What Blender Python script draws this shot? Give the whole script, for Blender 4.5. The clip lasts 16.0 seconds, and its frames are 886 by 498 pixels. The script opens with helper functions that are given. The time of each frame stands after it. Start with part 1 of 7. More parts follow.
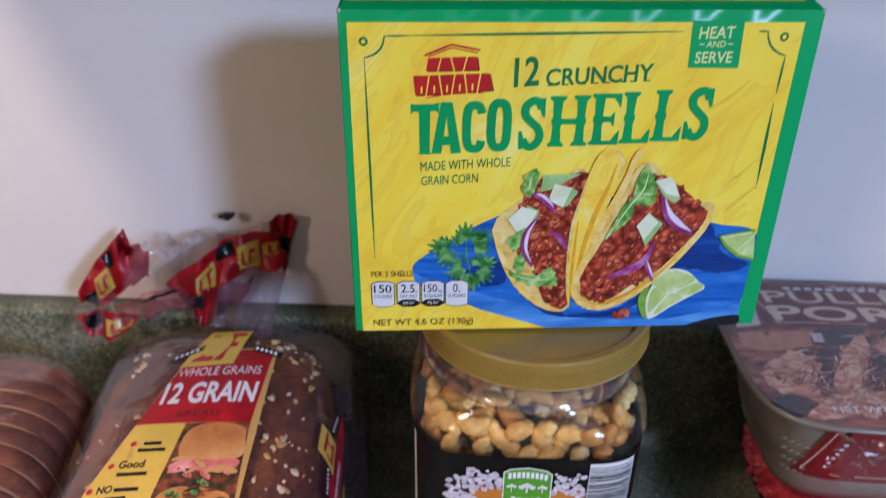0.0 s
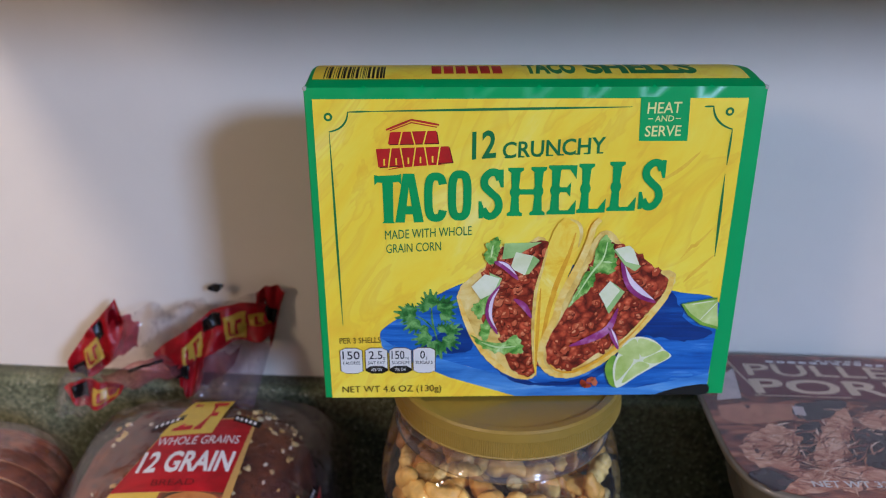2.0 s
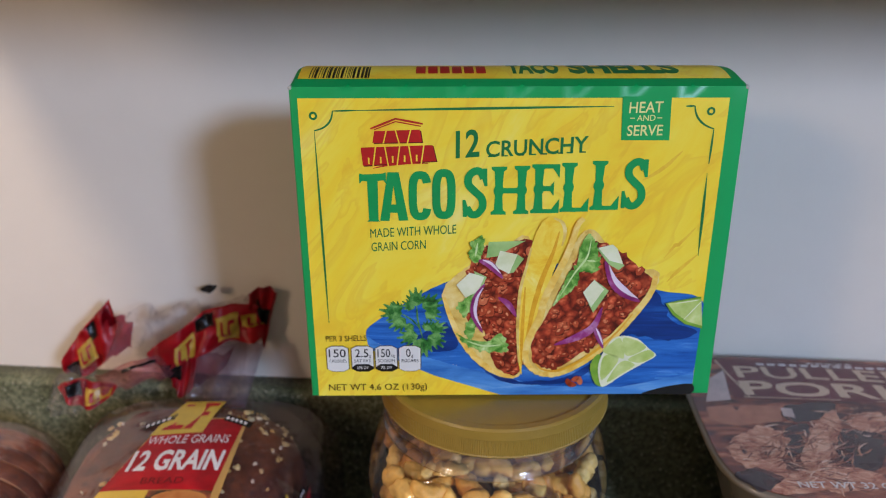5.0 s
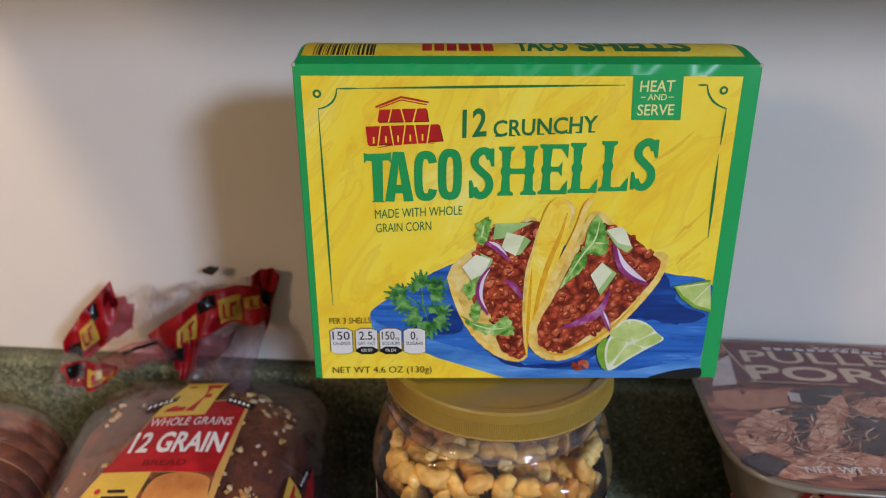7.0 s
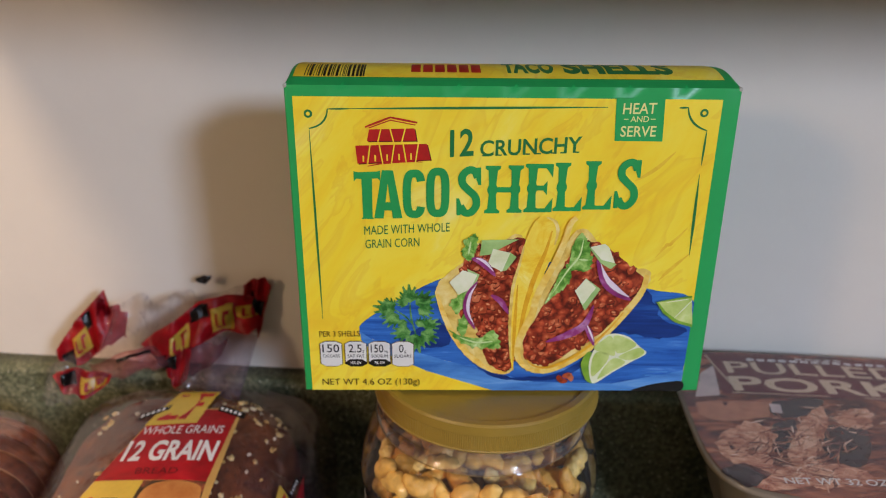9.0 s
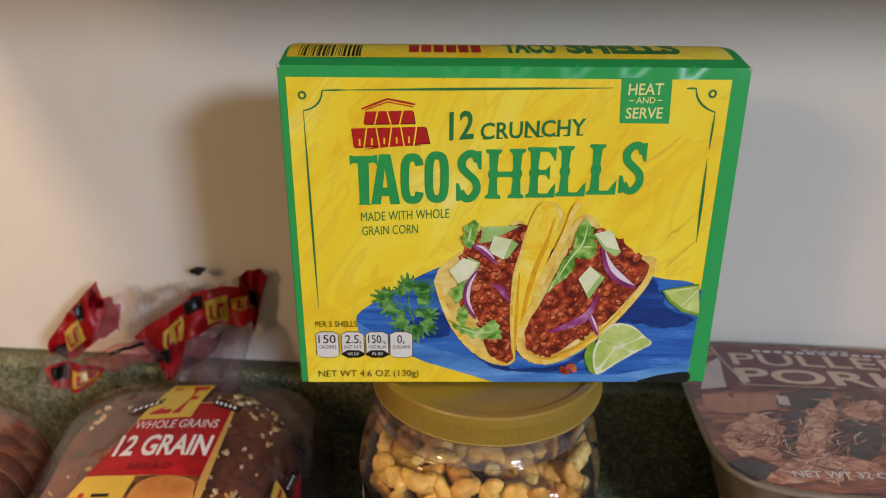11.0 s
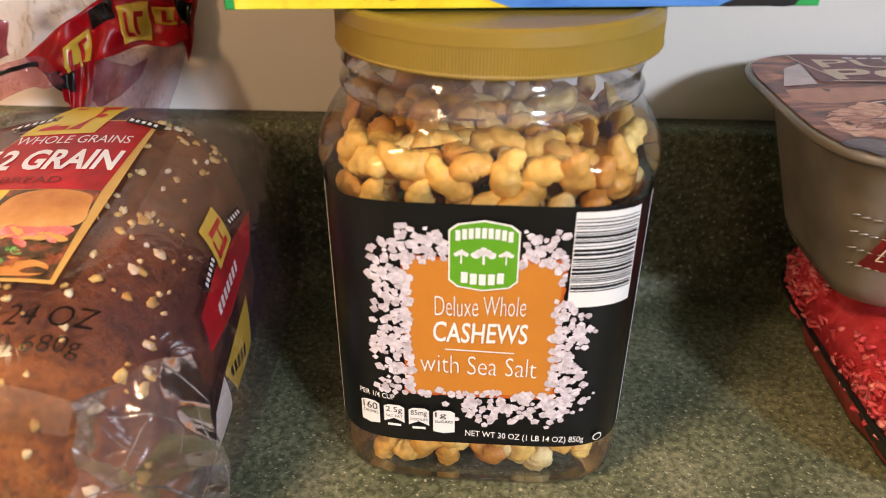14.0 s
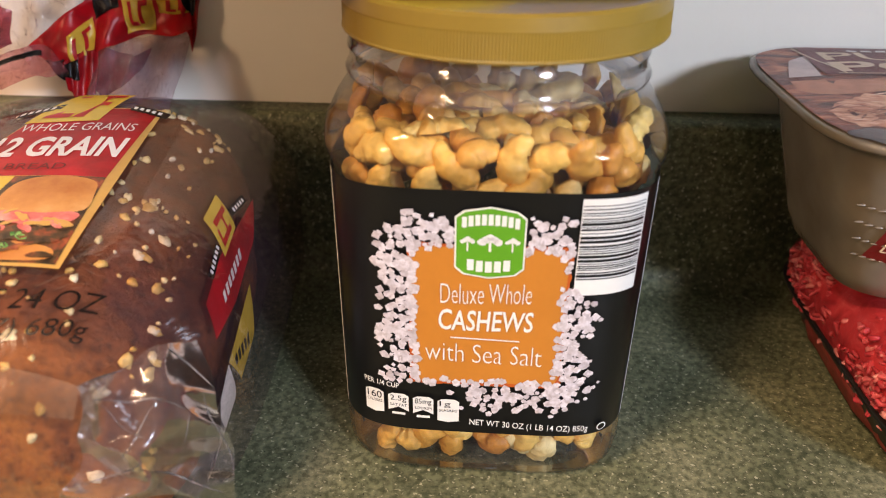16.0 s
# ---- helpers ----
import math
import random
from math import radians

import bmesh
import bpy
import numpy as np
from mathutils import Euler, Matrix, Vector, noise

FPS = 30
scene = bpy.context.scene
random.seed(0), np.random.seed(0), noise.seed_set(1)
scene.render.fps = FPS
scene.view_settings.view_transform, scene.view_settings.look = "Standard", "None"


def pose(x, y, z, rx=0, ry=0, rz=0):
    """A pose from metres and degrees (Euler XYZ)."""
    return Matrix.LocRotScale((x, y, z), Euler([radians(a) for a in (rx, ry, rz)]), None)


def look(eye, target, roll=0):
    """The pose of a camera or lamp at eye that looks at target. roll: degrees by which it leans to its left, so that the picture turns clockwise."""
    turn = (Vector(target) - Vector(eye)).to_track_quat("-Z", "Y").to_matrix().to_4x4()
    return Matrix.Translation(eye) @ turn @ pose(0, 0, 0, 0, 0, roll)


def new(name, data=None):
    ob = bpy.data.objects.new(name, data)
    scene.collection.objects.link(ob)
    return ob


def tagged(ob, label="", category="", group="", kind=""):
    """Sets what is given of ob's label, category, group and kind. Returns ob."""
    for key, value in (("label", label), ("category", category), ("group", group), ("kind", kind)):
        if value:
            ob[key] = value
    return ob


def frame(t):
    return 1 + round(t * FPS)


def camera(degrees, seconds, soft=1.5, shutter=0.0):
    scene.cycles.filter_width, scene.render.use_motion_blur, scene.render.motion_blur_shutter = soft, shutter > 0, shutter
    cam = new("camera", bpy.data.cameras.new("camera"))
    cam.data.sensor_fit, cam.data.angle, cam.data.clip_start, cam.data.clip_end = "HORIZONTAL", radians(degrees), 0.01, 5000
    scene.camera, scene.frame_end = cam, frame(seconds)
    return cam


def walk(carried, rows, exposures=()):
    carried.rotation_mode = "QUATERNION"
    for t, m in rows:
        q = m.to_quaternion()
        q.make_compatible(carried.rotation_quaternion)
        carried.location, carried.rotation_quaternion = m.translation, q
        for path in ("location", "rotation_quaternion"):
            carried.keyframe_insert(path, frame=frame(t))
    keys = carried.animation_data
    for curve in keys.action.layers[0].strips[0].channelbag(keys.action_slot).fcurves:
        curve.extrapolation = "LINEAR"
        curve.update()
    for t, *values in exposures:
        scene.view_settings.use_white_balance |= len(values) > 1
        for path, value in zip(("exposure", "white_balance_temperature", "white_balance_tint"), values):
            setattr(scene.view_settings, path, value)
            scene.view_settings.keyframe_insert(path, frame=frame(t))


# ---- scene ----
cam = camera(63.1, 16.0, soft=1.0, shutter=0.5)
cam.data.dof.use_dof, cam.data.dof.focus_distance, cam.data.dof.aperture_fstop = True, 0.298, 9.0
PATH = [
    (0, (0.022, 0.018, 0.387), (0.081, 1.766, -0.583), 0.6),
    (0.5, (0.04, 0.013, 0.387), (0.046, 1.831, -0.446), 0.3),
    (1, (0.044, 0.013, 0.384), (0.048, 1.849, -0.409), 0.3),
    (1.5, (0.048, 0.007, 0.384), (0.051, 1.851, -0.391), 0.1),
    (2, (0.046, 0.007, 0.385), (0.052, 1.855, -0.381), 0.0),
    (2.5, (0.049, 0.006, 0.384), (0.055, 1.854, -0.38), 0.0),
    (3, (0.049, 0.004, 0.385), (0.062, 1.852, -0.379), 0.2),
    (3.5, (0.051, 0.007, 0.382), (0.062, 1.859, -0.371), 0.3),
    (4, (0.056, 0.006, 0.381), (0.057, 1.863, -0.362), -0.0),
    (6.5, (0.053, 0.0, 0.383), (0.037, 1.857, -0.361), 0.2),
    (7, (0.053, 0.007, 0.379), (0.042, 1.846, -0.406), 0.2),
    (7.5, (0.054, 0.004, 0.381), (0.045, 1.839, -0.415), 0.2),
    (8, (0.052, 0.001, 0.385), (0.044, 1.84, -0.402), 0.2),
    (8.5, (0.052, 0.001, 0.387), (0.05, 1.841, -0.396), 0.4),
    (9, (0.056, 0.003, 0.388), (0.06, 1.844, -0.395), 0.7),
    (11.5, (0.056, 0.015, 0.373), (0.065, 1.847, -0.428), 0.5),
    (12, (0.052, 0.021, 0.34), (0.093, 1.831, -0.51), 0.7),
    (12.5, (0.063, 0.03, 0.303), (0.089, 1.835, -0.559), 0.2),
    (13, (0.061, 0.049, 0.254), (0.098, 1.809, -0.697), -0.3),
    (13.5, (0.057, 0.058, 0.236), (0.085, 1.793, -0.759), -0.2),
    (14, (0.056, 0.062, 0.235), (0.085, 1.795, -0.765), -0.0),
    (14.5, (0.055, 0.063, 0.232), (0.08, 1.793, -0.77), -0.0),
    (15, (0.053, 0.063, 0.231), (0.085, 1.788, -0.779), 0.2),
    (15.5, (0.052, 0.061, 0.23), (0.089, 1.786, -0.78), 0.4),
    (16, (0.053, 0.06, 0.231), (0.089, 1.792, -0.768), 0.4),
]
walk(cam, [(t, look(eye, target, roll)) for t, eye, target, roll in PATH],
     exposures=[(0, 0.12, 5050, 23), (1.5, 0.03, 5150, 20), (4, 0.03, 5450, 17), (6.5, 0.03, 5850, 17), (9, 0.03, 6200, 17), (11.5, 0.03, 6700, 15), (12.5, 0.06, 6750, 16), (13.3, 0.80, 6800, 18), (16, 0.78, 6700, 18)])

# ---- world, room light ----
world = bpy.data.worlds.new("sky")
scene.world = world
world.use_nodes = True
sky = world.node_tree.nodes.new("ShaderNodeTexSky")
sky.sky_type = "NISHITA"
sky.sun_disc = False
sky.sun_elevation, sky.sun_rotation = radians(35), radians(140)
world.node_tree.links.new(sky.outputs[0], world.node_tree.nodes["Background"].inputs[0])
world.node_tree.nodes["Background"].inputs[1].default_value = 0.1


def area_lamp(name, m, power, colour, sx, sy, shape="RECTANGLE"):
    d = bpy.data.lights.new(name, "AREA")
    d.shape, d.size, d.size_y, d.energy, d.color = shape, sx, sy, power, colour
    ob = new(name, d)
    ob.matrix_world = m
    return ob


WIN = Vector((1.30, -1.66, 1.12))
area_lamp("window_daylight", look(WIN + Vector((0, -0.02, 0)), (0.1, 0.35, 0.2)), 38, (0.68, 0.82, 1.0), 0.32, 0.28)
LAMP = Vector((-0.70, -0.27, 1.46))
area_lamp("ceiling_lamp_light", look(LAMP - Vector((0, 0, 0.06)), (-0.4, -0.05, 0)), 14.0, (1.0, 0.72, 0.44), 0.24, 0.24, "DISK")
# Warm fill, added to lift the box's shadow in place of room bounce.
FILL_LAMP = Vector((-1.20, -1.00, 1.00))
area_lamp("pendant_lamp_light", look(FILL_LAMP, (0, 0.35, 0.15)), 8, (1.0, 0.68, 0.38), 0.25, 0.25, "DISK")


# ---- colours and materials ----
def lin(r, g, b):
    return tuple(((v / 255 + 0.055) / 1.055) ** 2.4 if v > 10 else v / 255 / 12.92 for v in (r, g, b)) + (1.0,)


def bare(name):
    m = bpy.data.materials.new(name)
    m.use_nodes = True
    nt = m.node_tree
    return m, nt, nt.nodes["Principled BSDF"]


def noise_node(nt, scale, detail=4.0, rough=0.55, coords="Object", stretch=None, distortion=0.0):
    tc = nt.nodes.new("ShaderNodeTexCoord")
    n = nt.nodes.new("ShaderNodeTexNoise")
    n.inputs["Scale"].default_value = scale
    n.inputs["Detail"].default_value = detail
    n.inputs["Roughness"].default_value = rough
    n.inputs["Distortion"].default_value = distortion
    src = tc.outputs[coords]
    if stretch:
        mp = nt.nodes.new("ShaderNodeMapping")
        mp.inputs["Scale"].default_value = stretch[0]
        mp.inputs["Rotation"].default_value = [radians(a) for a in stretch[1]]
        nt.links.new(src, mp.inputs[0])
        src = mp.outputs[0]
    nt.links.new(src, n.inputs["Vector"])
    return n


def ramp(nt, fac, stops):
    r = nt.nodes.new("ShaderNodeValToRGB")
    els = r.color_ramp.elements
    while len(els) < len(stops):
        els.new(0.5)
    for e, (p, c) in zip(els, stops):
        e.position, e.color = p, c
    nt.links.new(fac, r.inputs[0])
    return r


def mix(nt, fac, a, b, mode="MIX"):
    m = nt.nodes.new("ShaderNodeMix")
    m.data_type, m.blend_type = "RGBA", mode
    for sock, v in ((m.inputs[0], fac), (m.inputs[6], a), (m.inputs[7], b)):
        if isinstance(v, (int, float, tuple)):
            sock.default_value = v
        else:
            nt.links.new(v, sock)
    return m.outputs[2]


def bump(nt, bsdf, height, strength, distance):
    b = nt.nodes.new("ShaderNodeBump")
    b.inputs["Strength"].default_value, b.inputs["Distance"].default_value = strength, distance
    nt.links.new(height, b.inputs["Height"])
    nt.links.new(b.outputs[0], bsdf.inputs["Normal"])


def paint(name, rgb, rough=0.5, vary=0.06, scale=40.0, metal=0.0, bump_by=0.0, bump_scale=300.0, spec=0.5):
    """A surface of one colour with faint mottling at two scales."""
    m, nt, b = bare(name)
    c = lin(*rgb)
    n1, n2 = noise_node(nt, scale), noise_node(nt, scale * 7.3, 3)
    dark = tuple(v * (1 - 2.2 * vary) for v in c[:3]) + (1,)
    light = tuple(min(1, v * (1 + 1.6 * vary)) for v in c[:3]) + (1,)
    r1 = ramp(nt, n1.outputs[0], [(0.25, dark), (0.75, light)])
    r2 = ramp(nt, n2.outputs[0], [(0.3, (1 - vary, 1 - vary, 1 - vary, 1)), (0.7, (1, 1, 1, 1))])
    nt.links.new(mix(nt, 1.0, r1.outputs[0], r2.outputs[0], "MULTIPLY"), b.inputs["Base Color"])
    b.inputs["Roughness"].default_value, b.inputs["Metallic"].default_value = rough, metal
    b.inputs["Specular IOR Level"].default_value = spec
    if bump_by:
        bump(nt, b, noise_node(nt, bump_scale).outputs[0], 0.5, bump_by)
    return m


def clear_film(name, tint=(1, 1, 1, 1), rough=0.06, ior=1.45, haze=0.0, haze_rgb=(200, 190, 190), wrinkle=0.0, wscale=40.0, gain=1.0):
    """Thin clear plastic: see-through, with gloss by angle and a little milky haze."""
    m, nt, b = bare(name)
    nt.nodes.remove(b)
    out = nt.nodes["Material Output"]
    t, g, d = nt.nodes.new("ShaderNodeBsdfTransparent"), nt.nodes.new("ShaderNodeBsdfGlossy"), nt.nodes.new("ShaderNodeBsdfDiffuse")
    t.inputs[0].default_value = tint
    g.inputs["Roughness"].default_value = rough
    d.inputs[0].default_value = lin(*haze_rgb)
    f = nt.nodes.new("ShaderNodeFresnel")
    f.inputs[0].default_value = ior
    k = nt.nodes.new("ShaderNodeMath")
    k.operation, k.use_clamp = "MULTIPLY", True
    k.inputs[1].default_value = gain
    nt.links.new(f.outputs[0], k.inputs[0])
    m1, m2 = nt.nodes.new("ShaderNodeMixShader"), nt.nodes.new("ShaderNodeMixShader")
    hz = noise_node(nt, wscale * 0.7, 5)
    hr = ramp(nt, hz.outputs[0], [(0.35, (haze * 0.35,) * 3 + (1,)), (0.75, (min(1, haze * 1.7),) * 3 + (1,))])
    nt.links.new(hr.outputs[0], m1.inputs[0])
    nt.links.new(t.outputs[0], m1.inputs[1])
    nt.links.new(d.outputs[0], m1.inputs[2])
    nt.links.new(k.outputs[0], m2.inputs[0])
    nt.links.new(m1.outputs[0], m2.inputs[1])
    nt.links.new(g.outputs[0], m2.inputs[2])
    nt.links.new(m2.outputs[0], out.inputs[0])
    if wrinkle:
        bm_ = nt.nodes.new("ShaderNodeBump")
        bm_.inputs["Strength"].default_value, bm_.inputs["Distance"].default_value = 0.9, wrinkle
        nt.links.new(noise_node(nt, wscale, 3, 0.5, distortion=1.6).outputs[0], bm_.inputs["Height"])
        nt.links.new(bm_.outputs[0], g.inputs["Normal"])
        nt.links.new(bm_.outputs[0], f.inputs["Normal"])
    return m


def island_mix(name, stops, rough=0.45, grain=120.0, bump_by=0.0005, by_object=False, spec=0.5):
    """Pieces that differ from one another in colour, with fine grain on each."""
    m, nt, b = bare(name)
    if by_object:
        src = nt.nodes.new("ShaderNodeObjectInfo").outputs["Random"]
    else:
        src = nt.nodes.new("ShaderNodeNewGeometry").outputs["Random Per Island"]
    base = ramp(nt, src, [(p, lin(*c)) for p, c in stops])
    n = noise_node(nt, grain, 5)
    sh = ramp(nt, n.outputs[0], [(0.3, (0.62, 0.55, 0.5, 1)), (0.62, (1, 1, 1, 1))])
    nt.links.new(mix(nt, 0.75, base.outputs[0], sh.outputs[0], "MULTIPLY"), b.inputs["Base Color"])
    b.inputs["Roughness"].default_value = rough
    b.inputs["Specular IOR Level"].default_value = spec
    if bump_by:
        bump(nt, b, n.outputs[0], 0.6, bump_by)
    return m


def mottled(name, stops, scale, rough=0.4, stretch=None, detail=6.0, distortion=0.0, bump_by=0.0, fine=0.0, nrough=0.6):
    m, nt, b = bare(name)
    n = noise_node(nt, scale, detail, nrough, stretch=stretch, distortion=distortion)
    r = ramp(nt, n.outputs[0], [(p, lin(*c)) for p, c in stops])
    col = r.outputs[0]
    if fine:
        n2 = noise_node(nt, fine, 3)
        r2 = ramp(nt, n2.outputs[0], [(0.3, (0.75, 0.72, 0.7, 1)), (0.65, (1, 1, 1, 1))])
        col = mix(nt, 0.8, col, r2.outputs[0], "MULTIPLY")
    nt.links.new(col, b.inputs["Base Color"])
    b.inputs["Roughness"].default_value = rough
    if bump_by:
        bump(nt, b, n.outputs[0], 0.6, bump_by)
    return m


def laminate():
    """Grey-green speckled counter laminate with dark and pale flecks."""
    m, nt, b = bare("green_laminate")
    big = noise_node(nt, 22, 4)
    base = ramp(nt, big.outputs[0], [(0.3, lin(72, 78, 60)), (0.52, lin(98, 102, 80)), (0.75, lin(122, 123, 100))])
    mid = noise_node(nt, 330, 3, 0.6)
    r_mid = ramp(nt, mid.outputs[0], [(0.38, (0.48, 0.51, 0.46, 1)), (0.5, (0.9, 0.9, 0.87, 1)), (0.63, (1.38, 1.35, 1.26, 1))])
    col = mix(nt, 1.0, base.outputs[0], r_mid.outputs[0], "MULTIPLY")
    spk = noise_node(nt, 560, 2, 0.5)
    r_spk = ramp(nt, spk.outputs[0], [(0.27, (1, 1, 1, 1)), (0.345, (0, 0, 0, 1))])
    col = mix(nt, r_spk.outputs[0], col, lin(38, 44, 34))
    pale = noise_node(nt, 480, 2, 0.5, stretch=((1, 1.3, 1), (0, 0, 30)))
    r_pale = ramp(nt, pale.outputs[0], [(0.62, (0, 0, 0, 1)), (0.71, (0.8, 0.8, 0.8, 1))])
    col = mix(nt, r_pale.outputs[0], col, lin(186, 184, 158))
    nt.links.new(col, b.inputs["Base Color"])
    b.inputs["Roughness"].default_value = 0.5
    b.inputs["Specular IOR Level"].default_value = 0.25
    bump(nt, b, noise_node(nt, 900, 2).outputs[0], 0.25, 0.0002)
    return m


M_WALL = paint("cream_wall_paint", (220, 213, 202), 0.75, 0.02, 6, bump_by=0.0004, bump_scale=120)
M_ROOM = paint("room_wall_paint", (214, 202, 184), 0.8, 0.02, 4)
M_CEIL = paint("ceiling_paint", (222, 216, 206), 0.85, 0.02, 4)
M_FLOOR = mottled("brown_floor", [(0.3, (50, 35, 25)), (0.7, (80, 58, 40))], 6, 0.5)
M_BASE = paint("dark_cabinet_paint", (74, 60, 47), 0.5, 0.05, 12)
M_COUNTER = laminate()


# ---- mesh helpers ----
def mesh_ob(name, bm, material, parent=None, label="", smooth=False):
    me = bpy.data.meshes.new(name)
    bm.normal_update()
    bm.to_mesh(me)
    bm.free()
    if smooth:
        for p in me.polygons:
            p.use_smooth = True
    me.materials.append(material)
    ob = new(name, me)
    if parent is not None:
        ob.parent = parent
    if label:
        ob["label"] = label
    return ob


def part(name, bm, material, parent, label="", smooth=False):
    return mesh_ob(name, bm, material, parent, label, smooth)


def block(bm, x0, x1, y0, y1, z0, z1, bevel=0.0, seg=2):
    r = bmesh.ops.create_cube(bm, size=1)
    for v in r["verts"]:
        v.co = Vector((x0 + (v.co.x + 0.5) * (x1 - x0), y0 + (v.co.y + 0.5) * (y1 - y0), z0 + (v.co.z + 0.5) * (z1 - z0)))
    if bevel:
        es = list({e for v in r["verts"] for e in v.link_edges})
        bmesh.ops.bevel(bm, geom=es, offset=bevel, segments=seg, affect="EDGES", profile=0.5)
    return bm


def loft(rings, cap0=True, cap1=True, bm=None):
    """Skin closed rings of equal length."""
    bm = bm or bmesh.new()
    vs = [[bm.verts.new(p) for p in ring] for ring in rings]
    n = len(vs[0])
    for a, b in zip(vs, vs[1:]):
        for i in range(n):
            j = (i + 1) % n
            bm.faces.new((a[i], a[j], b[j], b[i]))
    if cap0:
        bm.faces.new(list(reversed(vs[0])))
    if cap1:
        bm.faces.new(vs[-1])
    return bm


def super_ring(a, b, n, z, count=72, cx=0.0, cy=0.0, wob=None):
    pts = []
    for i in range(count):
        t = 2 * math.pi * i / count
        c, s = math.cos(t), math.sin(t)
        x = a * math.copysign(abs(c) ** (2 / n), c)
        y = b * math.copysign(abs(s) ** (2 / n), s)
        k = 1 + (wob(t, z) if wob else 0)
        pts.append((cx + x * k, cy + y * k, z))
    return pts


def smooth_outline(pts, per=8):
    """A closed smooth curve through a few control points."""
    out, n = [], len(pts)
    for i in range(n):
        p0, p1, p2, p3 = (Vector(pts[(i + k - 1) % n]) for k in range(4))
        for j in range(per):
            t = j / per
            out.append(0.5 * ((2 * p1) + (p2 - p0) * t + (2 * p0 - 5 * p1 + 4 * p2 - p3) * t * t + (3 * p1 - p0 - 3 * p2 + p3) * t ** 3))
    return [(p.x, p.y) for p in out]


def ragged(pts, amp, freq, seed=0.0):
    """The outline pushed in and out by noise."""
    out, n = [], len(pts)
    cx, cy = sum(p[0] for p in pts) / n, sum(p[1] for p in pts) / n
    for x, y in pts:
        d = Vector((x - cx, y - cy))
        k = noise.noise(Vector((x * freq, y * freq, seed)))
        d = d.normalized() * amp * k if d.length else d
        out.append((x + d.x, y + d.y))
    return out


def ribbon(bm, pts, w0, w1, depth, place):
    """A printed pen stroke as a strip of quads; w0 wide in its middle and w1 at its ends."""
    rows, n = [], len(pts)
    for i, (x, y) in enumerate(pts):
        (xa, ya), (xb, yb) = pts[max(i - 1, 0)], pts[min(i + 1, n - 1)]
        d = Vector((xb - xa, yb - ya)).normalized()
        w = w1 + (w0 - w1) * math.sin(math.pi * i / (n - 1))
        rows.append((bm.verts.new(place(x + d.y * w / 2, y - d.x * w / 2, depth)), bm.verts.new(place(x - d.y * w / 2, y + d.x * w / 2, depth))))
    for a, b in zip(rows, rows[1:]):
        bm.faces.new((a[0], b[0], b[1], a[1]))


def open_curve(pts, per=8):
    """A smooth curve through a few control points."""
    out, n = [], len(pts)
    for i in range(n - 1):
        p0, p1, p2, p3 = (Vector(pts[max(0, min(n - 1, i + k - 1))]) for k in range(4))
        for j in range(per + (1 if i == n - 2 else 0)):
            t = j / per
            out.append(tuple(0.5 * ((2 * p1) + (p2 - p0) * t + (2 * p0 - 5 * p1 + 4 * p2 - p3) * t * t + (3 * p1 - p0 - 3 * p2 + p3) * t ** 3)))
    return out


def add_flat(bm, pts, depth, place):
    """One printed shape: a face whose points are set by place(u, v, depth)."""
    vs = [bm.verts.new(place(u, v, depth)) for u, v in pts]
    f = bm.faces.new(vs)
    f.normal_update()
    return f


def ellipse(cx, cy, a, b, turn=0.0, n=16):
    c, s = math.cos(radians(turn)), math.sin(radians(turn))
    return [(cx + a * math.cos(t) * c - b * math.sin(t) * s, cy + a * math.cos(t) * s + b * math.sin(t) * c) for t in (2 * math.pi * i / n for i in range(n))]


def rect(x0, y0, x1, y1):
    return [(x0, y0), (x1, y0), (x1, y1), (x0, y1)]


def text_shape(s, bold=0.0, shear=0.0):
    """The built-in font's letters as (vertices, faces), fitted into a unit box."""
    cu = bpy.data.curves.new("letters", "FONT")
    cu.body, cu.offset, cu.shear, cu.resolution_u = s, bold, shear, 3
    ob = bpy.data.objects.new("letters", cu)
    scene.collection.objects.link(ob)
    bpy.context.view_layer.update()
    me = bpy.data.meshes.new_from_object(ob.evaluated_get(bpy.context.evaluated_depsgraph_get()))
    xs = [v.co.x for v in me.vertices]
    ys = [v.co.y for v in me.vertices]
    x0, x1, y0, y1 = min(xs), max(xs), min(ys), max(ys)
    vs = [((v.co.x - x0) / (x1 - x0), (v.co.y - y0) / (y1 - y0)) for v in me.vertices]
    fs = [tuple(p.vertices) for p in me.polygons]
    bpy.data.objects.remove(ob)
    bpy.data.meshes.remove(me)
    bpy.data.curves.remove(cu)
    return vs, fs


def write(bm, s, quad, depth, place, bold=0.0, shear=0.0, wave=None):
    """Letters stretched over quad: (u0, v0) lower left, (u1, v1) lower right, height h0 at left, h1 at right."""
    (u0, v0), (u1, v1), h0, h1 = quad
    vs, fs = text_shape(s, bold, shear)
    made = []
    for a, b in vs:
        u, v = u0 + (u1 - u0) * a, v0 + (v1 - v0) * a + (h0 + (h1 - h0) * a) * b
        if wave:
            u, v = wave(u, v, a, b)
        made.append(bm.verts.new(place(u, v, depth)))
    for f in fs:
        try:
            bm.faces.new([made[i] for i in f])
        except ValueError:
            pass


# ---- the setting: counter with upstand, wall, room ----
WALL_TURN = -4.3
S = pose(0, 0.4505, 0, 0, 0, WALL_TURN)      # along the wall: x along it, y into it


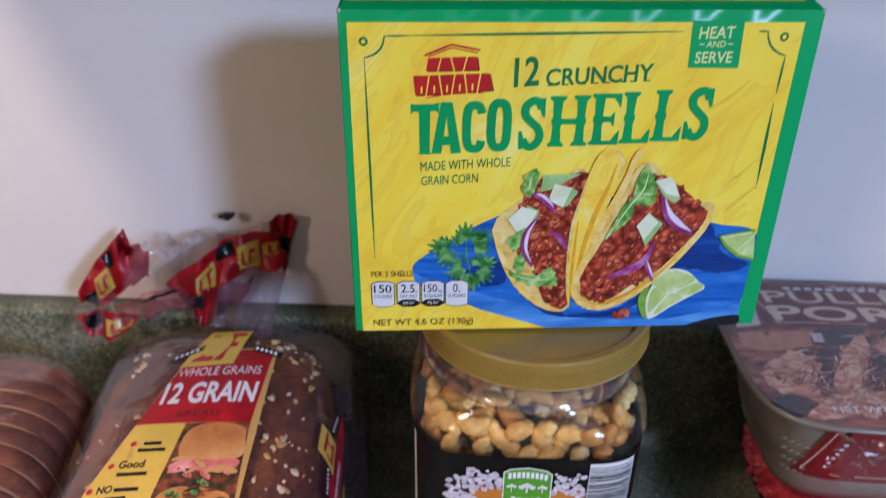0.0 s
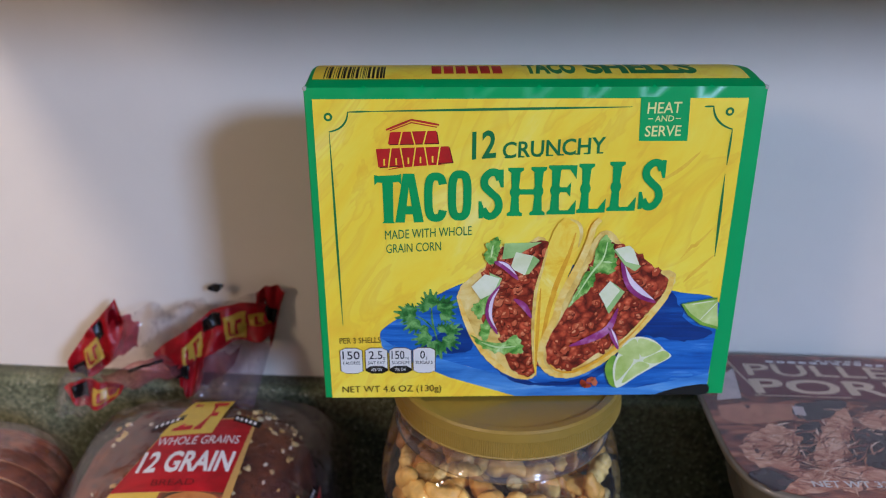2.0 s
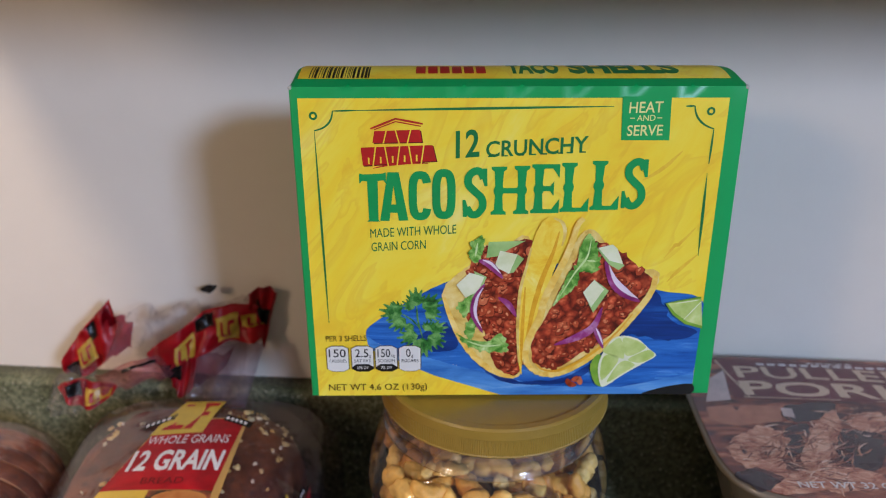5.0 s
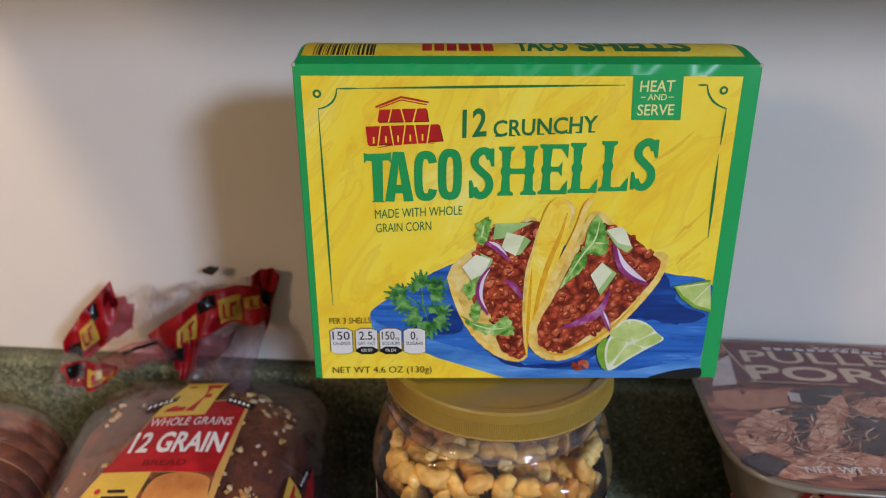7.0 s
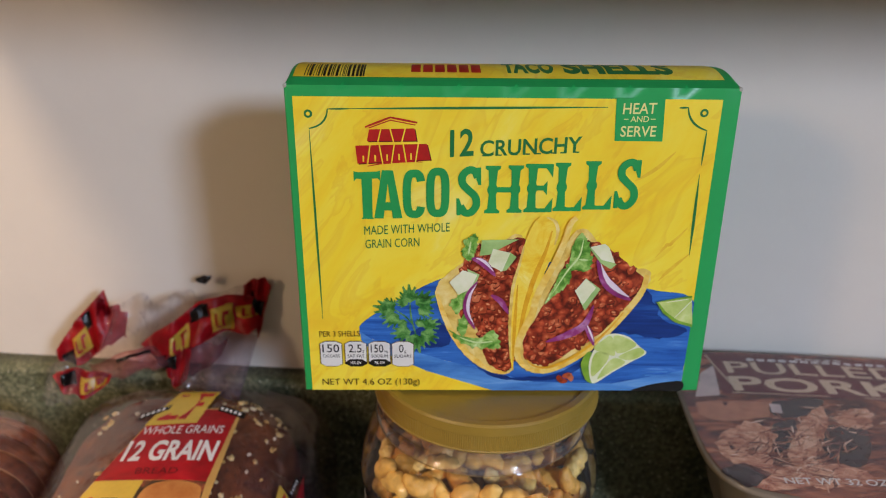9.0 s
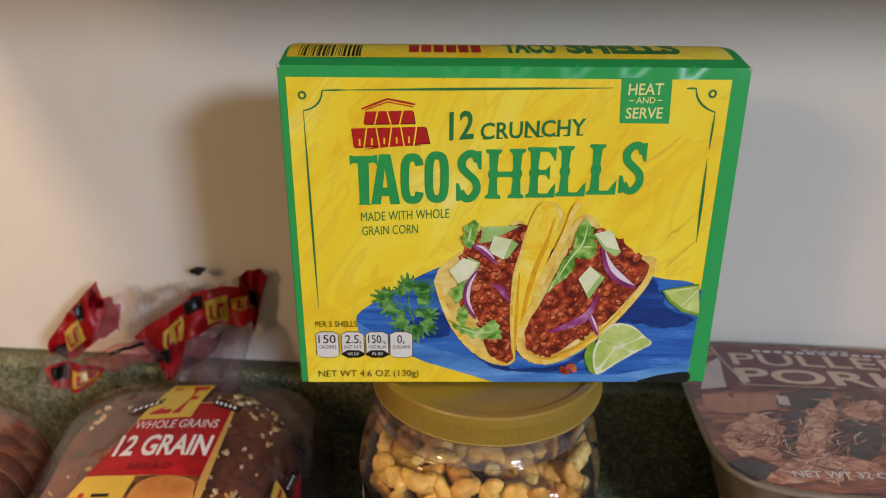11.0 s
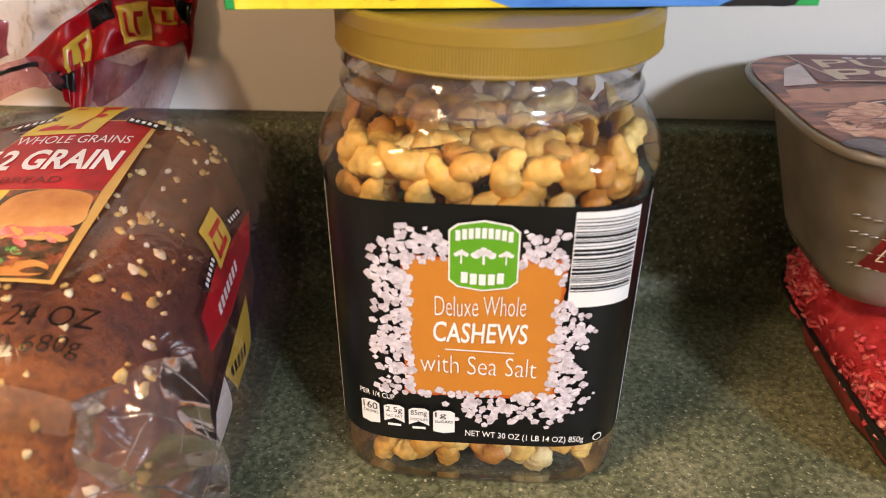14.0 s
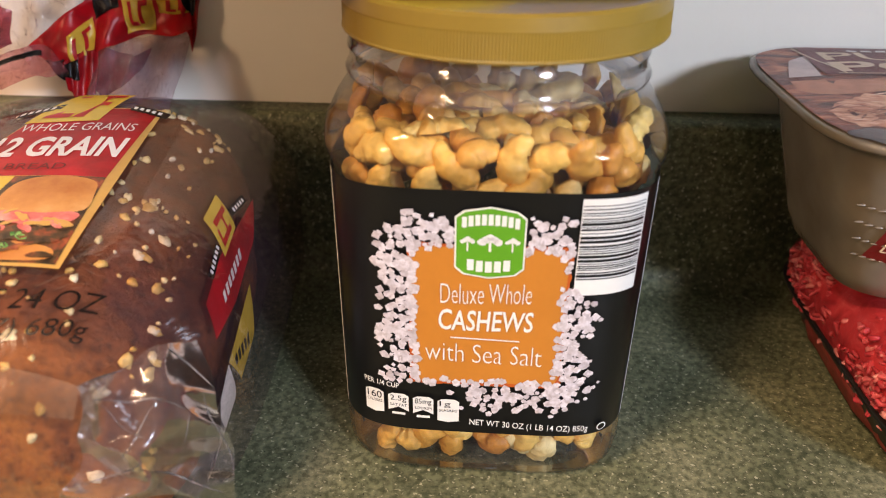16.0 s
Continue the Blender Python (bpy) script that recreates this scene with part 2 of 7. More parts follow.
def build_counter():
    """Post-formed top: rolled front edge, coved upstand 0.10 high with a rounded top."""
    prof = [(-0.63, -0.038), (-0.636, -0.03), (-0.638, -0.016), (-0.634, -0.005), (-0.625, 0.0)]
    prof += [(-0.45, 0.0), (-0.3, 0.0), (-0.15, 0.0)]
    r = 0.014
    prof += [(-0.019 - r + r * math.sin(a), r - r * math.cos(a)) for a in (math.pi / 2 * i / 7 for i in range(8))]
    r2 = 0.005
    prof += [(-0.019 + r2 - r2 * math.cos(a), 0.1 - r2 + r2 * math.sin(a)) for a in (math.pi / 2 * i / 5 for i in range(6))]
    prof += [(0.0, 0.1), (0.0, -0.038)]
    rings = [[(x, y, z) for y, z in prof] for x in [-1.6 + 0.2 * i for i in range(17)]]
    ob = mesh_ob("countertop", loft(rings), M_COUNTER)
    ob.matrix_world = S
    tagged(ob, "grey-green speckled laminate countertop with coved upstand against the wall", "countertop", kind="structure")
    for p in ob.data.polygons:
        p.use_smooth = len(p.vertices) == 4 and abs(p.normal.x) < 0.5
    base = mesh_ob("counter_base", block(bmesh.new(), -1.6, 1.6, -0.6, 0.0, -0.9, -0.038, 0.004), M_BASE)
    base.matrix_world = S
    tagged(base, "plain painted base carrying the countertop", "cabinet base", kind="structure")


def build_room():
    x0, x1, y0, y1, z0, z1 = -2.6, 2.9, -1.71, 0.0, -0.9, 1.55
    def wall(name, b, mat, label, keep=None):
        ob = mesh_ob(name, block(bmesh.new(), *b), mat)
        ob.matrix_world = keep if keep is not None else Matrix.Identity(4)
        tagged(ob, label, "wall", kind="structure")
        return ob
    wall("wall_north", (-3.0, 3.3, 0.0, 0.12, z0, z1), M_WALL, "smooth cream-white painted wall behind the counter", S)
    wall("wall_west", (x0 - 0.1, x0, y0, 0.9, z0, z1), M_ROOM, "plain painted side wall of the room")
    wall("wall_east", (x1, x1 + 0.1, y0, 0.5, z0, z1), M_ROOM, "plain painted side wall of the room")
    # south wall in four pieces round the window opening
    wx0, wx1, wz0, wz1 = WIN.x - 0.2, WIN.x + 0.2, WIN.z - 0.18, WIN.z + 0.18
    bm = bmesh.new()
    block(bm, x0, wx0, y0 - 0.12, y0, z0, z1)
    block(bm, wx1, x1, y0 - 0.12, y0, z0, z1)
    block(bm, wx0, wx1, y0 - 0.12, y0, z0, wz0)
    block(bm, wx0, wx1, y0 - 0.12, y0, wz1, z1)
    ob = mesh_ob("wall_south", bm, M_ROOM)
    tagged(ob, "plain painted wall with a window opening", "wall", kind="structure")
    cup = mesh_ob("wall_cupboard", block(bmesh.new(), -0.282, 1.5, -0.31, 0.0, 0.455, 1.25, 0.003), M_BASE)
    cup.matrix_world = S
    tagged(cup, "plain painted wall cupboard over the counter", "cupboard", kind="structure")
    fl = mesh_ob("floor", block(bmesh.new(), x0 - 0.1, x1 + 0.1, y0 - 0.1, 0.9, z0 - 0.05, z0), M_FLOOR)
    tagged(fl, "plain brown floor of the room", "floor", kind="structure")
    ce = mesh_ob("ceiling", block(bmesh.new(), x0 - 0.1, x1 + 0.1, y0 - 0.1, 0.9, z1, z1 + 0.05), M_CEIL)
    tagged(ce, "plain off-white painted ceiling", "ceiling", kind="structure")
    def turned(prof, n=40):
        return loft([[(r * math.cos(a), r * math.sin(a), z) for a in (2 * math.pi * i / n for i in range(n))] for r, z in prof])
    root = new("ceiling_light")
    root.location = LAMP + Vector((0, 0, 0.07))
    tagged(root, "round white ceiling light, switched on", "lamp")
    part("housing", turned([(0.16, 0.0), (0.16, -0.02), (0.15, -0.028), (0.02, -0.028)]), M_CEIL, root)
    # Pendant-shaped body for the added fill; no such lamp is known here.
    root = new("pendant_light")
    root.location = FILL_LAMP
    tagged(root, "unseen fill lamp, added in the shape of a white pendant light", "lamp")
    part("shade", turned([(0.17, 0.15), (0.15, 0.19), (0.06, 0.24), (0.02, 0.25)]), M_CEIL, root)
    part("cord", turned([(0.004, 0.25), (0.004, z1 - FILL_LAMP.z)], 10), M_CEIL, root)


build_counter()
build_room()


# ---- the taco shell carton, standing on the jar's lid ----
def marbled_yellow():
    """Yellow print of crumpled paper: broad light and ochre patches and slanting creases."""
    m, nt, b = bare("carton_yellow_ink")
    def slanted(scale, detail, distortion):
        n = noise_node(nt, scale, detail, 0.6, stretch=((1.9, 1, 0.7), (0, -52, 0)), distortion=distortion)
        next(k.from_node for k in n.inputs["Vector"].links).vector_type = "TEXTURE"
        return n
    base = ramp(nt, slanted(26, 5, 0.7).outputs[0], [(0.28, lin(250, 202, 40)), (0.45, lin(254, 222, 50)), (0.6, lin(255, 232, 72)), (0.76, lin(255, 240, 128))])
    fold = slanted(34, 3, 1.5)
    ridge = ramp(nt, fold.outputs[0], [(0.38, (0, 0, 0, 1)), (0.47, (0.26, 0.26, 0.26, 1)), (0.5, (0, 0, 0, 1))])
    nt.links.new(mix(nt, ridge.outputs[0], base.outputs[0], lin(232, 172, 44)), b.inputs["Base Color"])
    b.inputs["Roughness"].default_value = 0.32
    return m


def crumbled(name, stops, scale):
    """Printed crumbs: rounded cells, each lighter in its middle, of differing tone."""
    m, nt, b = bare(name)
    tc, v = nt.nodes.new("ShaderNodeTexCoord"), nt.nodes.new("ShaderNodeTexVoronoi")
    v.inputs["Scale"].default_value = scale
    wob = noise_node(nt, scale * 0.6, 3)
    nt.links.new(mix(nt, 0.008, tc.outputs["Object"], wob.outputs["Color"], "ADD"), v.inputs["Vector"])
    r = ramp(nt, v.outputs["Distance"], [(p, lin(*c)) for p, c in stops])
    tone = ramp(nt, v.outputs["Color"], [(0.1, (0.55, 0.5, 0.48, 1)), (0.9, (1.2, 1.15, 1.1, 1))])
    nt.links.new(mix(nt, 0.9, r.outputs[0], tone.outputs[0], "MULTIPLY"), b.inputs["Base Color"])
    b.inputs["Roughness"].default_value = 0.34
    return m


M_GREEN = paint("carton_green_ink", (38, 168, 86), 0.34, 0.03, 30)
M_KRAFT = paint("grey_board_edge", (190, 184, 170), 0.8, 0.08, 90)
M_YELLOW = marbled_yellow()
M_INK_G = paint("dark_green_ink", (30, 122, 64), 0.36, 0.05, 60)
M_INK_G2 = paint("title_green_ink", (34, 160, 82), 0.36, 0.06, 60)
M_INK_R = paint("red_ink", (196, 30, 28), 0.36, 0.12, 80)
M_INK_DR = paint("dark_red_ink", (110, 16, 16), 0.36, 0.05, 60)
M_INK_O = paint("olive_ink", (92, 74, 22), 0.4, 0.03, 60)
M_INK_K = paint("black_ink", (22, 20, 20), 0.36, 0.03, 60)
M_INK_W = paint("white_ink", (230, 228, 222), 0.36, 0.02, 60)
M_CREAM = paint("cream_ink", (240, 236, 150), 0.36, 0.03, 60)
M_BOARD = mottled("printed_blue_board", [(0.3, (14, 52, 128)), (0.45, (36, 94, 180)), (0.58, (56, 118, 202)), (0.72, (124, 176, 228))], 70, 0.34, ((0.22, 1, 2.6), (0, -14, 0)), 8, 0.5, nrough=0.7)
M_BOARD3 = mottled("printed_dark_blue_board", [(0.3, (8, 30, 86)), (0.55, (18, 58, 134)), (0.75, (44, 100, 180))], 70, 0.34, ((0.22, 1, 2.6), (0, -14, 0)), 8, 0.5, nrough=0.7)
M_BOARD2 = mottled("printed_board_edge", [(0.3, (40, 98, 178)), (0.55, (84, 146, 216)), (0.75, (150, 196, 234))], 70, 0.34, ((0.3, 1, 2), (0, 12, 0)), 6, 0.4)
M_SHELL = mottled("printed_corn_shell", [(0.28, (240, 184, 36)), (0.44, (251, 210, 52)), (0.6, (254, 226, 84)), (0.76, (255, 238, 140))], 90, 0.34, None, 8, 0.8, nrough=0.7)
M_SHELL_IN = mottled("printed_shell_inside", [(0.28, (206, 156, 52)), (0.5, (238, 206, 108)), (0.75, (250, 234, 168))], 110, 0.34, None, 6, 0.4)
M_MEATB = crumbled("printed_meat_crumbs", [(0.0, (232, 138, 94)), (0.3, (198, 88, 52)), (0.55, (160, 56, 32)), (0.85, (92, 28, 16))], 270)
M_SHELL_D = mottled("printed_shell_shade", [(0.3, (224, 158, 22)), (0.7, (244, 190, 44))], 200, 0.34)
M_MEAT = island_mix("printed_meat", [(0.0, (136, 42, 22)), (0.35, (172, 64, 34)), (0.7, (200, 92, 54)), (1.0, (222, 128, 84))], 0.34, 520, 0)
M_MEATD = mottled("printed_meat_gap", [(0.35, (72, 20, 10)), (0.65, (120, 40, 20))], 160, 0.36)
M_RIM = mottled("printed_shell_rim", [(0.3, (232, 176, 54)), (0.5, (246, 208, 96)), (0.72, (252, 230, 150))], 140, 0.34, None, 6, 0.6)
M_LETTP = paint("printed_lettuce_rib", (206, 228, 160), 0.34, 0.06, 90)
M_MEATH = mottled("printed_meat_sheen", [(0.3, (206, 112, 66)), (0.7, (238, 170, 120))], 300, 0.34)
M_LETT = mottled("printed_lettuce", [(0.3, (46, 104, 26)), (0.46, (104, 164, 58)), (0.62, (170, 208, 112)), (0.74, (214, 234, 170))], 190, 0.34, None, 5, 0.8)
M_PARS = mottled("printed_parsley", [(0.28, (16, 58, 24)), (0.45, (56, 122, 48)), (0.66, (134, 186, 104))], 220, 0.34, None, 5, 0.5)
M_AVO = mottled("printed_avocado", [(0.3, (206, 216, 150)), (0.6, (238, 240, 206)), (0.8, (246, 246, 226))], 60, 0.34)
M_AVO2 = mottled("printed_avocado_side", [(0.3, (120, 170, 84)), (0.6, (176, 208, 130))], 60, 0.34)
M_ONION = mottled("printed_onion", [(0.3, (120, 28, 92)), (0.55, (158, 62, 126)), (0.75, (212, 160, 200))], 90, 0.34)
M_ONION2 = paint("printed_onion_flesh", (238, 222, 234), 0.34, 0.05, 90)
M_LIME = mottled("printed_lime_flesh", [(0.3, (170, 196, 84)), (0.6, (208, 222, 138)), (0.8, (232, 238, 186))], 110, 0.34)
M_VEIN = mottled("ochre_vein_ink", [(0.3, (238, 188, 44)), (0.7, (250, 214, 60))], 200, 0.34)
M_PITH = paint("printed_lime_pith", (236, 240, 206), 0.34, 0.04, 90)
M_LIME2 = mottled("printed_lime_rind", [(0.3, (96, 150, 36)), (0.7, (150, 190, 64))], 110, 0.34)

BOX_YAW = 0.9
box = new("taco_shell_box")
box.matrix_world = pose(-0.0105, 0.300, 0.186, 0, 0, BOX_YAW)
tagged(box, "green and yellow cardboard taco shell carton standing on a jar lid", "food box")
BW0, BW1, BH, BD = 0.001, 0.1932, 0.1478, 0.052


def on_box(u, v, depth):
    """Front panel: u, v in millimetres (v from the counter), depth in printed layers."""
    return (u / 1000, -0.00025 - depth * 0.00012, v / 1000 - 0.184)


def crown(y):
    """The top flap bulges: it climbs from the front fold to a crest, then falls to the back."""
    t = y / BD
    return 0.0046 * (1 - (1 - t / 0.4) ** 1.7) if t < 0.4 else 0.0046 * math.cos((t - 0.4) / 0.6 * math.pi / 2)


def build_carton():
    bm = bmesh.new()
    nx, nz = 24, 18
    def bulge(u, v):
        return 0.0010 * math.sin(math.pi * u) * math.sin(math.pi * v)
    def grid(fn, na, nb):
        vs = [[bm.verts.new(fn(i / na, j / nb)) for i in range(na + 1)] for j in range(nb + 1)]
        for j in range(nb):
            for i in range(na):
                bm.faces.new((vs[j][i], vs[j][i + 1], vs[j + 1][i + 1], vs[j + 1][i]))
    W = BW1 - BW0
    grid(lambda a, b: (BW0 + W * a, 0.0, BH * b), nx, nz)
    grid(lambda a, b: (BW1 - W * a, BD + bulge(a, b), BH * b), nx, nz)
    grid(lambda a, b: (BW1 + bulge(a, b), BD * a, BH * b + (0 if b < 1 else 0)), 6, nz)
    grid(lambda a, b: (BW0 - bulge(a, b), BD * (1 - a), BH * b), 6, nz)
    grid(lambda a, b: (BW0 + W * a, BD * (1 - b), 0.0), nx, 4)
    grid(lambda a, b: (BW0 + W * a, BD * b, BH + crown(BD * b) * min(1, 160 * a, 160 * (1 - a))), 160, 20)
    bmesh.ops.remove_doubles(bm, verts=bm.verts, dist=0.00005)
    for v in bm.verts:
        v.co.x *= 1 - 0.016 * min(1.0, v.co.z / BH) * v.co.x / BW1
    es = [e for e in bm.edges if len(e.link_faces) == 2 and e.calc_face_angle(0) > 0.9]
    bmesh.ops.bevel(bm, geom=es, offset=0.0009, segments=3, affect="EDGES", profile=0.5)
    part("carton", bm, M_GREEN, box, "green glossy printed cardboard", True)
    # worn pale corners
    for x, y in ((BW0, 0.0), (BW1 * 0.984, 0.0)):
        bm = bmesh.new()
        bmesh.ops.create_icosphere(bm, subdivisions=2, radius=0.0011, matrix=Matrix.Translation((x + (0.0007 if x < 0.05 else -0.0007), 0.0008, BH - 0.0005)))
        part("worn_corner", bm, M_KRAFT, box, "scuffed grey board showing at the corners", True)


def print_part(name, shapes, mat, depth, label="", place=on_box):
    for s in shapes:
        bm = bmesh.new()
        add_flat(bm, s, depth, place)
        bmesh.ops.triangulate(bm, faces=[f for f in bm.faces if len(f.verts) > 4])
        part(name, bm, mat, box, label)


def ribbon_part(name, strokes, mat, depth, place=on_box):
    for pts, w0, w1 in strokes:
        bm = bmesh.new()
        ribbon(bm, pts, w0, w1, depth, place)
        part(name, bm, mat, box)


def text_part(name, items, mat, depth, label="", place=on_box, parent=None):
    for s, quad, bold, shear in items:
        bm = bmesh.new()
        write(bm, s, quad, depth, place, bold, shear)
        part(name, bm, mat, parent or box, label)


def stroke(pts, w0, w1=None):
    """A pen stroke along points; thin at both ends when w1 is 0."""
    w1 = w0 if w1 is None else w1
    left, right, n = [], [], len(pts)
    for i, (x, y) in enumerate(pts):
        x2, y2 = pts[min(i + 1, n - 1)]
        x1, y1 = pts[max(i - 1, 0)]
        d = Vector((x2 - x1, y2 - y1)).normalized()
        t = i / (n - 1)
        w = w1 + (w0 - w1) * math.sin(math.pi * t)
        left.append((x - d.y * w / 2, y + d.x * w / 2))
        right.append((x + d.y * w / 2, y - d.x * w / 2))
    return left + right[::-1]


def line(x0, y0, x1, y1, n=10):
    return [(x0 + (x1 - x0) * i / n, y0 + (y1 - y0) * i / n) for i in range(n + 1)]


def bez(p0, p1, p2, n=10):
    return [((1 - t) ** 2 * p0[0] + 2 * t * (1 - t) * p1[0] + t * t * p2[0], (1 - t) ** 2 * p0[1] + 2 * t * (1 - t) * p1[1] + t * t * p2[1]) for t in (i / n for i in range(n + 1))]


def inside(poly, x, y):
    hit, j = False, len(poly) - 1
    for i in range(len(poly)):
        (xi, yi), (xj, yj) = poly[i], poly[j]
        if (yi > y) != (yj > y) and x < (xj - xi) * (y - yi) / (yj - yi) + xi:
            hit = not hit
        j = i
    return hit


def title_stem(x0, x1, v0, h):
    """An upright with flared foot and head and a spur at half height."""
    d, right = x1 - x0, [(1.0, 0.0), (1.0, 0.055), (0.80, 0.10), (0.74, 0.40), (0.84, 0.47), (0.84, 0.53), (0.74, 0.60), (0.80, 0.90), (1.0, 0.945), (1.0, 1.0)]
    return [(x0 + d * a, v0 + h * b) for a, b in right] + [(x1 - d * a, v0 + h * b) for a, b in reversed(right)]


def title_letters():
    """The letters of the two title words: for each its outlines, and its strokes as (points, width)."""
    letters = []
    shapes, strokes = [], []
    def done():
        letters.append((shapes[:], strokes[:]))
        shapes.clear(), strokes.clear()
    def box_shape(u0, v0, w, h, pts):
        shapes.append([(u0 + w * a, v0 + h * b) for a, b in pts])
    box_shape(28.4, 273.6, 11.4, 22.0, [(0, 0.78), (0.1, 0.84), (0.29, 0.83), (0.31, 0.04), (0.24, 0), (0.74, 0), (0.67, 0.04), (0.69, 0.84), (0.9, 0.85), (1, 0.79), (1, 1.01), (0.86, 0.985), (0.16, 0.97), (0, 0.99)])
    done()
    for pts in ([(0, 0), (0.33, 0), (0.56, 0.99), (0.31, 0.99)], [(1, 0.01), (0.66, 0.0), (0.44, 0.99), (0.69, 0.99)], [(0.26, 0.17), (0.74, 0.17), (0.68, 0.34), (0.32, 0.34)]):
        box_shape(36.8, 273.9, 12.3, 22.2, pts)
    done()
    def ring(cx, cy, a, b, n, t0, t1, count):
        out = []
        for i in range(count + 1):
            t = radians(t0 + (t1 - t0) * i / count)
            c, q = math.cos(t), math.sin(t)
            out.append((cx + a * math.copysign(abs(c) ** (2 / n), c), cy + b * math.copysign(abs(q) ** (2 / n), q)))
        return out
    strokes.append((ring(54.4, 285.3, 3.2, 9.3, 3.2, 28, 332, 60), 3.5))
    done()
    strokes.append((ring(64.6, 286.0, 3.3, 9.5, 3.2, 0, 360, 72), 3.5))
    done()
    rows = (("H", 85.0, 101.4, 276.6, 21.6), ("E", 102.2, 114.6, 277.2, 22.0), ("L", 115.0, 127.4, 277.8, 22.0), ("L", 128.0, 140.4, 278.6, 22.0))
    for ch, a, b, v, h in rows:
        w = b - a
        if ch == "H":
            shapes.extend([title_stem(a, a + 6.6, v, h), title_stem(b - 6.6, b, v + 0.3, h), rect(a + 3, v + h * 0.45, b - 3, v + h * 0.56)])
        else:
            shapes.append(title_stem(a, a + 6.6, v, h))
            shapes.append([(a + 3, v), (b, v + 0.1), (b, v + h * 0.30), (b - 1.5, v + h * 0.20), (b - 3.2, v + h * 0.085), (a + 3, v + h * 0.085)])
        if ch == "E":
            shapes.append([(a + 3, v + h), (b - 0.4, v + h), (b - 0.4, v + h * 0.72), (b - 1.8, v + h * 0.82), (b - 3.4, v + h * 0.915), (a + 3, v + h * 0.915)])
            shapes.append([(a + 4, v + h * 0.46), (b - 4.2, v + h * 0.46), (b - 2.6, v + h * 0.36), (b - 2.6, v + h * 0.66), (b - 4.2, v + h * 0.56), (a + 4, v + h * 0.56)])
        done()
    for x, v, h in ((78.1, 275.6, 21.8), (146.8, 279.4, 21.8)):
        pts = [(x + 3.6, v + h * 0.80), (x + 2.2, v + h * 0.93), (x - 0.4, v + h * 0.945), (x - 2.9, v + h * 0.83), (x - 2.8, v + h * 0.67), (x - 0.3, v + h * 0.54), (x + 2.7, v + h * 0.40), (x + 3.3, v + h * 0.22), (x + 1.2, v + h * 0.07), (x - 1.6, v + h * 0.06), (x - 3.6, v + h * 0.20)]
        strokes.append((open_curve(pts, 6), 3.3))
        shapes.append([(x + 5.0, v + h), (x + 3.3, v + h), (x + 2.4, v + h * 0.86), (x + 4.0, v + h * 0.64), (x + 5.2, v + h * 0.64)])
        shapes.append([(x - 5.2, v), (x - 3.6, v), (x - 2.6, v + h * 0.14), (x - 4.2, v + h * 0.36), (x - 5.4, v + h * 0.36)])
        done()
    return letters


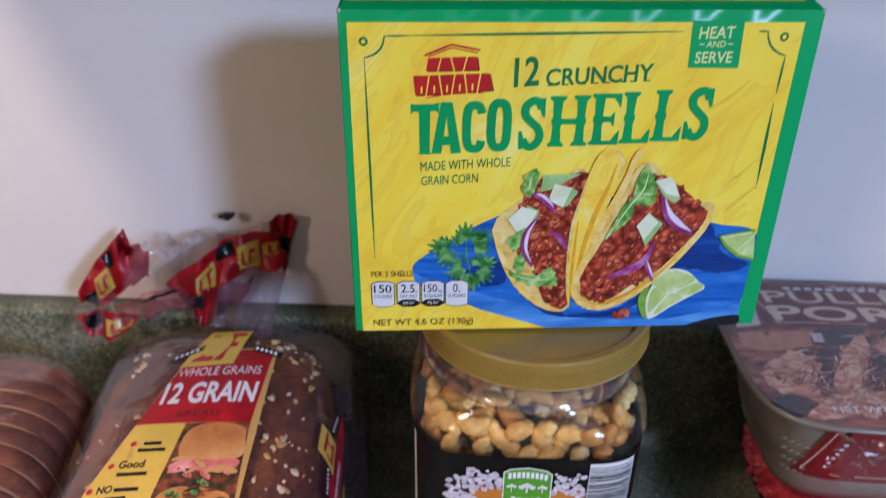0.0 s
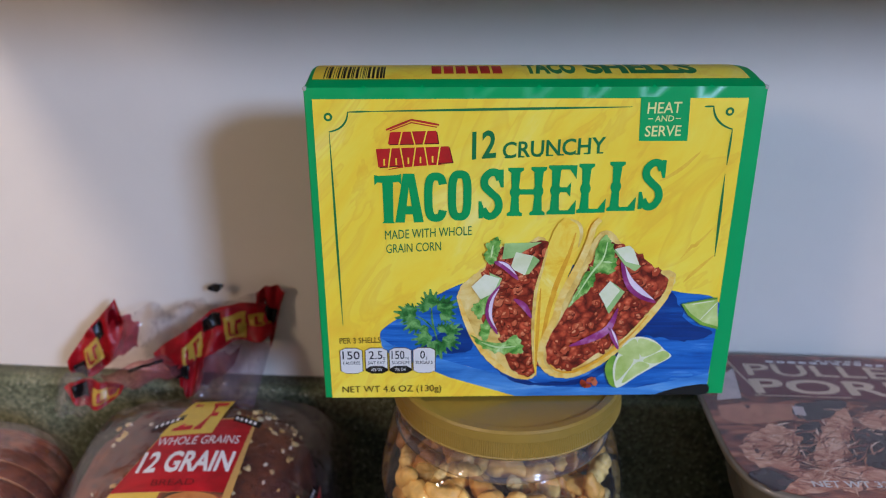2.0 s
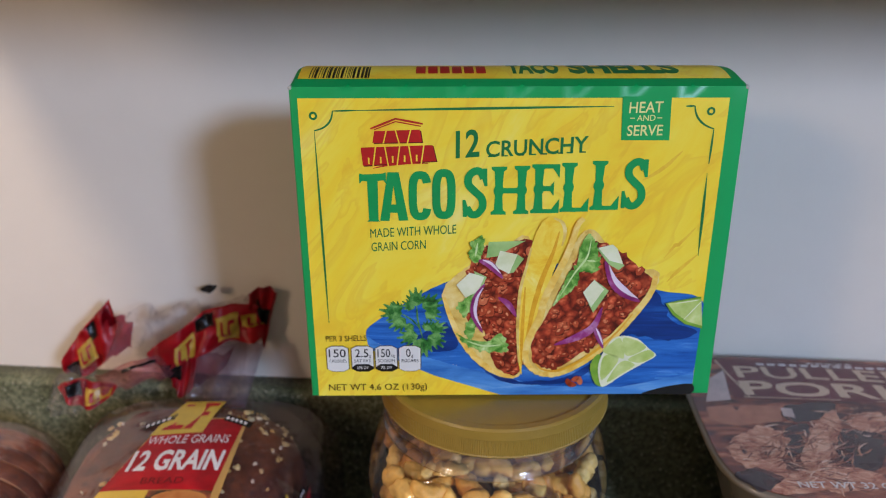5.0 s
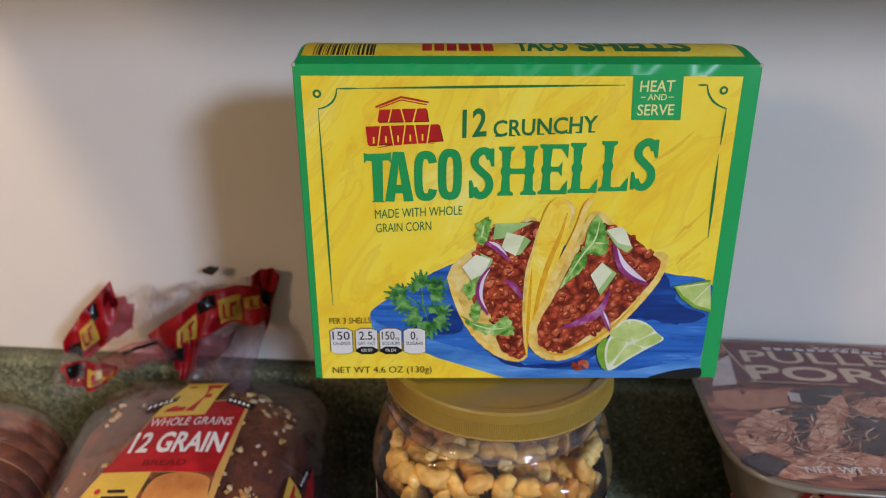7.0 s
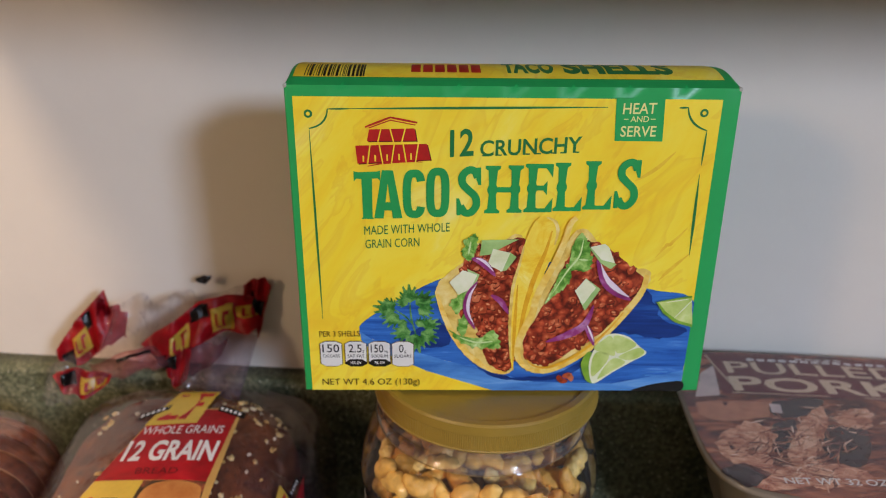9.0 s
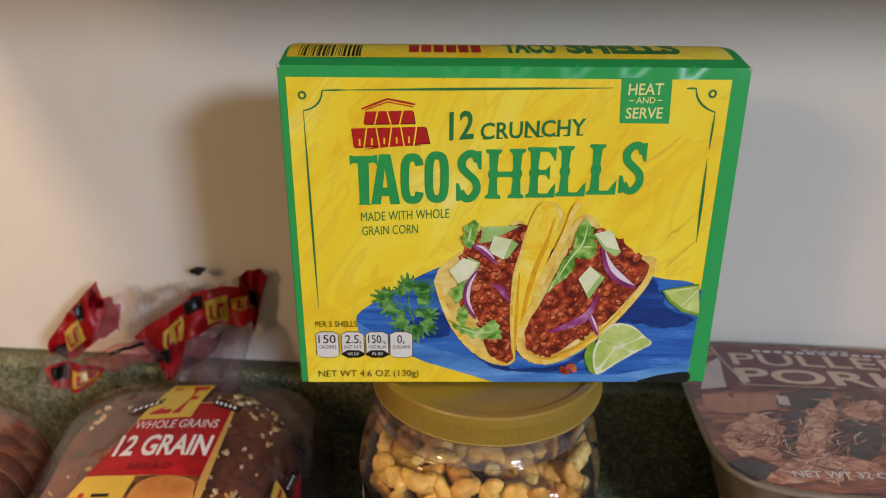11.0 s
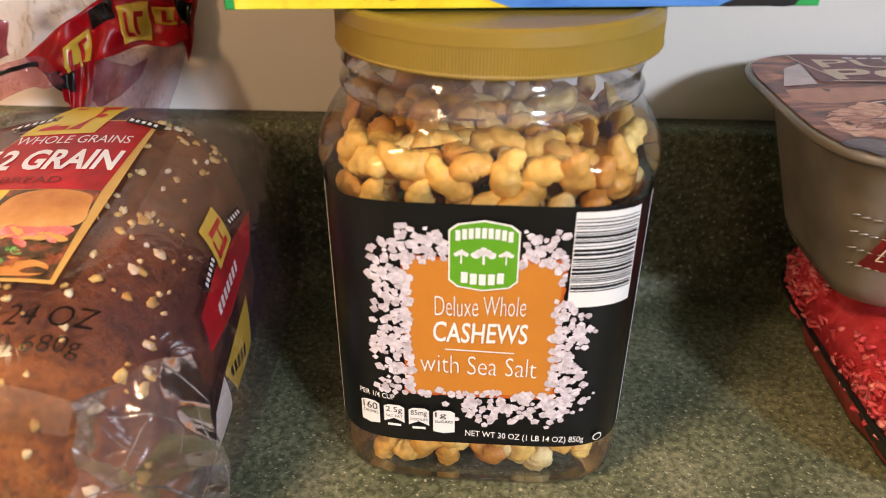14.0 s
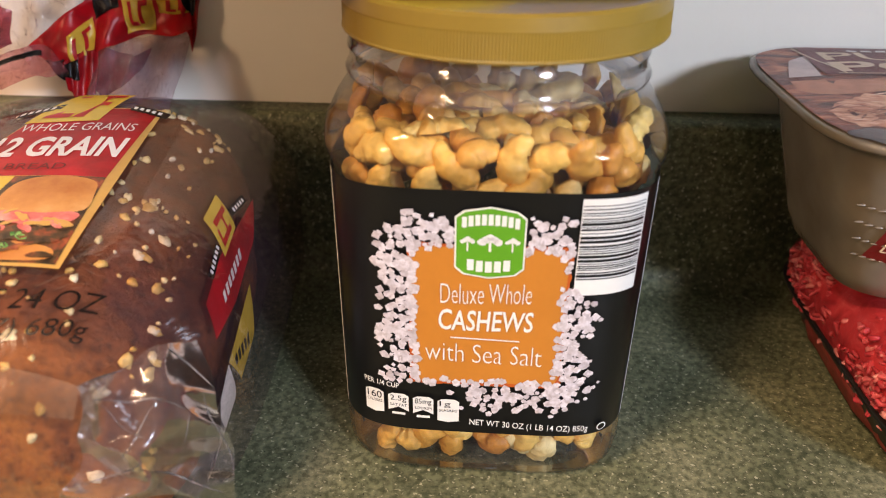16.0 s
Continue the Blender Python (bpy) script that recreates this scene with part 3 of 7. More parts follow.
def build_front():
    # yellow panel and its frame of rules
    bm = bmesh.new()
    n, k = 18, 14
    vs = [[bm.verts.new(on_box(4.4 + (184.8 - 2.2 * j / k - 4.4) * i / n, 184.4 + (327.2 - 184.4) * j / k, 0)) for i in range(n + 1)] for j in range(k + 1)]
    for j in range(k):
        for i in range(n):
            bm.faces.new((vs[j][i], vs[j][i + 1], vs[j + 1][i + 1], vs[j + 1][i]))
    part("front_panel", bm, M_YELLOW, box, "marbled yellow printed front panel")
    rules = [(line(27, 322.2, 135, 323.7), 1.1, 0.25), (line(10.6, 313.5, 11.5, 223.8, 16), 1.0, 0.2),
             (line(177.7, 314.2, 177.6, 299.0), 0.9, 0.3), (line(177.5, 295.0, 178.6, 256.5, 14), 1.3, 0.15),
             (bez((18.6, 322.0), (18.0, 315.0), (10.5, 313.8)), 0.8, 0.5), (line(18.5, 322.0, 28, 322.2), 0.7, 0.3),
             (bez((168.5, 323.8), (169.5, 316.5), (177.7, 314.2)), 0.9, 0.5), (line(164.8, 323.7, 168.6, 323.8), 0.8, 0.4)]
    ribbon_part("ruled_border", rules, M_INK_G, 1)
    print_part("border_ring", [ellipse(10.5, 320.0, 1.75, 1.75, 0, 24), ellipse(175.5, 321.6, 1.75, 1.75, 0, 24)], M_INK_G, 1)
    print_part("border_dot", [ellipse(10.5, 320.0, 0.85, 0.85), ellipse(175.5, 321.6, 0.85, 0.85)], M_YELLOW, 2)
    # corner flag
    print_part("corner_flag", [[(138.1, 327.8), (158.4, 327.8), (159.4, 309.4), (139.1, 309.5)]], M_GREEN, 2)
    text_part("flag_lettering", [("HEAT", ((141.3, 320.9), (155.3, 321.2), 4.6, 4.6), 0.012, 0), ("AND", ((144.8, 317.6), (152.6, 317.7), 2.5, 2.5), 0.008, 0), ("SERVE", ((141.2, 311.3), (156.2, 311.5), 4.6, 4.6), 0.012, 0)], M_CREAM, 3)
    print_part("flag_dash", [rect(142.0, 318.6, 144.0, 319.0), rect(153.3, 318.7, 155.4, 319.1)], M_CREAM, 3)
    # brand mark as plain red shapes
    red = [[(34.6, 308.6), (55.4, 309.0), (54.6, 314.2), (35.6, 313.6)], [(30.3, 298.8), (61.4, 300.8), (59.8, 307.6), (29.6, 306.6)],
           stroke(line(34.0, 314.6, 44.6, 318.8, 6), 0.9, 0.7), stroke(line(44.4, 318.8, 55.8, 316.6, 6), 0.9, 0.7), stroke(bez((34.5, 297.6), (46, 300.5), (58, 299.6)), 0.9, 0.2),
           stroke(line(35.5, 314.2, 44.6, 317.6, 6), 0.45), stroke(line(44.4, 317.6, 55.0, 315.6, 6), 0.45)]
    gaps = []
    for i in range(1, 4):
        x = 34.9 + 20.2 * i / 4
        k = 0.8 if i % 2 else -0.8
        gaps.append([(x - 0.3 - k, 308.4), (x + 0.3 - k, 308.4), (x + 0.3 + k, 314.6), (x - 0.3 + k, 314.6)])
    for i in range(1, 6):
        x = 30.2 + 30.4 * i / 6
        k = 0.7 if i % 2 else -0.7
        gaps.append([(x - 0.3 - k, 298.6), (x + 0.3 - k, 298.6), (x + 0.3 + k, 307.8), (x - 0.3 + k, 307.8)])
        gaps.append(rect(x - 2.8, 299.2 + i * 0.3, x - 2.1, 302.0 + i * 0.3))
    print_part("brand_shadow", [[(u + 0.5, v - 0.5) for u, v in s] for s in red[:2]], M_INK_DR, 1)
    print_part("brand_mark", red, M_INK_R, 2)
    print_part("brand_gap", gaps, M_YELLOW, 3)
    # title
    text_part("small_title", [("12", ((69.6, 301.8), (79.6, 302.6), 11.9, 11.9), 0.02, 0), ("CRUNCHY", ((82.4, 302.2), (125.4, 304.2), 7.0, 7.2), 0.016, 0)], M_INK_G, 2, "dark green lettering")
    serif = []
    for x in (83.6, 89.6, 96.4, 101.6, 106.2, 113.0, 116.8, 122.6):
        serif += [rect(x - 0.3, 302.3 + (x - 82.4) * 0.0465, x + 2.0, 302.9 + (x - 82.4) * 0.0465)]
    print_part("small_title_serif", serif, M_INK_G, 2)
    for shapes, strokes in title_letters():
        bm = bmesh.new()
        for i, pts in enumerate(shapes):
            add_flat(bm, pts, 2 + i * 0.3, on_box)
        bmesh.ops.triangulate(bm, faces=bm.faces[:])
        for pts, w in strokes:
            ribbon(bm, pts, w, w, 3.5, on_box)
        part("title_letter", bm, M_INK_G2, box, "heavy green printed letter")
    text_part("claim_lettering", [("MADE WITH WHOLE", ((32.2, 266.0), (70.0, 267.9), 4.2, 4.2), 0.0, 0), ("GRAIN CORN", ((32.5, 259.5), (56.6, 260.7), 4.2, 4.2), 0.0, 0)], M_INK_G, 2)
    text_part("weight_line", [("NET WT 4.6 OZ (130g)", ((9.6, 186.6), (56.6, 186.9), 4.6, 4.6), -0.004, 0), ("PER 3 SHELLS", ((9.6, 214.4), (28.6, 214.7), 3.0, 3.0), 0.0, 0)], M_INK_O, 6)
    # nutrition shields
    for i, (a, b, big, small, dv) in enumerate(((9.6, 19.6, "150", "CALORIES", 0), (21.3, 31.3, "2.5", "SAT FAT", 1), (32.5, 42.5, "150", "SODIUM", 1), (43.6, 53.6, "0", "SUGARS", 0))):
        def shield(g):
            return [(a - g, 199.6), (a + 2.4, 198.4 - g), (b - 2.4, 198.4 - g), (b + g, 199.6), (b + g, 210.6), (b - 2.4, 211.8 + g), (a + 2.4, 211.8 + g), (a - g, 210.6)]
        print_part("nutrition_rim", [shield(0.35)], M_INK_O, 5)
        print_part("nutrition_shield", [shield(0.0)], M_INK_W, 6)
        wide, unit = (8.0, 6.2, 6.0, 2.2)[i], ("", "g", "mg", "g")[i]
        u0 = a + (0.9, 1.6, 0.9, 3.2)[i]
        words = [(big, ((u0, 206.0), (u0 + wide, 206.0), 4.4, 4.4), 0.006, 0), (small, ((a + 1.0, 203.2), (b - 1.0, 203.2), 1.7, 1.7), 0.0, 0)]
        if unit:
            words.append((unit, ((u0 + wide + 0.3, 205.6), (u0 + wide + 0.3 + 0.9 * len(unit), 205.6), 1.5, 1.5), 0.0, 0))
        text_part("nutrition_lettering", words, M_INK_K, 7)
        if dv:
            print_part("nutrition_foot", [[(a, 199.6), (a + 2.4, 198.4), (b - 2.4, 198.4), (b, 199.6), (b, 200.8), (b - 2.2, 202.3), (a + 2.2, 202.3), (a, 200.8)]], M_INK_K, 7)
            text_part("nutrition_percent", [(("", "10% DV", "7% DV")[i], ((a + 2.4, 199.6), (b - 2.4, 199.6), 1.6, 1.6), 0.012, 0)], M_INK_W, 8)


def build_picture():
    rnd = random.Random(5)
    top = smooth_outline([(28.4, 217.5), (33.5, 224.7), (64, 243.6), (95, 252), (130, 252), (162, 240), (184.4, 233), (184.4, 196), (150, 188), (112, 189), (70, 201), (34, 213)], 6)
    top = [(min(184.5, u), v) for u, v in top]
    print_part("picture_board", [top], M_BOARD, 1, "blue wooden board in the printed picture")
    edge = [(28.6, 217.0), (34, 213), (70, 201), (112, 189.4), (150, 188.4), (184.5, 196), (184.5, 184.5), (92, 184.5), (60, 195.5), (31, 209.5), (29, 212.6)]
    print_part("picture_board_edge", [edge], M_BOARD2, 2)
    print_part("picture_dark", [smooth_outline([(160, 184.5), (168, 187.6), (175, 189.2), (184.5, 190), (184.5, 184.5), (172, 184.5)], 3)], M_INK_K, 3)
    shade = [ragged(smooth_outline([(80, 206), (92, 196), (104, 192), (122, 194), (138, 204), (136, 199), (124, 191.6), (104, 190.2), (92, 192.4), (82, 200)], 5), 1.2, 0.5), ragged(smooth_outline([(160.5, 240), (166, 232.5), (170.3, 224), (180, 220.5), (182, 217), (172, 214), (161, 215.5), (150, 217), (142, 212), (146, 220), (154, 230)], 5), 2.4, 0.35, 2.0), ragged(smooth_outline([(46, 214), (56, 219), (66, 224), (72, 214), (62, 208)], 5), 2.0, 0.6, 4.0)]
    print_part("picture_board_shade", shade, M_BOARD3, 3)
    # veins in the yellow marbling
    veins = [[(163.6, 256), (168, 262), (170.4, 263.4), (176.6, 271)], [(166, 244), (171, 250), (178, 257)], [(150, 292), (158, 297), (166, 305)]]
    ribbon_part("marbling_vein", [(ragged(open_curve(v, 6), 1.4, 0.5, v[0][0]), 1.7, 0.2) for v in veins], M_VEIN, 1)
    # tacos
    t1_in = ragged(smooth_outline([(103.2, 263.6), (93.2, 263.6), (82.5, 262.0), (76.7, 253.4), (68.7, 246.5), (63.9, 239.4), (66.0, 231.4), (69.4, 222.1), (74.3, 211.6), (80.3, 203.9), (87.0, 197.7), (93.3, 194.2), (98.5, 193.9), (101.3, 197.0), (101.7, 216.0)], 6), 1.0, 0.4)
    t2_in = ragged(smooth_outline([(126.5, 268.9), (139.7, 260.1), (153.3, 251.4), (160.1, 250.0), (162.4, 245.5), (159.9, 238.7), (153.9, 227.8), (146.1, 217.2), (136.5, 206.2), (126.9, 198.5), (117.7, 194.5), (110.3, 195.4), (104.1, 200.1), (103.6, 210.0), (111.2, 233.7)], 6), 1.0, 0.4, 2.0)
    print_part("picture_shell_inside", [t1_in, t2_in], M_SHELL_IN, 4)
    m1 = smooth_outline([(79.1, 257.4), (85.0, 262.6), (93.9, 263.1), (103.3, 265.2), (103.3, 256.1), (100.5, 242.2), (100.1, 227.9), (102.1, 203.9), (98.9, 196.1), (94.6, 195.8), (89.6, 200.2), (85.6, 208.8), (83.1, 219.1), (75.7, 225.0), (74.0, 232.3), (79.5, 240.0), (75.7, 250.1)], 5)
    m2 = smooth_outline([(127.0, 262.0), (132.3, 264.1), (140.2, 260.9), (147.1, 257.1), (152.9, 250.5), (159.1, 245.5), (156.9, 238.2), (148.9, 225.5), (140.9, 216.0), (128.9, 206.9), (118.2, 199.5), (110.0, 200.7), (105.9, 206.3), (107.0, 216.0), (112.6, 227.9), (118.4, 242.2)], 5)
    print_part("picture_meat_shadow", [ragged(m1, 1.8, 0.6), ragged(m2, 1.8, 0.6, 3)], M_MEATB, 5)
    bm, low, high = bmesh.new(), bmesh.new(), bmesh.new()
    for poly in (m1, m2):
        xs, ys = [p[0] for p in poly], [p[1] for p in poly]
        made = 0
        while made < 110:
            x, y = rnd.uniform(min(xs), max(xs)), rnd.uniform(min(ys), max(ys))
            if inside(poly, x, y):
                a = rnd.choice((1.0, 1.2, 1.5, 1.9, 2.5))
                tilt = rnd.uniform(0, 180)
                add_flat(bm, ragged(ellipse(x, y, a, a * rnd.uniform(0.5, 0.8), tilt, 12), a * 0.45, 0.9, made), 6 + (made % 60) * 0.014, on_box)
                add_flat(low, ragged(ellipse(x + 0.2, y - 0.4, a * 1.06, a * 0.72, tilt, 12), a * 0.4, 0.9, made), 5.995 + (made % 60) * 0.014, on_box)
                add_flat(high, ragged(ellipse(x - a * 0.15, y + a * 0.2, a * 0.42, a * 0.2, tilt, 8), a * 0.15, 0.9, made), 6.005 + (made % 60) * 0.014, on_box)
                made += 1
    for x, y in ((124.5, 191.6), (127.5, 193.6), (129.6, 192.4), (126, 190.4)):
        add_flat(bm, ragged(ellipse(x, y, 2.2, 1.5, 30 * x, 10), 0.8, 0.8, x), 6.9, on_box)
    bmesh.ops.triangulate(bm, faces=bm.faces[:])
    part("picture_meat_shade", low, M_MEATD, box)["kind"] = "stuff"
    part("picture_meat_sheen", high, M_MEATH, box)["kind"] = "stuff"
    part("picture_meat", bm, M_MEAT, box, "browned minced filling in the printed picture")["kind"] = "stuff"
    # folded shells: the first one's outer face, the second one's rim
    face = smooth_outline([(112.1, 276.0), (116.1, 274.2), (118.5, 268.4), (117.3, 260.9), (114.3, 250.6), (110.6, 239.4), (108.4, 229.3), (106.8, 220.5), (103.5, 212.4), (101.8, 203.2), (101.6, 195.8), (99.9, 203.9), (99.1, 216.0), (99.0, 229.3), (99.4, 242.2), (102.0, 252.8), (103.7, 262.6), (106.0, 270.0), (108.7, 274.4)], 6)
    print_part("picture_shell", [ragged(face, 0.5, 0.5)], M_SHELL, 8)
    ribbon_part("picture_shell_shade", [(ragged(open_curve([(115.5, 268.9), (113.2, 258.8), (109.4, 247.3), (106.1, 233.7), (104.1, 220.5), (102.2, 206.9)]), 0.8, 0.5), 2.4, 0.5), (ragged(open_curve([(101.5, 242.2), (101.2, 227.9), (101.1, 213.0), (101.4, 200.8)]), 0.4, 0.5), 1.6, 0.4)], M_SHELL_D, 8.15)
    ribbon_part("picture_shell_rim", [(ragged(open_curve([(103.5, 261.5), (101.5, 251.1), (99.5, 241.7), (98.8, 227.9), (99.2, 214.5), (100.2, 202.3)]), 0.5, 0.7), 1.5, 0.8), (open_curve([(112.6, 275.2), (116.5, 273.1), (118.0, 268.4), (117.0, 262.0)]), 1.6, 0.5)], M_SHELL_IN, 8.3)
    ribbon_part("picture_shell_rim", [(ragged(open_curve([(125.9, 275.2), (123.3, 271.6), (121.4, 263.6), (118.5, 255.0), (114.6, 246.1), (110.6, 236.0), (109.2, 227.9), (105.8, 219.0), (103.5, 211.8), (103.4, 204.5), (106.3, 199.5), (111.4, 196.4)]), 0.9, 0.6), 3.4, 2.2)], M_RIM, 8.4)
    ribbon_part("picture_shell_rim", [(ragged(open_curve([(110.3, 196.4), (117.9, 196.3), (126.2, 200.1), (135.8, 207.5), (145.0, 217.8), (152.8, 228.4), (158.9, 238.7), (160.4, 247.2)]), 0.6, 0.6), 3.6, 2.4)], M_RIM, 8.35)
    ribbon_part("picture_shell_rim", [(ragged(open_curve([(64.6, 237.2), (67.3, 227.9), (71.6, 217.3), (78.1, 207.0), (85.8, 199.6), (93.5, 195.5), (99.0, 195.1)]), 0.6, 0.6), 3.0, 1.6)], M_RIM, 5.6)
    ribbon_part("picture_shell_shade", [(open_curve([(107.8, 202.6), (111.7, 198.9), (118.8, 198.2), (127.7, 202.6), (137.2, 209.9), (145.9, 219.5), (151.8, 228.4)]), 1.5, 0.3)], M_SHELL_D, 8.6)

    # greens
    def frilled(pts, seed, amp=1.5):
        return ragged(ragged(smooth_outline(pts, 12), amp, 0.55, seed), amp * 0.7, 1.5, seed + 4)
    leaves = [[(129.0, 267.9), (132.5, 262.0), (134.8, 253.9), (132.2, 248.9), (126.5, 249.5), (125.0, 243.3), (120.2, 238.2), (116.4, 234.2), (114.9, 233.7), (118.4, 242.8), (120.5, 248.4), (124.2, 253.9), (125.1, 261.5)], [(76.1, 256.6), (77.0, 263.6), (80.9, 266.8), (82.9, 265.2), (82.0, 260.4), (80.2, 254.4)], [(70.9, 232.0), (73.9, 236.6), (79.0, 238.8), (78.1, 233.1), (74.6, 227.3)], [(73.7, 219.7), (77.2, 226.7), (79.8, 225.0), (78.4, 217.3), (76.4, 216.1)], [(70.5, 218.5), (75.8, 215.5), (84.9, 214.3), (89.5, 217.9), (92.2, 216.7), (94.6, 209.4), (86.6, 208.8), (79.7, 210.0), (74.3, 213.1)]]
    print_part("picture_lettuce", [frilled(p, i * 3.1) for i, p in enumerate(leaves)], M_LETT, 9)
    ribbon_part("picture_lettuce_rib", [(open_curve(p, 6), 0.9, 0.2) for p in ([(129.8, 264.7), (128.5, 256.6), (123.5, 248.9), (117.7, 237.7)], [(132.7, 254.7), (128.6, 255.0)], [(75.3, 214.6), (83.3, 211.9), (91.3, 212.4)], [(79.5, 263.6), (78.6, 257.2)])], M_LETTP, 9.2)
    def leaflet(bm, cx, cy, turn, size, depth):
        # a toothed lobe of parsley
        pts = []
        for i in range(27):
            t = i / 26
            a = -1 + 2 * t
            r = 1.35 * size * (1 - 0.55 * abs(a) ** 1.5) * (1.0 if i % 4 < 2 else 0.72)
            ang = radians(turn + a * 62)
            pts.append((cx + r * math.cos(ang), cy + r * math.sin(ang)))
        add_flat(bm, [(cx, cy)] + pts, depth, on_box)
    bm = bmesh.new()
    for k, (cx, cy, turn, size) in enumerate(((52.2, 232.3, 95, 7.2),(54.8, 231.4, 30, 8.0),(55.8, 229.1, -15, 6.0),(51.2, 231.4, 150, 5.0),(45.4, 228.5, 170, 8.0),(44.4, 229.1, 120, 5.0),(47.0, 226.2, 215, 7.0),(49.0, 223.9, 260, 4.0),(52.6, 217.3, 190, 7.4),(54.7, 216.1, 265, 8.6),(57.4, 217.3, 320, 7.2),(57.9, 220.3, 10, 6.6),(55.8, 219.7, 60, 4.5))):
        leaflet(bm, cx, cy, turn, size, 3 + k * 0.05)
    bmesh.ops.triangulate(bm, faces=bm.faces[:])
    part("picture_parsley", bm, M_PARS, box)["kind"] = "stuff"
    ribbon_part("picture_parsley_stem", [(open_curve(p, 6), 0.8, 0.4) for p in ([(52.2, 232.3), (52.7, 225.0), (54.7, 216.1)], [(45.4, 228.5), (50.3, 225.0), (53.7, 220.6)])], M_PARS, 3.9)
    # avocado: pale cut faces and darker green sides
    print_part("picture_avocado_side", [[(83.6, 256.6), (84.4, 264.2), (100.9, 264.7), (94.0, 260.9), (88.2, 257.2)], [(78.0, 250.3), (83.9, 247.3), (80.6, 237.7), (77.0, 237.1), (80.4, 243.4)], [(97.1, 258.5), (100.3, 256.1), (96.0, 249.5), (93.0, 248.7)], [(132.5, 245.8), (139.7, 240.2), (133.4, 229.0), (130.9, 233.6), (135.0, 239.9)], [(132.6, 260.9), (138.4, 253.3), (143.3, 250.3), (145.8, 252.8), (142.3, 254.4), (137.8, 259.3)]], M_AVO2, 10)
    print_part("picture_avocado", [[(70.2, 243.4), (76.2, 249.5), (82.9, 247.3), (80.0, 240.0), (74.4, 237.1)], [(89.6, 260.1), (97.4, 258.2), (94.0, 248.9), (87.3, 252.3)], [(132.5, 245.6), (137.5, 241.0), (132.1, 231.9), (127.9, 239.4)], [(133.1, 261.2), (139.5, 262.8), (141.7, 260.9), (145.0, 253.3), (138.7, 255.0)]], M_AVO, 11)
    rings = [open_curve(p, 6) for p in ([(83.0, 243.9), (79.1, 236.6), (78.5, 227.9), (82.6, 219.1)], [(80.1, 255.5), (85.3, 253.3), (91.1, 246.7)], [(89.4, 237.1), (94.1, 233.7), (98.0, 227.3)], [(136.7, 255.0), (141.2, 245.0), (147.5, 238.8), (154.2, 234.7)], [(116.3, 212.4), (125.6, 216.0), (133.6, 221.4), (137.3, 231.9)], [(134.0, 222.5), (136.6, 217.2), (139.3, 210.5)])]
    ribbon_part("picture_onion", [(r, w, 0.5) for r, w in zip(rings, (3.2, 3.4, 2.8, 5.0, 4.0, 2.8))], M_ONION, 12)
    ribbon_part("picture_onion_flesh", [([(x + dx, y + dy) for x, y in rings[i][2:-2]], w, 0.2) for i, dx, dy, w in ((0, 0.7, 0.3, 1.6), (1, 0.5, 0.6, 1.4), (3, 0.8, 0.7, 2.6), (5, 0.5, 0.2, 1.0))], M_ONION2, 13)
    # lime wedges
    print_part("picture_lime_rind", [smooth_outline([(134.1, 200.1), (137.0, 206.9), (140.5, 203.8), (139.7, 194.4), (141.8, 189.3), (137.3, 190.9)], 5)], M_LIME2, 9)
    print_part("picture_lime", [smooth_outline([(139.5, 191.2), (138.0, 201.9), (142.2, 213.5), (147.7, 216.9), (155.3, 215.3), (161.3, 209.9), (164.9, 206.2), (159.0, 201.9), (149.9, 195.6), (142.3, 189.6)], 5)], M_PITH, 10)
    for seg in ([(140.4, 193.1), (139.1, 201.3), (141.3, 206.9), (147.4, 204.4)], [(139.5, 208.7), (142.8, 212.9), (147.3, 215.6), (149.9, 206.2), (147.9, 205.0)], [(148.4, 215.6), (154.9, 214.4), (159.6, 210.5), (151.0, 206.2)], [(160.8, 209.3), (163.9, 206.2), (157.8, 202.5), (151.7, 204.4)], [(142.7, 191.9), (148.6, 203.1), (155.3, 201.3), (149.3, 196.3)]):
        print_part("picture_lime_segment", [smooth_outline(seg, 5)], M_LIME, 11)
    print_part("picture_lime_rind", [[(166.3, 233.6), (170.8, 234.7), (182.4, 237.0), (184.9, 220.4), (176.6, 222.8), (170.2, 227.8)]], M_LIME2, 9)
    print_part("picture_lime", [[(167.3, 233.6), (171.4, 234.1), (182.5, 236.1), (184.7, 221.9), (177.5, 224.2), (171.1, 228.9)]], M_LIME, 10)
    ribbon_part("picture_lime_vein", [(line(*p[0], *p[1], 5), 0.5, 0.3) for p in ([(182.8, 234.7), (175.7, 225.4)], [(181.1, 235.3), (171.0, 233.6)])], M_PITH, 11)
    print_part("serving_note", [rect(167.5, 195.3, 176.5, 196.2), rect(165.8, 193.3, 177.0, 194.2)], M_BOARD2, 8)


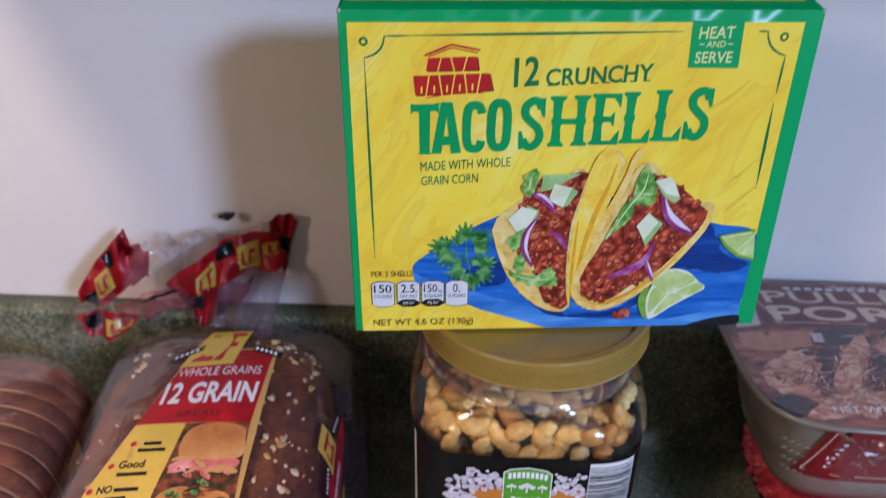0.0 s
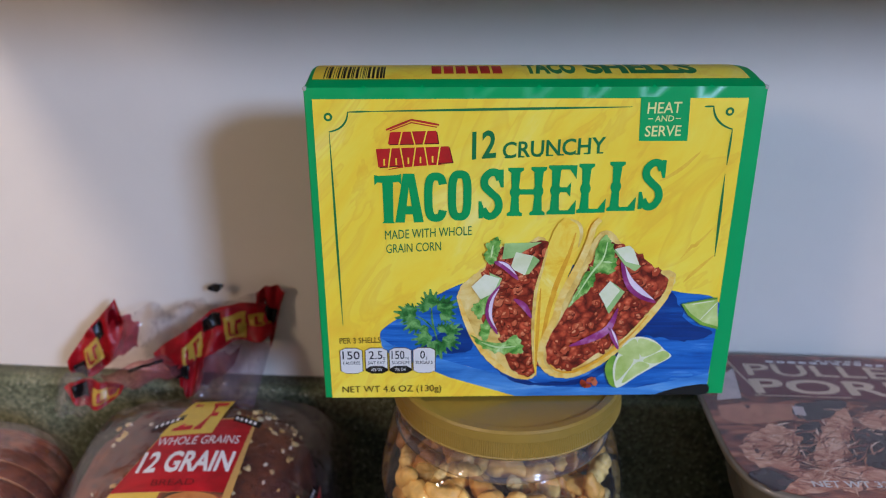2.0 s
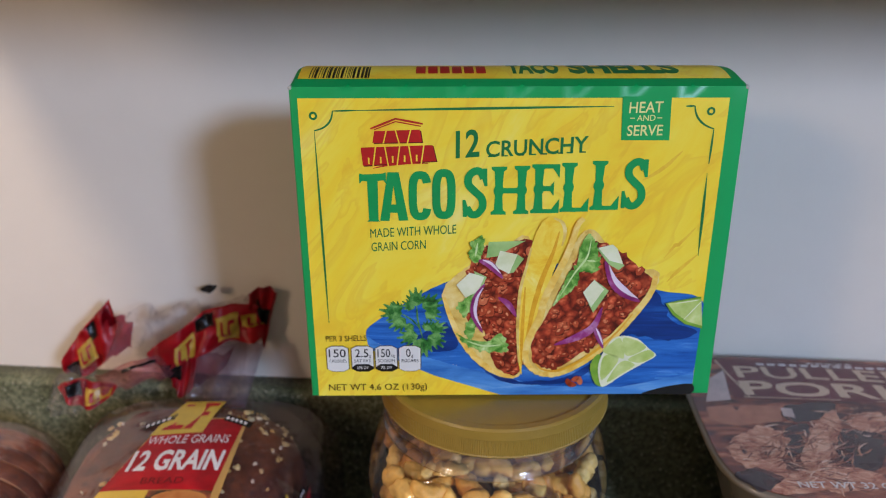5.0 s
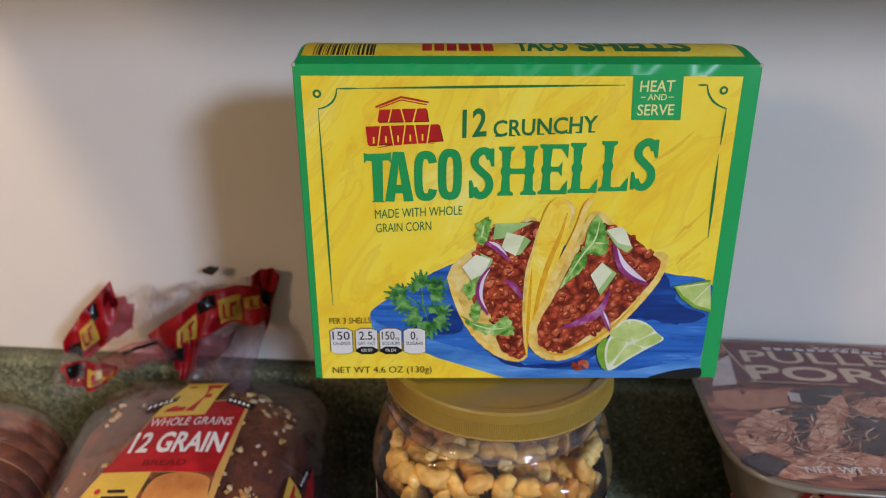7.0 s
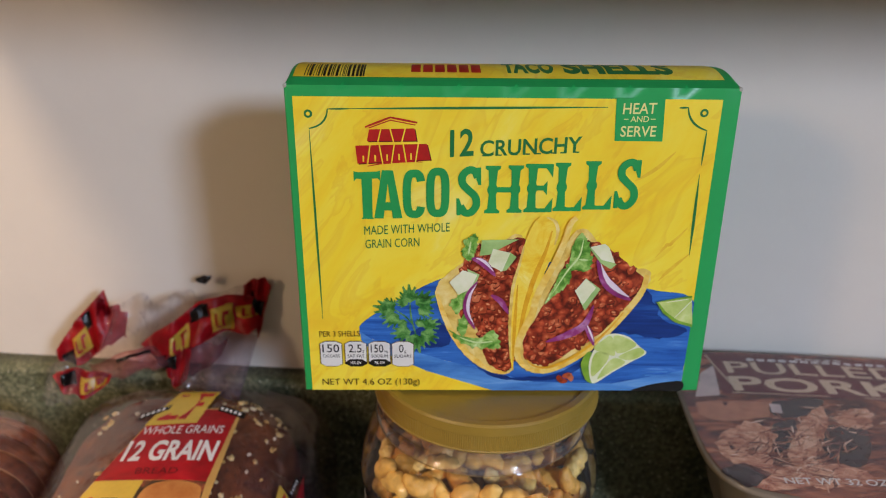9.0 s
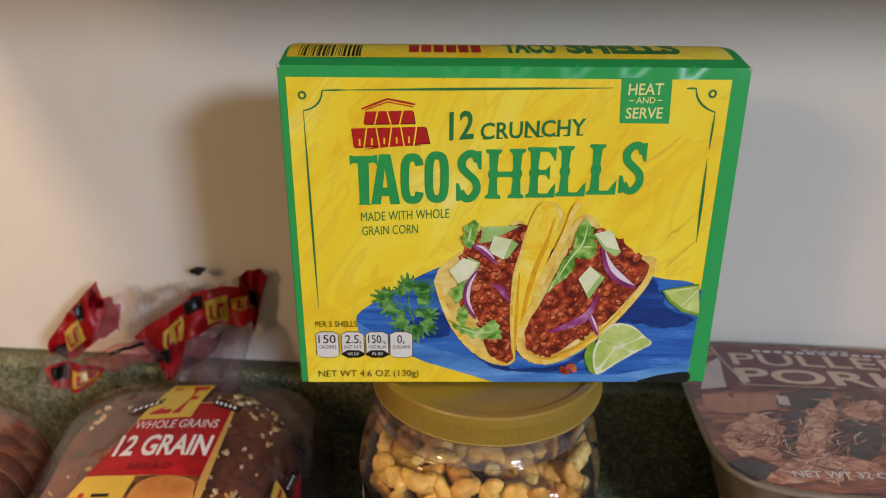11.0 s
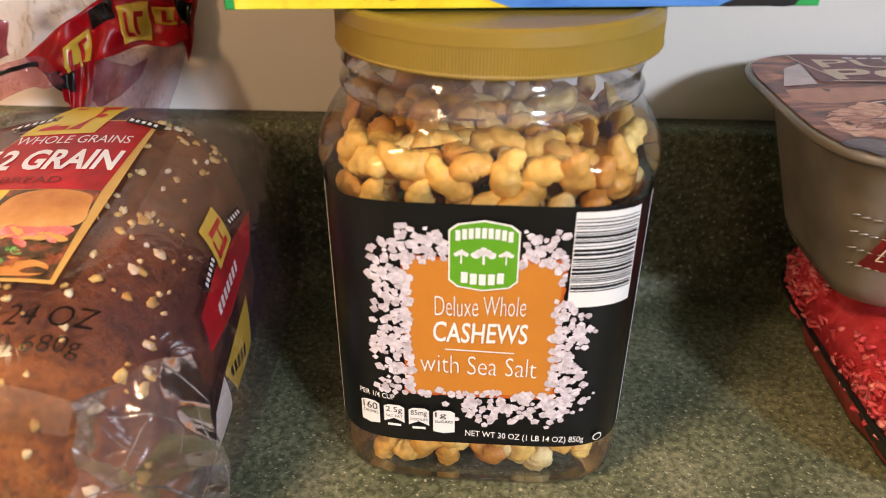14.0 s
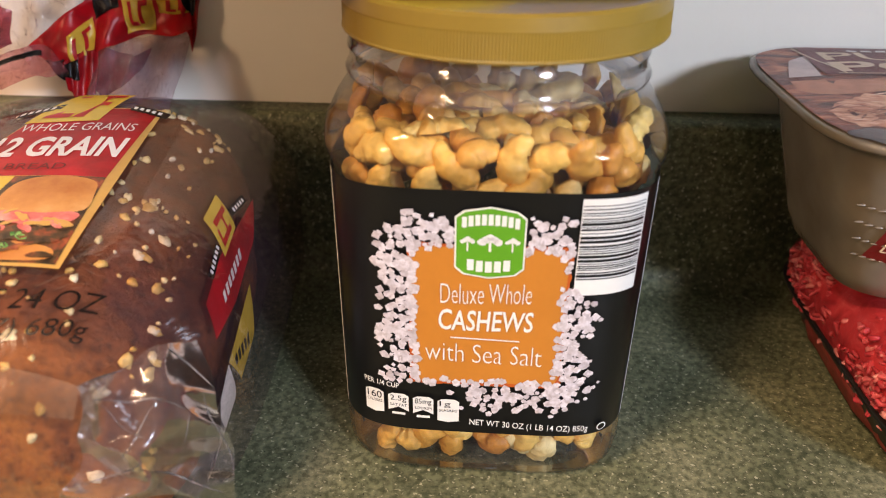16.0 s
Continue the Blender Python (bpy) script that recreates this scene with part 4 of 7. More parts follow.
def build_top_print():
    def on_top(u, v, depth):
        y = v / 1000
        return (u / 1000, y, BH + crown(y) + 0.0003 + depth * 0.0001)
    def strip(u0, u1, y0, y1, n=16):
        bm = bmesh.new()
        k = max(2, int((u1 - u0) / 6))
        vs = [[bm.verts.new(on_top(u0 + (u1 - u0) * i / k, y0 + (y1 - y0) * j / n, 0)) for i in range(k + 1)] for j in range(n + 1)]
        for j in range(n):
            for i in range(k):
                bm.faces.new((vs[j][i], vs[j][i + 1], vs[j + 1][i + 1], vs[j + 1][i]))
        return bm
    part("top_panel", strip(4, 184.5, 6.0, 46), M_YELLOW, box, "yellow printed top flap")
    bars, x, rnd = [], 8.5, random.Random(3)
    while x < 33:
        w = rnd.choice((0.25, 0.4, 0.7, 1.0))
        bars.append((x, x + w))
        x += w + rnd.choice((0.3, 0.5, 0.8))
    for a, b in bars:
        bm = bmesh.new()
        for j in range(6):
            add_flat(bm, rect(a, 6.6 + j * 2.5, b, 6.6 + (j + 1) * 2.5), 1, on_top)
        bmesh.ops.remove_doubles(bm, verts=bm.verts, dist=1e-6)
        part("top_barcode_bar", bm, M_INK_K, box)
    for i in range(6):
        bm = bmesh.new()
        for v in range(6):
            add_flat(bm, rect(53 + i * 5.1, 11.0 + v * 2.0, 57.0 + i * 5.1, 13.0 + v * 2.0), 1, on_top)
        bmesh.ops.remove_doubles(bm, verts=bm.verts, dist=1e-6)
        part("top_brand_mark", bm, M_INK_R, box)
    bm = bmesh.new()
    def flat(u, v, depth):
        return (u / 1000, v / 1000, 0.0)
    write(bm, "TACO", ((92, 10.5), (114, 10.5), 18, 18), 1, flat, 0.05, 0)
    write(bm, "SHELLS", ((118, 10.5), (165, 10.5), 18, 18), 1, flat, 0.05, 0)
    for k in range(24):
        bmesh.ops.bisect_plane(bm, geom=bm.verts[:] + bm.edges[:] + bm.faces[:], plane_co=(0, 0.0105 + k * 0.00075, 0), plane_no=(0, 1, 0))
    for v in bm.verts:
        v.co = on_top(v.co.x * 1000, v.co.y * 1000, 1)
    part("top_title", bm, M_INK_G, box)


build_carton()
build_front()
build_picture()
build_top_print()


# ---- the cashew jar ----
M_PET = clear_film("clear_jar_plastic", (0.975, 0.975, 0.98, 1), 0.04, 1.5, 0.025, (200, 196, 204), gain=0.6)
M_NECK = clear_film("clear_neck_plastic", (0.93, 0.93, 0.95, 1), 0.06, 1.5, 0.10, (206, 200, 206), gain=1.8)
M_LID = paint("gold_lid_plastic", (150, 122, 46), 0.38, 0.04, 40)
M_LABEL = paint("black_label_film", (13, 13, 14), 0.33, 0.1, 70)
M_SEAM_W = paint("white_label_edge", (222, 220, 216), 0.4, 0.02, 60)
M_ORANGE = paint("orange_label_ink", (196, 124, 44), 0.4, 0.03, 50)
M_ORANGE_D = paint("dark_orange_ink", (190, 88, 30), 0.4, 0.03, 50)
M_LGREEN = paint("lime_green_ink", (92, 160, 34), 0.38, 0.04, 50)
M_SALT = island_mix("printed_salt", [(0.0, (194, 185, 190)), (0.5, (212, 204, 209)), (1.0, (226, 219, 224))], 0.4, 500, 0)
M_NUT = island_mix("roasted_cashew", [(0.0, (216, 146, 60)), (0.15, (236, 174, 76)), (0.5, (246, 198, 98)), (0.8, (251, 216, 126)), (1.0, (253, 234, 172))], 0.5, 170, 0.0022, True)
M_NUTS = island_mix("roasted_cashew_mass", [(0.0, (206, 140, 54)), (0.5, (232, 176, 86)), (1.0, (242, 206, 130))], 0.45, 95, 0.0006)

JAR_YAW = -5.0
jar = new("cashew_jar")
jar.matrix_world = pose(0.0785, 0.3312, 0.0, 0, 0, JAR_YAW)
tagged(jar, "square clear plastic cashew jar with gold lid and black label", "jar")
JA, JN = 0.0592, 4.8


def on_jar(u, v, depth):
    """The label's front: u, v in millimetres from the jar's axis and the counter."""
    x = u / 1000
    y = -(max(1e-12, JA ** JN - abs(x) ** JN)) ** (1 / JN)
    return (x, y - 0.0007 - depth * 0.00014, v / 1000)


def build_jar():
    prof = [(0.0008, 0.052, 4.0), (0.0, 0.0552, 4.2), (0.0012, 0.0576, 4.4), (0.0045, 0.0590, 4.6), (0.012, 0.0595, 4.8), (0.0215, 0.0595, 4.8), (0.0228, 0.0590, 4.8), (0.0242, 0.0585, 4.8),
            (0.08, 0.0585, 4.8), (0.131, 0.0585, 4.8), (0.1335, 0.0594, 4.6), (0.136, 0.0610, 4.3), (0.1395, 0.0618, 4.0), (0.1435, 0.0614, 3.6), (0.148, 0.0594, 3.0), (0.1515, 0.0562, 2.6), (0.1545, 0.0550, 2.2), (0.157, 0.0546, 2.0), (0.172, 0.0546, 2.0)]
    ob = part("jar_body", loft([super_ring(a, a, n, z) for z, a, n in prof], True, False), M_PET, jar, "clear moulded plastic body", True)
    # label: wraps the front and most of both sides
    bm = bmesh.new()
    n, k = 96, 6
    vs = []
    for j in range(k + 1):
        z = 0.0240 + (0.1302 - 0.0240) * j / k
        row = []
        for i in range(n + 1):
            t = radians(-90 + (-112 + 224 * i / n))
            c, s = math.cos(t), math.sin(t)
            a = JA + 0.0001
            row.append(bm.verts.new((a * math.copysign(abs(c) ** (2 / JN), c), a * math.copysign(abs(s) ** (2 / JN), s), z)))
        vs.append(row)
    for j in range(k):
        for i in range(n):
            bm.faces.new((vs[j][i], vs[j][i + 1], vs[j + 1][i + 1], vs[j + 1][i]))
    part("label", bm, M_LABEL, jar, "glossy black printed label", True)
    # lid with ribbed skirt and raised rim
    rings, cnt = [], 700
    for z, r, rib in ((0.1712, 0.0578, 0), (0.1712, 0.0590, 0), (0.1718, 0.0593, 0), (0.1724, 0.0590, 1), (0.1800, 0.0588, 1), (0.1808, 0.0588, 0), (0.1850, 0.0584, 0), (0.1860, 0.0574, 0), (0.1858, 0.0540, 0), (0.1848, 0.0532, 0), (0.1848, 0.001, 0)):
        rings.append([((r - (0.00022 if rib and i % 2 else 0.0)) * math.cos(2 * math.pi * i / cnt), (r - (0.00022 if rib and i % 2 else 0.0)) * math.sin(2 * math.pi * i / cnt), z) for i in range(cnt)])
    lid = part("lid", loft(rings, False, True), M_LID, jar, "gold ribbed plastic screw lid")
    lid.location = (0.002, 0.0, 0)
    # clear neck under the lid, with a bead at its foot and a fine thread
    rings = [[(r * math.cos(2 * math.pi * i / 72), r * math.sin(2 * math.pi * i / 72), z) for i in range(72)] for z, r in ((0.1548, 0.0552), (0.1556, 0.0566), (0.1566, 0.0570), (0.1576, 0.0564), (0.1582, 0.0551), (0.1640, 0.0551), (0.1646, 0.0558), (0.1654, 0.0558), (0.1660, 0.0551), (0.1720, 0.0551))]
    part("neck", loft(rings, False, False), M_NECK, jar, "clear glossy plastic neck", True)


def jar_print(name, shapes, mat, depth, label=""):
    for s in shapes:
        bm = bmesh.new()
        add_flat(bm, s, depth, on_jar)
        bmesh.ops.triangulate(bm, faces=[f for f in bm.faces if len(f.verts) > 4])
        part(name, bm, mat, jar, label)


def grid_print(name, u0, v0, u1, v1, mat, depth, edge=None, n=22):
    """A printed field that follows the jar's curve; edge(u, v) may wobble its outline."""
    bm = bmesh.new()
    vs = []
    for j in range(n + 1):
        row = []
        for i in range(n + 1):
            u, v = u0 + (u1 - u0) * i / n, v0 + (v1 - v0) * j / n
            if edge and (i in (0, n) or j in (0, n)):
                k = 0.9 * noise.noise(Vector((u * 0.45, v * 0.45, depth)))
                u, v = u + (k if i in (0, n) else 0), v + (k if j in (0, n) else 0)
            row.append(bm.verts.new(on_jar(u, v, depth)))
        vs.append(row)
    for j in range(n):
        for i in range(n):
            bm.faces.new((vs[j][i], vs[j][i + 1], vs[j + 1][i + 1], vs[j + 1][i]))
    return part(name, bm, mat, jar)


def build_label():
    rnd = random.Random(11)
    # spilled salt crystals round the orange field
    bm = bmesh.new()
    made = 0
    while made < 700:
        u, v = rnd.uniform(-46, 46), rnd.uniform(31, 126)
        du, dv = max(0, abs(u - 0) - 26.5), max(0, abs(v - 80) - 29.5)
        d = math.hypot(du, dv)
        if d == 0 and min(26.5 - abs(u), 29.5 - abs(v - 80)) > 1.2:
            continue
        reach = 13.5 + 6 * noise.noise(Vector((u * 0.12, v * 0.12, 4.0))) + (3 if v < 52 else 0)
        if abs(u) < 13 and v > 108 or d > reach or (u > 26 and v > 93 and u > 28) or rnd.random() < (d / reach) ** 2 * 0.8:
            continue
        if u < -6 and v < 49:
            if rnd.random() < 0.8 or u < -14:
                continue
        s = rnd.uniform(1.0, 2.1)
        t = rnd.uniform(0, 360)
        sides = rnd.choice((4, 5, 5, 6))
        pts = [(u + s * rnd.uniform(0.75, 1.15) * math.cos(radians(t + 360 * i / sides)), v + s * rnd.uniform(0.7, 1.1) * math.sin(radians(t + 360 * i / sides))) for i in range(sides)]
        add_flat(bm, pts, 3 + (made % 9) * 0.06, on_jar)
        made += 1
    part("printed_salt", bm, M_SALT, jar, "pale printed salt crystals")["kind"] = "stuff"
    grid_print("orange_border", -28.2, 49.0, 28.4, 110.6, M_ORANGE_D, 1.0, True, 26)
    grid_print("orange_field", -27.0, 50.4, 27.2, 109.2, M_ORANGE, 2.2, True, 26)
    grid_print("top_seam", -50, 129.6, 50, 130.4, M_LABEL, 1.0, n=30)
    # brand badge as plain shapes
    def badge(g):
        return [(-12 - g, 101.5), (-9, 98.8 - g), (0, 97.4 - g), (9, 98.8 - g), (12 + g, 101.5), (12 + g, 121.2), (9, 123.6 + g), (0, 125.2 + g), (-9, 123.6 + g), (-12 - g, 121.2)]
    jar_print("badge_rim", [badge(0.0)], M_INK_W, 4.2)
    jar_print("badge", [[(u * 0.95, 111.3 + (v - 111.3) * 0.955) for u, v in badge(0)]], M_LGREEN, 5)
    trees = []
    for x, s in ((-7.6, 0.75), (0, 1.25), (7.6, 0.75)):
        for k in range(5):
            trees.append(ragged(ellipse(x + (k - 2) * 1.1 * s, 112.2 + (1.2 - abs(k - 2) * 0.7) * s, 1.25 * s, 1.1 * s, 0, 10), 0.3, 1.3, k))
        trees.append(rect(x - 0.35 * s, 108.3, x + 0.35 * s, 112))
    jar_print("badge_tree", trees, M_INK_W, 6)
    bars = [rect(-9.6 + i * 2.2, 117.0 + 1.4 * (1 - ((i - 4) / 4.5) ** 2), -8.0 + i * 2.2, 121.0 + 1.4 * (1 - ((i - 4) / 4.5) ** 2)) for i in range(9)]
    bars += [rect(-7.6 + i * 3.1, 101.2 - 1.2 * (1 - ((i - 2) / 2.6) ** 2), -5.3 + i * 3.1, 105.6 - 1.2 * (1 - ((i - 2) / 2.6) ** 2)) for i in range(5)]
    jar_print("badge_bar", bars, M_INK_W, 6)
    # words
    def hand(u, v, a, b):
        # an unsteady hand: letters sway a little in height and slant
        return (u + 0.25 * noise.noise(Vector((u * 0.35, v * 0.12, 1))), v + 0.55 * noise.noise(Vector((u * 0.22, 3, v * 0.02))))
    for word, quad, bold, shear in (("Deluxe Whole", ((-16.6, 86.2), (15.4, 87.6), 8.4, 8.2), -0.014, 0.0), ("CASHEWS", ((-17.4, 74.6), (16.6, 75.4), 9.2, 8.6), 0.012, 0.08), ("with Sea Salt", ((-22.2, 60.8), (20.8, 60.0), 8.4, 8.6), -0.014, 0.0)):
        bm = bmesh.new()
        write(bm, word, quad, 5, on_jar, bold, shear, hand)
        part("product_lettering", bm, M_INK_W, jar, "thin white hand-drawn lettering")
    jar_print("rule_line", [[(-13.0, 71.35), (12.2, 70.65), (12.2, 71.15), (-13.0, 71.85)]], M_INK_W, 5)
    for word, quad, depth in (("PER 1/4 CUP", ((-46.4, 46.2), (-32.6, 45.4), 2.5, 2.5), 5), ("NET WT 30 OZ (1 LB 14 OZ) 850g", ((-5.0, 28.6), (41.4, 26.4), 3.9, 3.9), 6)):
        bm = bmesh.new()
        write(bm, word, quad, depth, on_jar, 0.004, 0)
        part("small_lettering", bm, M_INK_W, jar)
    jar_print("seal_ring", [[(47 + 1.9 * math.cos(t), 28.0 + 1.9 * math.sin(t)) for t in (2 * math.pi * i / 20 for i in range(20))]], M_INK_W, 5)
    jar_print("seal_ring_inside", [[(47 + 1.4 * math.cos(t), 28.0 + 1.4 * math.sin(t)) for t in (2 * math.pi * i / 20 for i in range(20))]], M_LABEL, 6)
    for a, b, big, small in ((-46.2, -38.8, "160", "CALORIES"), (-37.0, -28.9, "2.5g", "SAT FAT"), (-27.2, -19.2, "85mg", "SODIUM"), (-17.6, -9.2, "1g", "SUGARS")):
        dv = big in ("2.5g", "85mg")
        d = -1.6 - (a + 46.2) * 0.055
        def down(pts):
            return [(u, v + d) for u, v in pts]
        jar_print("nutrition_shield", [down([(a, 34.0 if not dv else 36.2), ((a + b) / 2, 33.2 if not dv else 38.2), (b, 34.0 if not dv else 36.2), (b, 43.8), (b - 1.8, 44.9), (a + 1.8, 44.9), (a, 43.8)])], M_INK_W, 5)
        bm = bmesh.new()
        write(bm, big, ((a + 0.8, 40.6 + d), (b - 0.8 - (2.5 if big == "1g" else 0), 40.6 + d), 3.4, 3.4), 6, on_jar, 0, 0)
        write(bm, small, ((a + 0.7, 38.6 + d), (b - 0.7, 38.6 + d), 1.3, 1.3), 6, on_jar, 0, 0)
        part("nutrition_lettering", bm, M_INK_K, jar)
        if dv:
            jar_print("nutrition_percent", [rect(a + 1.4, 34.2 + d, b - 1.4, 35.4 + d)], M_INK_W, 5)
    # bar code at the right-hand corner
    grid_print("barcode_panel", 29.6, 91.5, 51.6, 128.8, M_INK_W, 2.6)
    v, rnd = 98.0, random.Random(8)
    while v < 126.5:
        w = rnd.choice((0.3, 0.45, 0.75, 1.1))
        bm = bmesh.new()
        for i in range(8):
            ua, ub = 29.9 + 21.2 * i / 8, 29.9 + 21.2 * (i + 1) / 8
            add_flat(bm, rect(ua, v, ub, v + w), 4.2, on_jar)
        v += w + rnd.choice((0.35, 0.5, 0.9))
        bmesh.ops.remove_doubles(bm, verts=bm.verts, dist=1e-6)
        part("barcode_bar", bm, M_INK_K, jar)
    # white slit edges of the label at the corners
    for s in (-1, 1):
        bm = bmesh.new()
        for i in range(12):
            va, vb = 24.2 + 105.8 * i / 12, 24.2 + 105.8 * (i + 1) / 12
            add_flat(bm, rect(min(s * 56.1, s * 57.2), va, max(s * 56.1, s * 57.2), vb), 1.5, on_jar)
        bmesh.ops.remove_doubles(bm, verts=bm.verts, dist=1e-6)
        part("label_edge", bm, M_SEAM_W, jar, "thin white label edge")


def nut_mesh(seed):
    """A cashew: a bent, tapering kidney with a shallow groove; some are halves or broken bits."""
    rnd = random.Random(seed)
    length, r0, bend = rnd.uniform(0.0190, 0.0260), rnd.uniform(0.0048, 0.0062), rnd.uniform(1.5, 2.8)
    split, broken = seed % 4 == 1, seed % 4 == 3
    if broken:
        length, bend = length * 0.55, bend * 0.6
    rings, n, k = [], 14, 16
    rad = length / bend
    for i in range(k + 1):
        t = i / k
        a = bend * (t - 0.5)
        r = r0 * (max(0.02, 1 - abs(2 * t - 1) ** 2.6)) ** 0.5 * (1.2 - 0.42 * t)
        cx, cy = rad * math.sin(a), rad * math.cos(a) - rad
        ring = []
        for j in range(n):
            b = 2 * math.pi * j / n
            k2 = 1 + 0.34 * noise.noise(Vector((i * 0.45, math.cos(b) * 1.4, math.sin(b) * 1.4 + seed * 7.7))) - (0.18 if j == n // 2 else 0)
            d = r * k2 * math.cos(b)
            side = r * 0.88 * k2 * math.sin(b)
            if split:
                side = max(side, -0.12 * r)
            ring.append((cx + d * math.sin(a), cy + d * math.cos(a), side))
        rings.append(ring)
    bm = loft(rings)
    me = bpy.data.meshes.new("cashew")
    bm.to_mesh(me)
    bm.free()
    for p in me.polygons:
        p.use_smooth = True
    me.materials.append(M_NUT)
    return me


def build_nuts():
    rnd = random.Random(21)
    meshes = [nut_mesh(s) for s in range(16)]
    root = jar.matrix_world
    placed = []
    def half(z):
        if z < 0.016:
            return 0.0500 + 0.1 * z
        if z < 0.140:
            return 0.0515
        return 0.0535 - (z - 0.140) * 0.55
    def try_put(z0, z1, want, gap, ring):
        got, tries = 0, 0
        while got < want and tries < 9000:
            tries += 1
            z = rnd.uniform(z0, z1)
            h = half(z)
            n = 4.0 if z < 0.14 else 3.0
            t = rnd.uniform(0, 2 * math.pi)
            c, s = math.cos(t), math.sin(t)
            q = h * (rnd.uniform(0.95, 1.02) if ring else rnd.random() ** 0.5 * 0.8)
            p = Vector((q * math.copysign(abs(c) ** (2 / n), c), q * math.copysign(abs(s) ** (2 / n), s), z))
            if all((p - o).length > gap for o in placed):
                placed.append(p)
                out = Vector((c, s, 0))
                e = Euler((rnd.uniform(-0.5, 0.5), rnd.uniform(-0.5, 0.5), rnd.uniform(0, 6.28)))
                if ring:
                    base = out.to_track_quat("Z", "Y").to_matrix().to_4x4()
                    m = base @ Euler((rnd.uniform(-0.7, 0.7), rnd.uniform(-0.5, 0.5), rnd.uniform(0, 6.28))).to_matrix().to_4x4()
                else:
                    m = e.to_matrix().to_4x4()
                ob = new("cashew", rnd.choice(meshes))
                ob.matrix_world = root @ Matrix.Translation(p) @ m @ Matrix.Scale(rnd.uniform(0.78, 1.02), 4)
                tagged(ob, "roasted pale golden cashew nut inside the jar", "nut", "cashews in the jar")
                got += 1
    try_put(0.0058, 0.0240, 90, 0.0096, True)
    try_put(0.0075, 0.022, 14, 0.0130, False)
    try_put(0.122, 0.1400, 120, 0.0098, True)
    try_put(0.132, 0.1395, 60, 0.0098, False)
    # the rest of the filling, hidden behind the label
    bm = bmesh.new()
    for i in range(230):
        t, z = rnd.uniform(0, 6.283), rnd.uniform(0.012, 0.142)
        c, s = math.cos(t), math.sin(t)
        q = 0.043 * rnd.uniform(0.5, 1.0)
        m = Matrix.Translation((q * math.copysign(abs(c) ** 0.5, c), q * math.copysign(abs(s) ** 0.5, s), z)) @ Euler((rnd.uniform(0, 6), rnd.uniform(0, 6), rnd.uniform(0, 6))).to_matrix().to_4x4()
        me = meshes[i % 16].copy()
        me.transform(m)
        bm.from_mesh(me)
        bpy.data.meshes.remove(me)
    ob = mesh_ob("cashew_filling", bm, M_NUTS, None, "", True)
    ob.matrix_world = root
    tagged(ob, "mass of roasted cashews filling the jar behind its label", "nuts", kind="stuff")


build_jar()
build_label()
build_nuts()


# ---- bread loaves in printed bags ----
def crust_material():
    """Baked crust: dark mottled top, pitted, with the heel at the loaf's end baked golden."""
    m, nt, b = bare("dark_bread_crust")
    big = noise_node(nt, 26, 8, 0.65, distortion=0.5)
    top = ramp(nt, big.outputs[0], [(0.28, lin(66, 32, 16)), (0.46, lin(106, 56, 28)), (0.62, lin(140, 80, 40)), (0.8, lin(176, 112, 54))])
    gold = ramp(nt, big.outputs[0], [(0.3, lin(92, 46, 16)), (0.45, lin(146, 86, 30)), (0.6, lin(186, 122, 46)), (0.75, lin(212, 154, 70))])
    tc, sep, ad, rng = (nt.nodes.new(k) for k in ("ShaderNodeTexCoord", "ShaderNodeSeparateXYZ", "ShaderNodeMath", "ShaderNodeMapRange"))
    nt.links.new(tc.outputs["Object"], sep.inputs[0])
    ad.operation = "MULTIPLY_ADD"
    nt.links.new(big.outputs[0], ad.inputs[0])
    ad.inputs[1].default_value = 0.05
    nt.links.new(sep.outputs[1], ad.inputs[2])
    rng.inputs["From Min"].default_value, rng.inputs["From Max"].default_value = 0.245, 0.276
    rng.inputs["To Min"].default_value, rng.inputs["To Max"].default_value = 1.0, 0.0
    nt.links.new(ad.outputs[0], rng.inputs["Value"])
    col = mix(nt, rng.outputs[0], top.outputs[0], gold.outputs[0])
    pit = noise_node(nt, 230, 6, 0.75)
    r2 = ramp(nt, pit.outputs[0], [(0.34, (0.30, 0.24, 0.2, 1)), (0.45, (0.9, 0.88, 0.85, 1)), (0.66, (1.45, 1.38, 1.2, 1))])
    nt.links.new(mix(nt, 0.9, col, r2.outputs[0], "MULTIPLY"), b.inputs["Base Color"])
    b.inputs["Roughness"].default_value = 0.6
    bump(nt, b, pit.outputs[0], 0.8, 0.0022)
    return m


M_CRUST = crust_material()
M_CRUMB = mottled("tan_bread_crumb", [(0.3, (176, 128, 88)), (0.7, (206, 164, 120))], 140, 0.8, None, 6, 0, 0.001)
M_OAT = island_mix("oat_flake", [(0.0, (220, 174, 84)), (0.4, (238, 202, 120)), (0.8, (244, 224, 166)), (1.0, (246, 238, 214))], 0.6, 300, 0.0004)
M_BAG = clear_film("clear_bread_bag", (0.93, 0.90, 0.92, 1), 0.16, 1.34, 0.06, (124, 100, 108), 0.0018, 34, 0.16)
M_FOLD = clear_film("folded_bag_film", (0.95, 0.93, 0.93, 1), 0.09, 1.45, 0.075, (196, 178, 176), 0, 30, 0.7)
M_CREASE = clear_film("creased_film_edge", (0.97, 0.95, 0.95, 1), 0.10, 1.5, 0.22, (226, 214, 210), 0, 40, 2.2)
M_BAND = clear_film("doubled_bag_film", (0.95, 0.92, 0.9, 1), 0.12, 1.45, 0.12, (206, 176, 150), 0.001, 60, 0.8)
M_TAIL = clear_film("gathered_bag_film", (0.84, 0.76, 0.78, 1), 0.13, 1.42, 0.22, (176, 150, 158), 0.0018, 70, 0.6)
